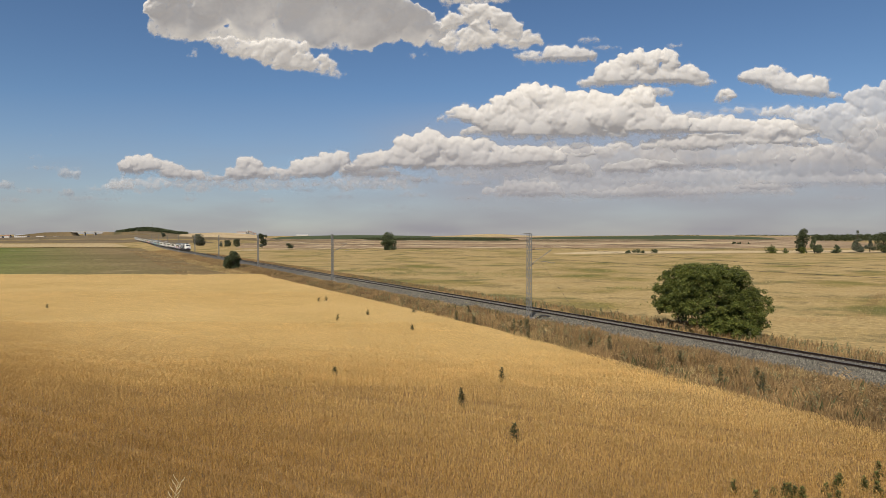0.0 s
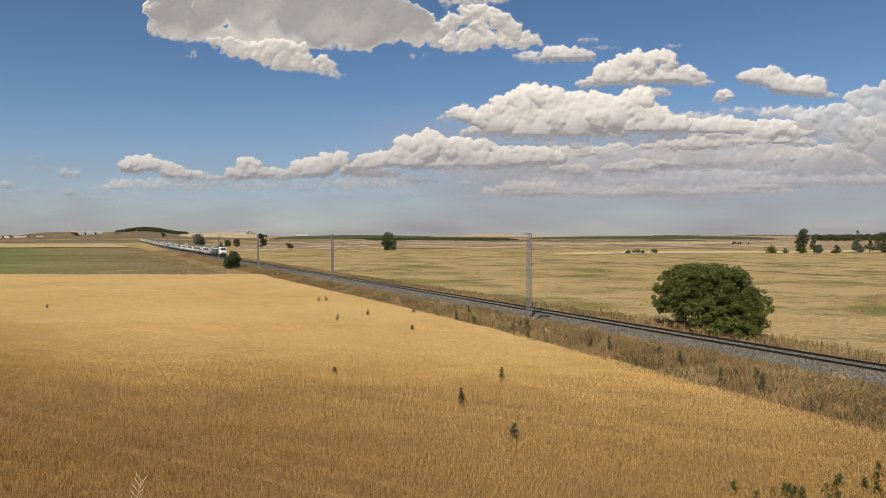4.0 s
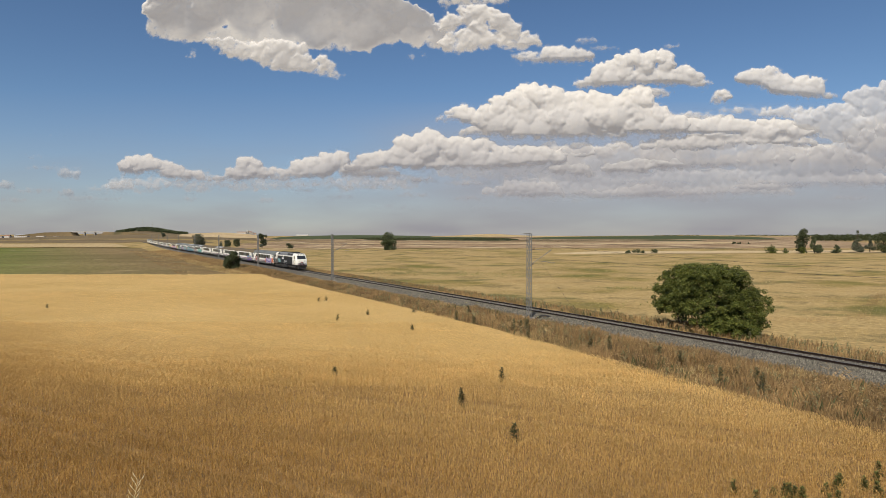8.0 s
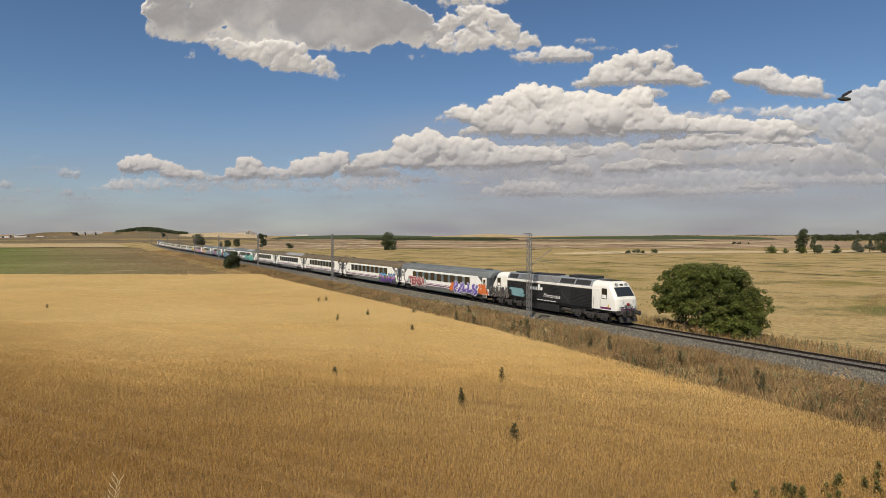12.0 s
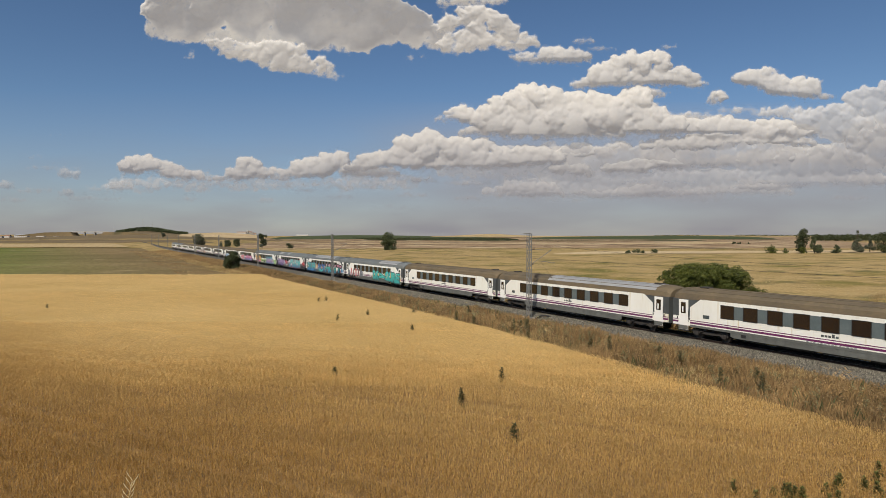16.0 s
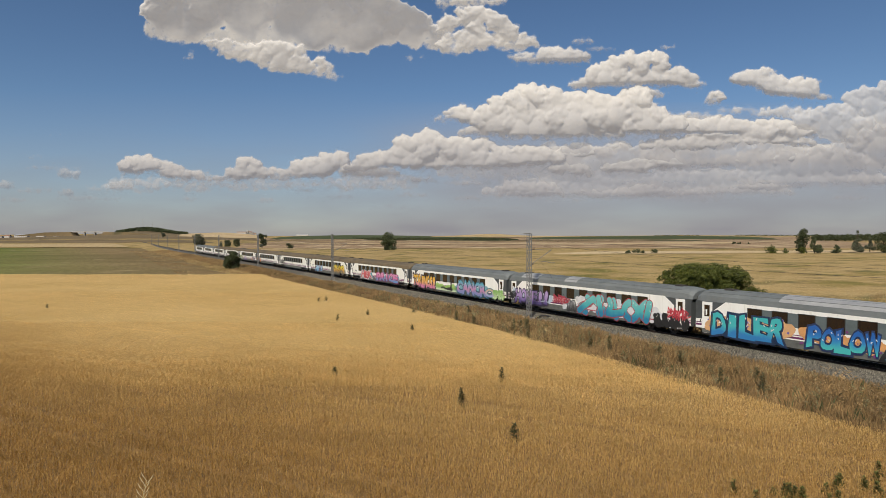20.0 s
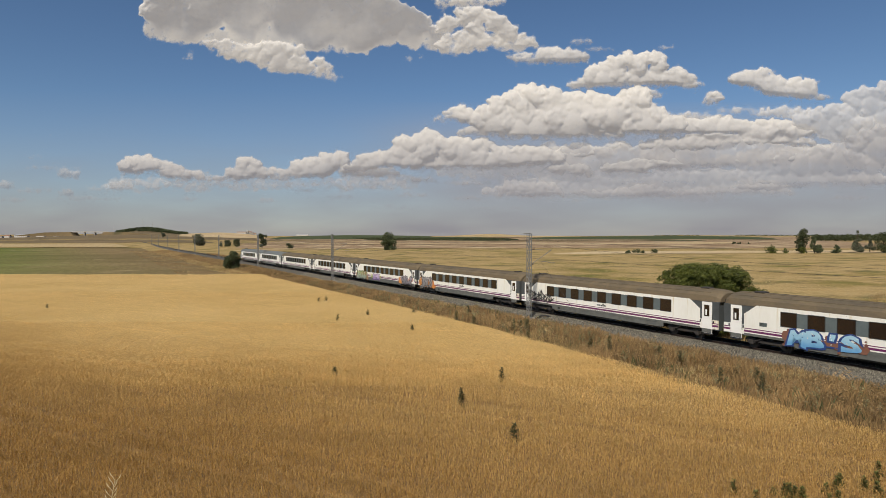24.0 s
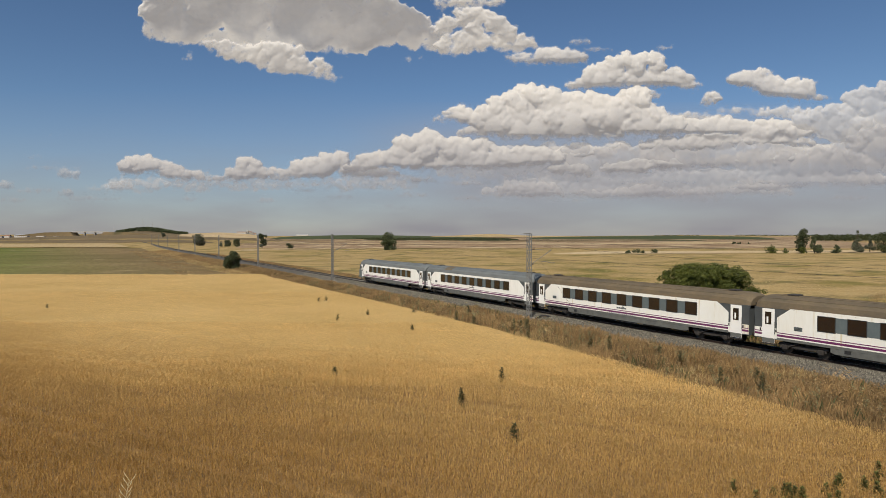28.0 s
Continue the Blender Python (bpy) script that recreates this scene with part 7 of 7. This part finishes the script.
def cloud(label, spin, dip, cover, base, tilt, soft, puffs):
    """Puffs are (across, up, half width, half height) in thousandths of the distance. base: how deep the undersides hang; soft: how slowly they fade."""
    seed = len(CLOUDS) * 13 + 3
    rng = random.Random(seed)
    P = np.array(puffs, float)
    m = 12.0 + 14.0 * (tilt > 0.3)
    x0, x1 = (P[:, 0] - P[:, 2]).min() - m, (P[:, 0] + P[:, 2]).max() + m
    z0, z1 = (P[:, 1] - P[:, 3]).min() - m - soft, (P[:, 1] + P[:, 3]).max() + m
    step = 1.3
    gx, gz = np.arange(x0, x1, step), np.arange(z0, z1, step)
    X, Z = np.meshgrid(gx, gz)
    # the air shears and curls the balls a little
    wx = 3.2 * fbm(X / 19, Z / 15, 3, seed) + 1.3 * fbm(X / 5, Z / 5, 2, seed + 5)
    wz = 2.6 * fbm(X / 17, Z / 14, 3, seed + 9) + 1.3 * fbm(X / 5, Z / 5, 2, seed + 7)
    if tilt > 0.3:
        wx = wx + 9 * fbm(X / 27, Z / 21, 4, seed + 3)
        wz = wz + 9 * fbm(X / 25, Z / 19, 4, seed + 4)
    H, Fl = np.zeros_like(X), np.full_like(X, 1e4)
    for cx, cz, h, r, floor in billows(rng, puffs, base):
        i0, i1 = np.searchsorted(gx, (cx - r - 5 - 9 * (tilt > 0.3), cx + r + 5 + 9 * (tilt > 0.3)))
        j0, j1 = np.searchsorted(gz, (cz - r - 5 - 9 * (tilt > 0.3), cz + r + 5 + 9 * (tilt > 0.3)))
        w = (slice(j0, j1), slice(i0, i1))
        q = r * r - (X[w] + wx[w] - cx) ** 2 - (Z[w] + wz[w] - cz) ** 2
        t = np.where(q > 0, h * np.clip(q / (r * r) * 6, 0, 1) + np.sqrt(np.maximum(q, 0)), 0)
        Fl[w] = np.where(q > 0, np.minimum(Fl[w], floor), Fl[w])
        H[w] = np.maximum(H[w], t)
    Fl = np.where(Fl > 9e3, Z, Fl)
    # vapour has no creases
    for _ in range(3):
        H = (2 * H + np.roll(H, 1, 0) + np.roll(H, -1, 0) + np.roll(H, 1, 1) + np.roll(H, -1, 1)) / 6
    # smooth the floors so that undersides run on from heap to heap
    for _ in range(6):
        Fl = (Fl + np.roll(Fl, 2, 1) + np.roll(Fl, -2, 1)) / 3
    above = Z - Fl + 3.0 * fbm(X / 14, Z / 9, 4, seed + 31)
    depth = np.clip(np.minimum(H / 6.5 - 0.1, above / soft * 0.8 + 0.3), -0.6, 1.3)
    if tilt > 0.3:
        depth = np.clip(H / 11.0 - 0.08, -0.6, 1.3)
    # undersides, where the light comes through least
    crest = np.where(H > 0.5, Z, -1e4).max(0)
    crest = np.array([crest[max(0, q - 9):q + 10].max() for q in range(len(crest))])
    rel = (Z - Fl) / np.maximum(12.0, crest[None, :] - Fl)
    core = np.clip(1.22 - 1.5 * rel, 0, 1) if tilt < 0.3 else np.clip(H / 26.0 - 0.1, 0, 1)
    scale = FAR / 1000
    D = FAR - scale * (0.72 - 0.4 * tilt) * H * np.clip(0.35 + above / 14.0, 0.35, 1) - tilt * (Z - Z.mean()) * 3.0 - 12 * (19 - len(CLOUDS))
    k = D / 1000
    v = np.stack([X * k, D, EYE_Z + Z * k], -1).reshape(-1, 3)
    ny, nx = X.shape
    i, j = np.meshgrid(np.arange(ny - 1), np.arange(nx - 1), indexing="ij")
    f = np.stack([i * nx + j, i * nx + j + 1, (i + 1) * nx + j + 1, (i + 1) * nx + j], -1).reshape(-1, 4)
    dv = depth.ravel()
    f = f[(dv[f] > -0.45).any(1) & (H.ravel()[f] > 0).any(1)]
    used = np.unique(f)
    ren = np.zeros(len(v), int)
    ren[used] = np.arange(len(used))
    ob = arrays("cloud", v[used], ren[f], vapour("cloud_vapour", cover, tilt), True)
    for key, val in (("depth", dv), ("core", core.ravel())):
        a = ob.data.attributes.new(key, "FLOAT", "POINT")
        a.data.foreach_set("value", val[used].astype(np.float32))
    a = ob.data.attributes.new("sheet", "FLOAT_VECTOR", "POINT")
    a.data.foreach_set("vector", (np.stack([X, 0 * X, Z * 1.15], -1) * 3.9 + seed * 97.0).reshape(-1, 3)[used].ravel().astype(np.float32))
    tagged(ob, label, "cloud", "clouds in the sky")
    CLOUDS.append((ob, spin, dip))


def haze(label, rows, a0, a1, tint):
    """A thin glowing sheet painted as a grey bank of far haze: rows give (height, cover) in thousandths of the
    distance.
    """
    m, t, p = nodes_of("haze_glow")
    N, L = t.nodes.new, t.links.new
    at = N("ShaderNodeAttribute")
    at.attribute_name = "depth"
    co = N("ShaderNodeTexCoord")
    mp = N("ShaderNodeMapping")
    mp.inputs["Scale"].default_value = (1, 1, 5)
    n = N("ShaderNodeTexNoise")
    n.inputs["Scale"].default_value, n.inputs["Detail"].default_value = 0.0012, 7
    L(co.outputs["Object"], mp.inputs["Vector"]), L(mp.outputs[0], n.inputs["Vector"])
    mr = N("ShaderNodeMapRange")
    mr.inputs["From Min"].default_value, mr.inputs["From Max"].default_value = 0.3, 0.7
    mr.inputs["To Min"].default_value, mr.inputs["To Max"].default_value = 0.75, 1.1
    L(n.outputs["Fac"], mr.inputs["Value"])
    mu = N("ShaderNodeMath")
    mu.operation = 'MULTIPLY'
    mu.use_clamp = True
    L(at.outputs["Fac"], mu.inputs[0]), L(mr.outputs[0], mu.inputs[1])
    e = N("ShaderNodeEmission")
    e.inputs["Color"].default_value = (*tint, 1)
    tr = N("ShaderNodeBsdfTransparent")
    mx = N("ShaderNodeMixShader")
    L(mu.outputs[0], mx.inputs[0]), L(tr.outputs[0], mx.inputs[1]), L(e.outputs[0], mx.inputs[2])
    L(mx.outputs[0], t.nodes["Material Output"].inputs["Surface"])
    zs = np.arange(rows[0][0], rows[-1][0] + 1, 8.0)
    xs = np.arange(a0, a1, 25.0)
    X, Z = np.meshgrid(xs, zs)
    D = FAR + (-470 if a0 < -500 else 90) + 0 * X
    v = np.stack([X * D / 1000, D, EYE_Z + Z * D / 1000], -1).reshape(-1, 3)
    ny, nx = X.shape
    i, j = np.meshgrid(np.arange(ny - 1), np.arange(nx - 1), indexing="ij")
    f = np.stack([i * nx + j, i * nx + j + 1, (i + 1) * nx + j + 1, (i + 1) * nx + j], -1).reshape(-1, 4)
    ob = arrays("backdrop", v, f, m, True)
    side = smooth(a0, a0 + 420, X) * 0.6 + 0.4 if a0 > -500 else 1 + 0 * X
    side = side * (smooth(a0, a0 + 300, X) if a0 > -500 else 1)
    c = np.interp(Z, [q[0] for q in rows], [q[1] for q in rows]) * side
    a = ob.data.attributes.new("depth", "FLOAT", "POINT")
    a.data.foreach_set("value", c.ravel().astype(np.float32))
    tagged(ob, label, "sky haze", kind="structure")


# haze is painted by two flat sheets with their own grey glow
haze("glowing sheet painted as grey far haze above the skyline", ((-4, 0.90), (12, 0.85), (45, 0.66), (90, 0.44), (165, 0.14), (230, 0.0)), -760, 760, (0.288, 0.288, 0.332))
haze("glowing sheet painted as a pale grey veil of far cloud", ((-14, 0.0), (20, 0.35), (60, 0.78), (120, 0.82), (160, 0.6), (195, 0.15), (215, 0.0)), -250, 760, (0.375, 0.385, 0.425))


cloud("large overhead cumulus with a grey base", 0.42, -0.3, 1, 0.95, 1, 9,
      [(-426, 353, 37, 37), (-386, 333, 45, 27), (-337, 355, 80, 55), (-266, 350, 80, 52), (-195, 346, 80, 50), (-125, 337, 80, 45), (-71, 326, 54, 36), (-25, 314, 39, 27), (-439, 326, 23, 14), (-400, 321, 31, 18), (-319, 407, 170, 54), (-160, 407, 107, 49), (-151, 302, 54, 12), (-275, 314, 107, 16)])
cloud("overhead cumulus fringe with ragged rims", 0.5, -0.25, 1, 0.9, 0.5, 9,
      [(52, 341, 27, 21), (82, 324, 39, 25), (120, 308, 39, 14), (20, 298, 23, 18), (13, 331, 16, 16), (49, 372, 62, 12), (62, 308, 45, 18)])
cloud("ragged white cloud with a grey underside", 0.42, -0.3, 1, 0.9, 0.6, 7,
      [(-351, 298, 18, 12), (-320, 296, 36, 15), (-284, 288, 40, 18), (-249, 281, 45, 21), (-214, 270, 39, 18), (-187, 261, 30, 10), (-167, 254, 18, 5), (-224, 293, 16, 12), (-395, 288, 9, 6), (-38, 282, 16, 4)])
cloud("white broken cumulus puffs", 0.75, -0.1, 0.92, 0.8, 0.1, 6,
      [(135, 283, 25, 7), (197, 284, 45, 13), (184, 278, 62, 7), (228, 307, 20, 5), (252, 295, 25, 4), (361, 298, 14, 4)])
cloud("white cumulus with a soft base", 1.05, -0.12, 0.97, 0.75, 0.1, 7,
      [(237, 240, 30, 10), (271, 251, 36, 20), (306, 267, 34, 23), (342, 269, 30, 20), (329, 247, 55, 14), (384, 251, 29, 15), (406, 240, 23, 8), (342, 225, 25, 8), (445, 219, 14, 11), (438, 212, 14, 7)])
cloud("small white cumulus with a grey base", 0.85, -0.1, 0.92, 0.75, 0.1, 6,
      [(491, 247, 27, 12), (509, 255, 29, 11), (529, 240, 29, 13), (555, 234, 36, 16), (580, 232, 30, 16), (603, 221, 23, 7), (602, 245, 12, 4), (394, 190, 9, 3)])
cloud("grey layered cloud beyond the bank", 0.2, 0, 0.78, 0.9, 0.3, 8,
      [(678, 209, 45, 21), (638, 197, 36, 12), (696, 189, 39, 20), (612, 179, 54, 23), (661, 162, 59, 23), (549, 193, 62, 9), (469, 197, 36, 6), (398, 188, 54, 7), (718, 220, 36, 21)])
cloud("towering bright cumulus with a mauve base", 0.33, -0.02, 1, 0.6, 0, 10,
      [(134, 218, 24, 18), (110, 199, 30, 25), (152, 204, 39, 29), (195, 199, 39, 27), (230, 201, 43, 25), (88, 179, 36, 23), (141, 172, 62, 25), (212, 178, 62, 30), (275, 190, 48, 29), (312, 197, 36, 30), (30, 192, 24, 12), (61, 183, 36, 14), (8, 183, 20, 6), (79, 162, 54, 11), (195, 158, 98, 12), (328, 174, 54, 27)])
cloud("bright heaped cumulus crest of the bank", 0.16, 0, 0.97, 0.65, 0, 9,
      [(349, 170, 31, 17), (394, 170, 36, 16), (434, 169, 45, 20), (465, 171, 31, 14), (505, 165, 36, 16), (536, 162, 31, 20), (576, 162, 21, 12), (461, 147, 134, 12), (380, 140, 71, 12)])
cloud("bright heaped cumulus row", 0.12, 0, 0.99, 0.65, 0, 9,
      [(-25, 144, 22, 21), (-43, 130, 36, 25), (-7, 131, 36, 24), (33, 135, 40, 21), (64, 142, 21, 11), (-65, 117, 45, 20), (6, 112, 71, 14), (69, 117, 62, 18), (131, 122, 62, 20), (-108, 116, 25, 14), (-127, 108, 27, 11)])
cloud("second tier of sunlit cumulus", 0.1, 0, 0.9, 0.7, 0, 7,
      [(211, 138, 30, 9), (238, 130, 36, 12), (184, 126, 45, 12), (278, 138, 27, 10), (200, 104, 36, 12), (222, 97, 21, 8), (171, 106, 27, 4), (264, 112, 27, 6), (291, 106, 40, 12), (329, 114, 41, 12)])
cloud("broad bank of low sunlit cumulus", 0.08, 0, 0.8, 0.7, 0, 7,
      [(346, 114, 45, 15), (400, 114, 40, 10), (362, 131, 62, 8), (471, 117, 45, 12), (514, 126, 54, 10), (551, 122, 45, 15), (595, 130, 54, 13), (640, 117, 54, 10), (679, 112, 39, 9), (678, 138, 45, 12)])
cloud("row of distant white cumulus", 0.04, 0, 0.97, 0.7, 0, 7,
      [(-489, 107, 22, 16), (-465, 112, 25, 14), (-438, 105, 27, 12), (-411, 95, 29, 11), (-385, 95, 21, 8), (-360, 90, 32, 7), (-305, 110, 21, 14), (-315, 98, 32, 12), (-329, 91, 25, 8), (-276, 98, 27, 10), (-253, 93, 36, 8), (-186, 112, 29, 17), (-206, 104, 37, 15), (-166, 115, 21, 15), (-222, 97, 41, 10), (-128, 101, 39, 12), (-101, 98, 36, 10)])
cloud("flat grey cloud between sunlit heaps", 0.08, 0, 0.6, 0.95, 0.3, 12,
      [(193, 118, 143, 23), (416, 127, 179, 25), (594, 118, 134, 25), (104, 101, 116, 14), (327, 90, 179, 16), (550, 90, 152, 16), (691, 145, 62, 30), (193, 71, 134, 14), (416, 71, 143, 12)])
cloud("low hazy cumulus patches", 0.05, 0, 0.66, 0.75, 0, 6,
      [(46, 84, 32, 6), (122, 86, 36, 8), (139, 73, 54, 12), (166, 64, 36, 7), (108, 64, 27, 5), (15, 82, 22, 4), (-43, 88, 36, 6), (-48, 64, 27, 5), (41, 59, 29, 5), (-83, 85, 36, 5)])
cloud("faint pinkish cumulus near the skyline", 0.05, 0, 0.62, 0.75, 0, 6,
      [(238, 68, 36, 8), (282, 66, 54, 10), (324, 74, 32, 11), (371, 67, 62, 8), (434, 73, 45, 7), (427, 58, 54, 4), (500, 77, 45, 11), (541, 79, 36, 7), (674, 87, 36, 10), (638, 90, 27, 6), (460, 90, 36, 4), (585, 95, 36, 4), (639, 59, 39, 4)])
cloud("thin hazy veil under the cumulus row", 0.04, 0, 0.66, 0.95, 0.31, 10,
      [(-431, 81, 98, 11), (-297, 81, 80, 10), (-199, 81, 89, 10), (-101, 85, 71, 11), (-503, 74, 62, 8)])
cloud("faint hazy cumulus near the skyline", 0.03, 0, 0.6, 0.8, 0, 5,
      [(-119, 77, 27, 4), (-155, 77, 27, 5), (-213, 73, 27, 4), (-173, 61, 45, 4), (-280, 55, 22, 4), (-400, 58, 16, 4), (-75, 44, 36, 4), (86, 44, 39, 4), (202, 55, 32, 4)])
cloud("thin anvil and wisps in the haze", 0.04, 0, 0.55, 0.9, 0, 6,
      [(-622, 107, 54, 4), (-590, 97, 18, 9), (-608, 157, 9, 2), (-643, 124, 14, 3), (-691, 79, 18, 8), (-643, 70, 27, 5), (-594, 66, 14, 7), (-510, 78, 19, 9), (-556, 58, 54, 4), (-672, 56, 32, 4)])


# ---- sleepers, one by one where the camera sees them best ----
def sleepers():
    bm = bmesh.new()
    prism(bm, [(-0.15, -0.24), (0.15, -0.24), (0.12, -0.155), (-0.12, -0.155)], -1.3, 1.3)
    me = mesh_of(bm, "sleeper")
    me.materials.append(M_sleeper)
    bed = bpy.data.objects["ballast_bed"]
    for i in range(300):
        o = new("sleeper", me)
        o.parent = bed
        o.matrix_basis = track_pose(12 + i * 0.6, 0, -0.02)


sleepers()


# ---- what moves ----
def motions():
    times = [0, 3, 6, 9, 12, 14, 16, 17, 18, 20, 22, 24, 26, 28]
    for i, v in enumerate(TRAIN):
        back = COACH * (i - 4.5) if i else COACH * -4 - 11.15 + 0.25
        walk(v, [(t, track_pose(run(t) + back)) for t in times])
    for ob, spin, dip in CLOUDS:
        walk(ob, [(0, pose(0, 0, 0, 0, 0, 0)), (28, pose(0, 0, 0, dip, 0, spin))])
    # stalks sway about their feet
    sway = ((0, 2.6), (1, 0.6), (1.5, 0), (2, 0.2), (2.5, -0.2), (2.8, 1.5), (3.0, 2.2), (3.2, 0.6), (3.5, -0.8), (4.4, 0.6), (5.5, 0.2), (6, 0), (7, -1.2), (8, -0.2), (9, 0.6), (10, 0.2), (11, -1.4), (12, -1.6), (12.5, -1.2),
            (14.5, -0.6), (15, 0.2), (16, -0.6), (17, -1), (18, 0), (19, 0.2), (20, 0.4), (21, 0.6), (21.5, -0.2), (23.5, -1.2), (24, -1.8), (25, -0.8), (26, -1.8), (27, -1), (28, -0.8))
    feet = [Vector((x, y, float(land(x, y)) - 0.02)) for x, y in ((-0.585, 1.1), (-0.95, 0.75), (0.80, 0.75))]
    walk(OATS[0], [(t, Matrix.Translation(feet[0]) @ pose(0, 0, 0, 0, a, 0)) for t, a in sway])
    lean = ((0, 34), (0.7, 33), (1.0, 15), (1.3, 30), (1.8, 20), (2.0, 18.5), (2.5, 24), (3.0, 25), (3.5, 26), (4.2, 33), (8, 34), (12.2, 33), (12.5, 24.5), (13, 33), (18.6, 33), (19.0, 26), (19.4, 33), (28, 34))
    walk(OATS[1], [(t, Matrix.Translation(feet[1]) @ pose(0, 0, 0, 0, a, 0)) for t, a in lean])
    nod = ((0, -36), (2.4, -36), (2.8, -22), (3.0, -15), (3.3, -24), (4, -36), (12, -34), (20, -36), (28, -35))
    walk(OATS[2], [(t, Matrix.Translation(feet[2]) @ pose(0, 0, 0, 0, a, 0)) for t, a in nod])
    # the insect darts through
    fly = ((0, 2.6, 0.9, 9.4), (11.9, 1.6, 0.8, 8.9), (11.966, 0.74, 0.85, 8.62), (12.0, 0.505, 0.80, 8.492), (12.034, 0.50, 0.60, 8.75), (12.1, 0.3, 0.1, 9.6), (28, 0.0, -3.0, 10.5))
    walk(INSECT, [(t, Matrix.Translation((x, y, z)) @ pose(0, 0, 0, 0, 0, 10)) for t, x, y, z in fly])


motions()
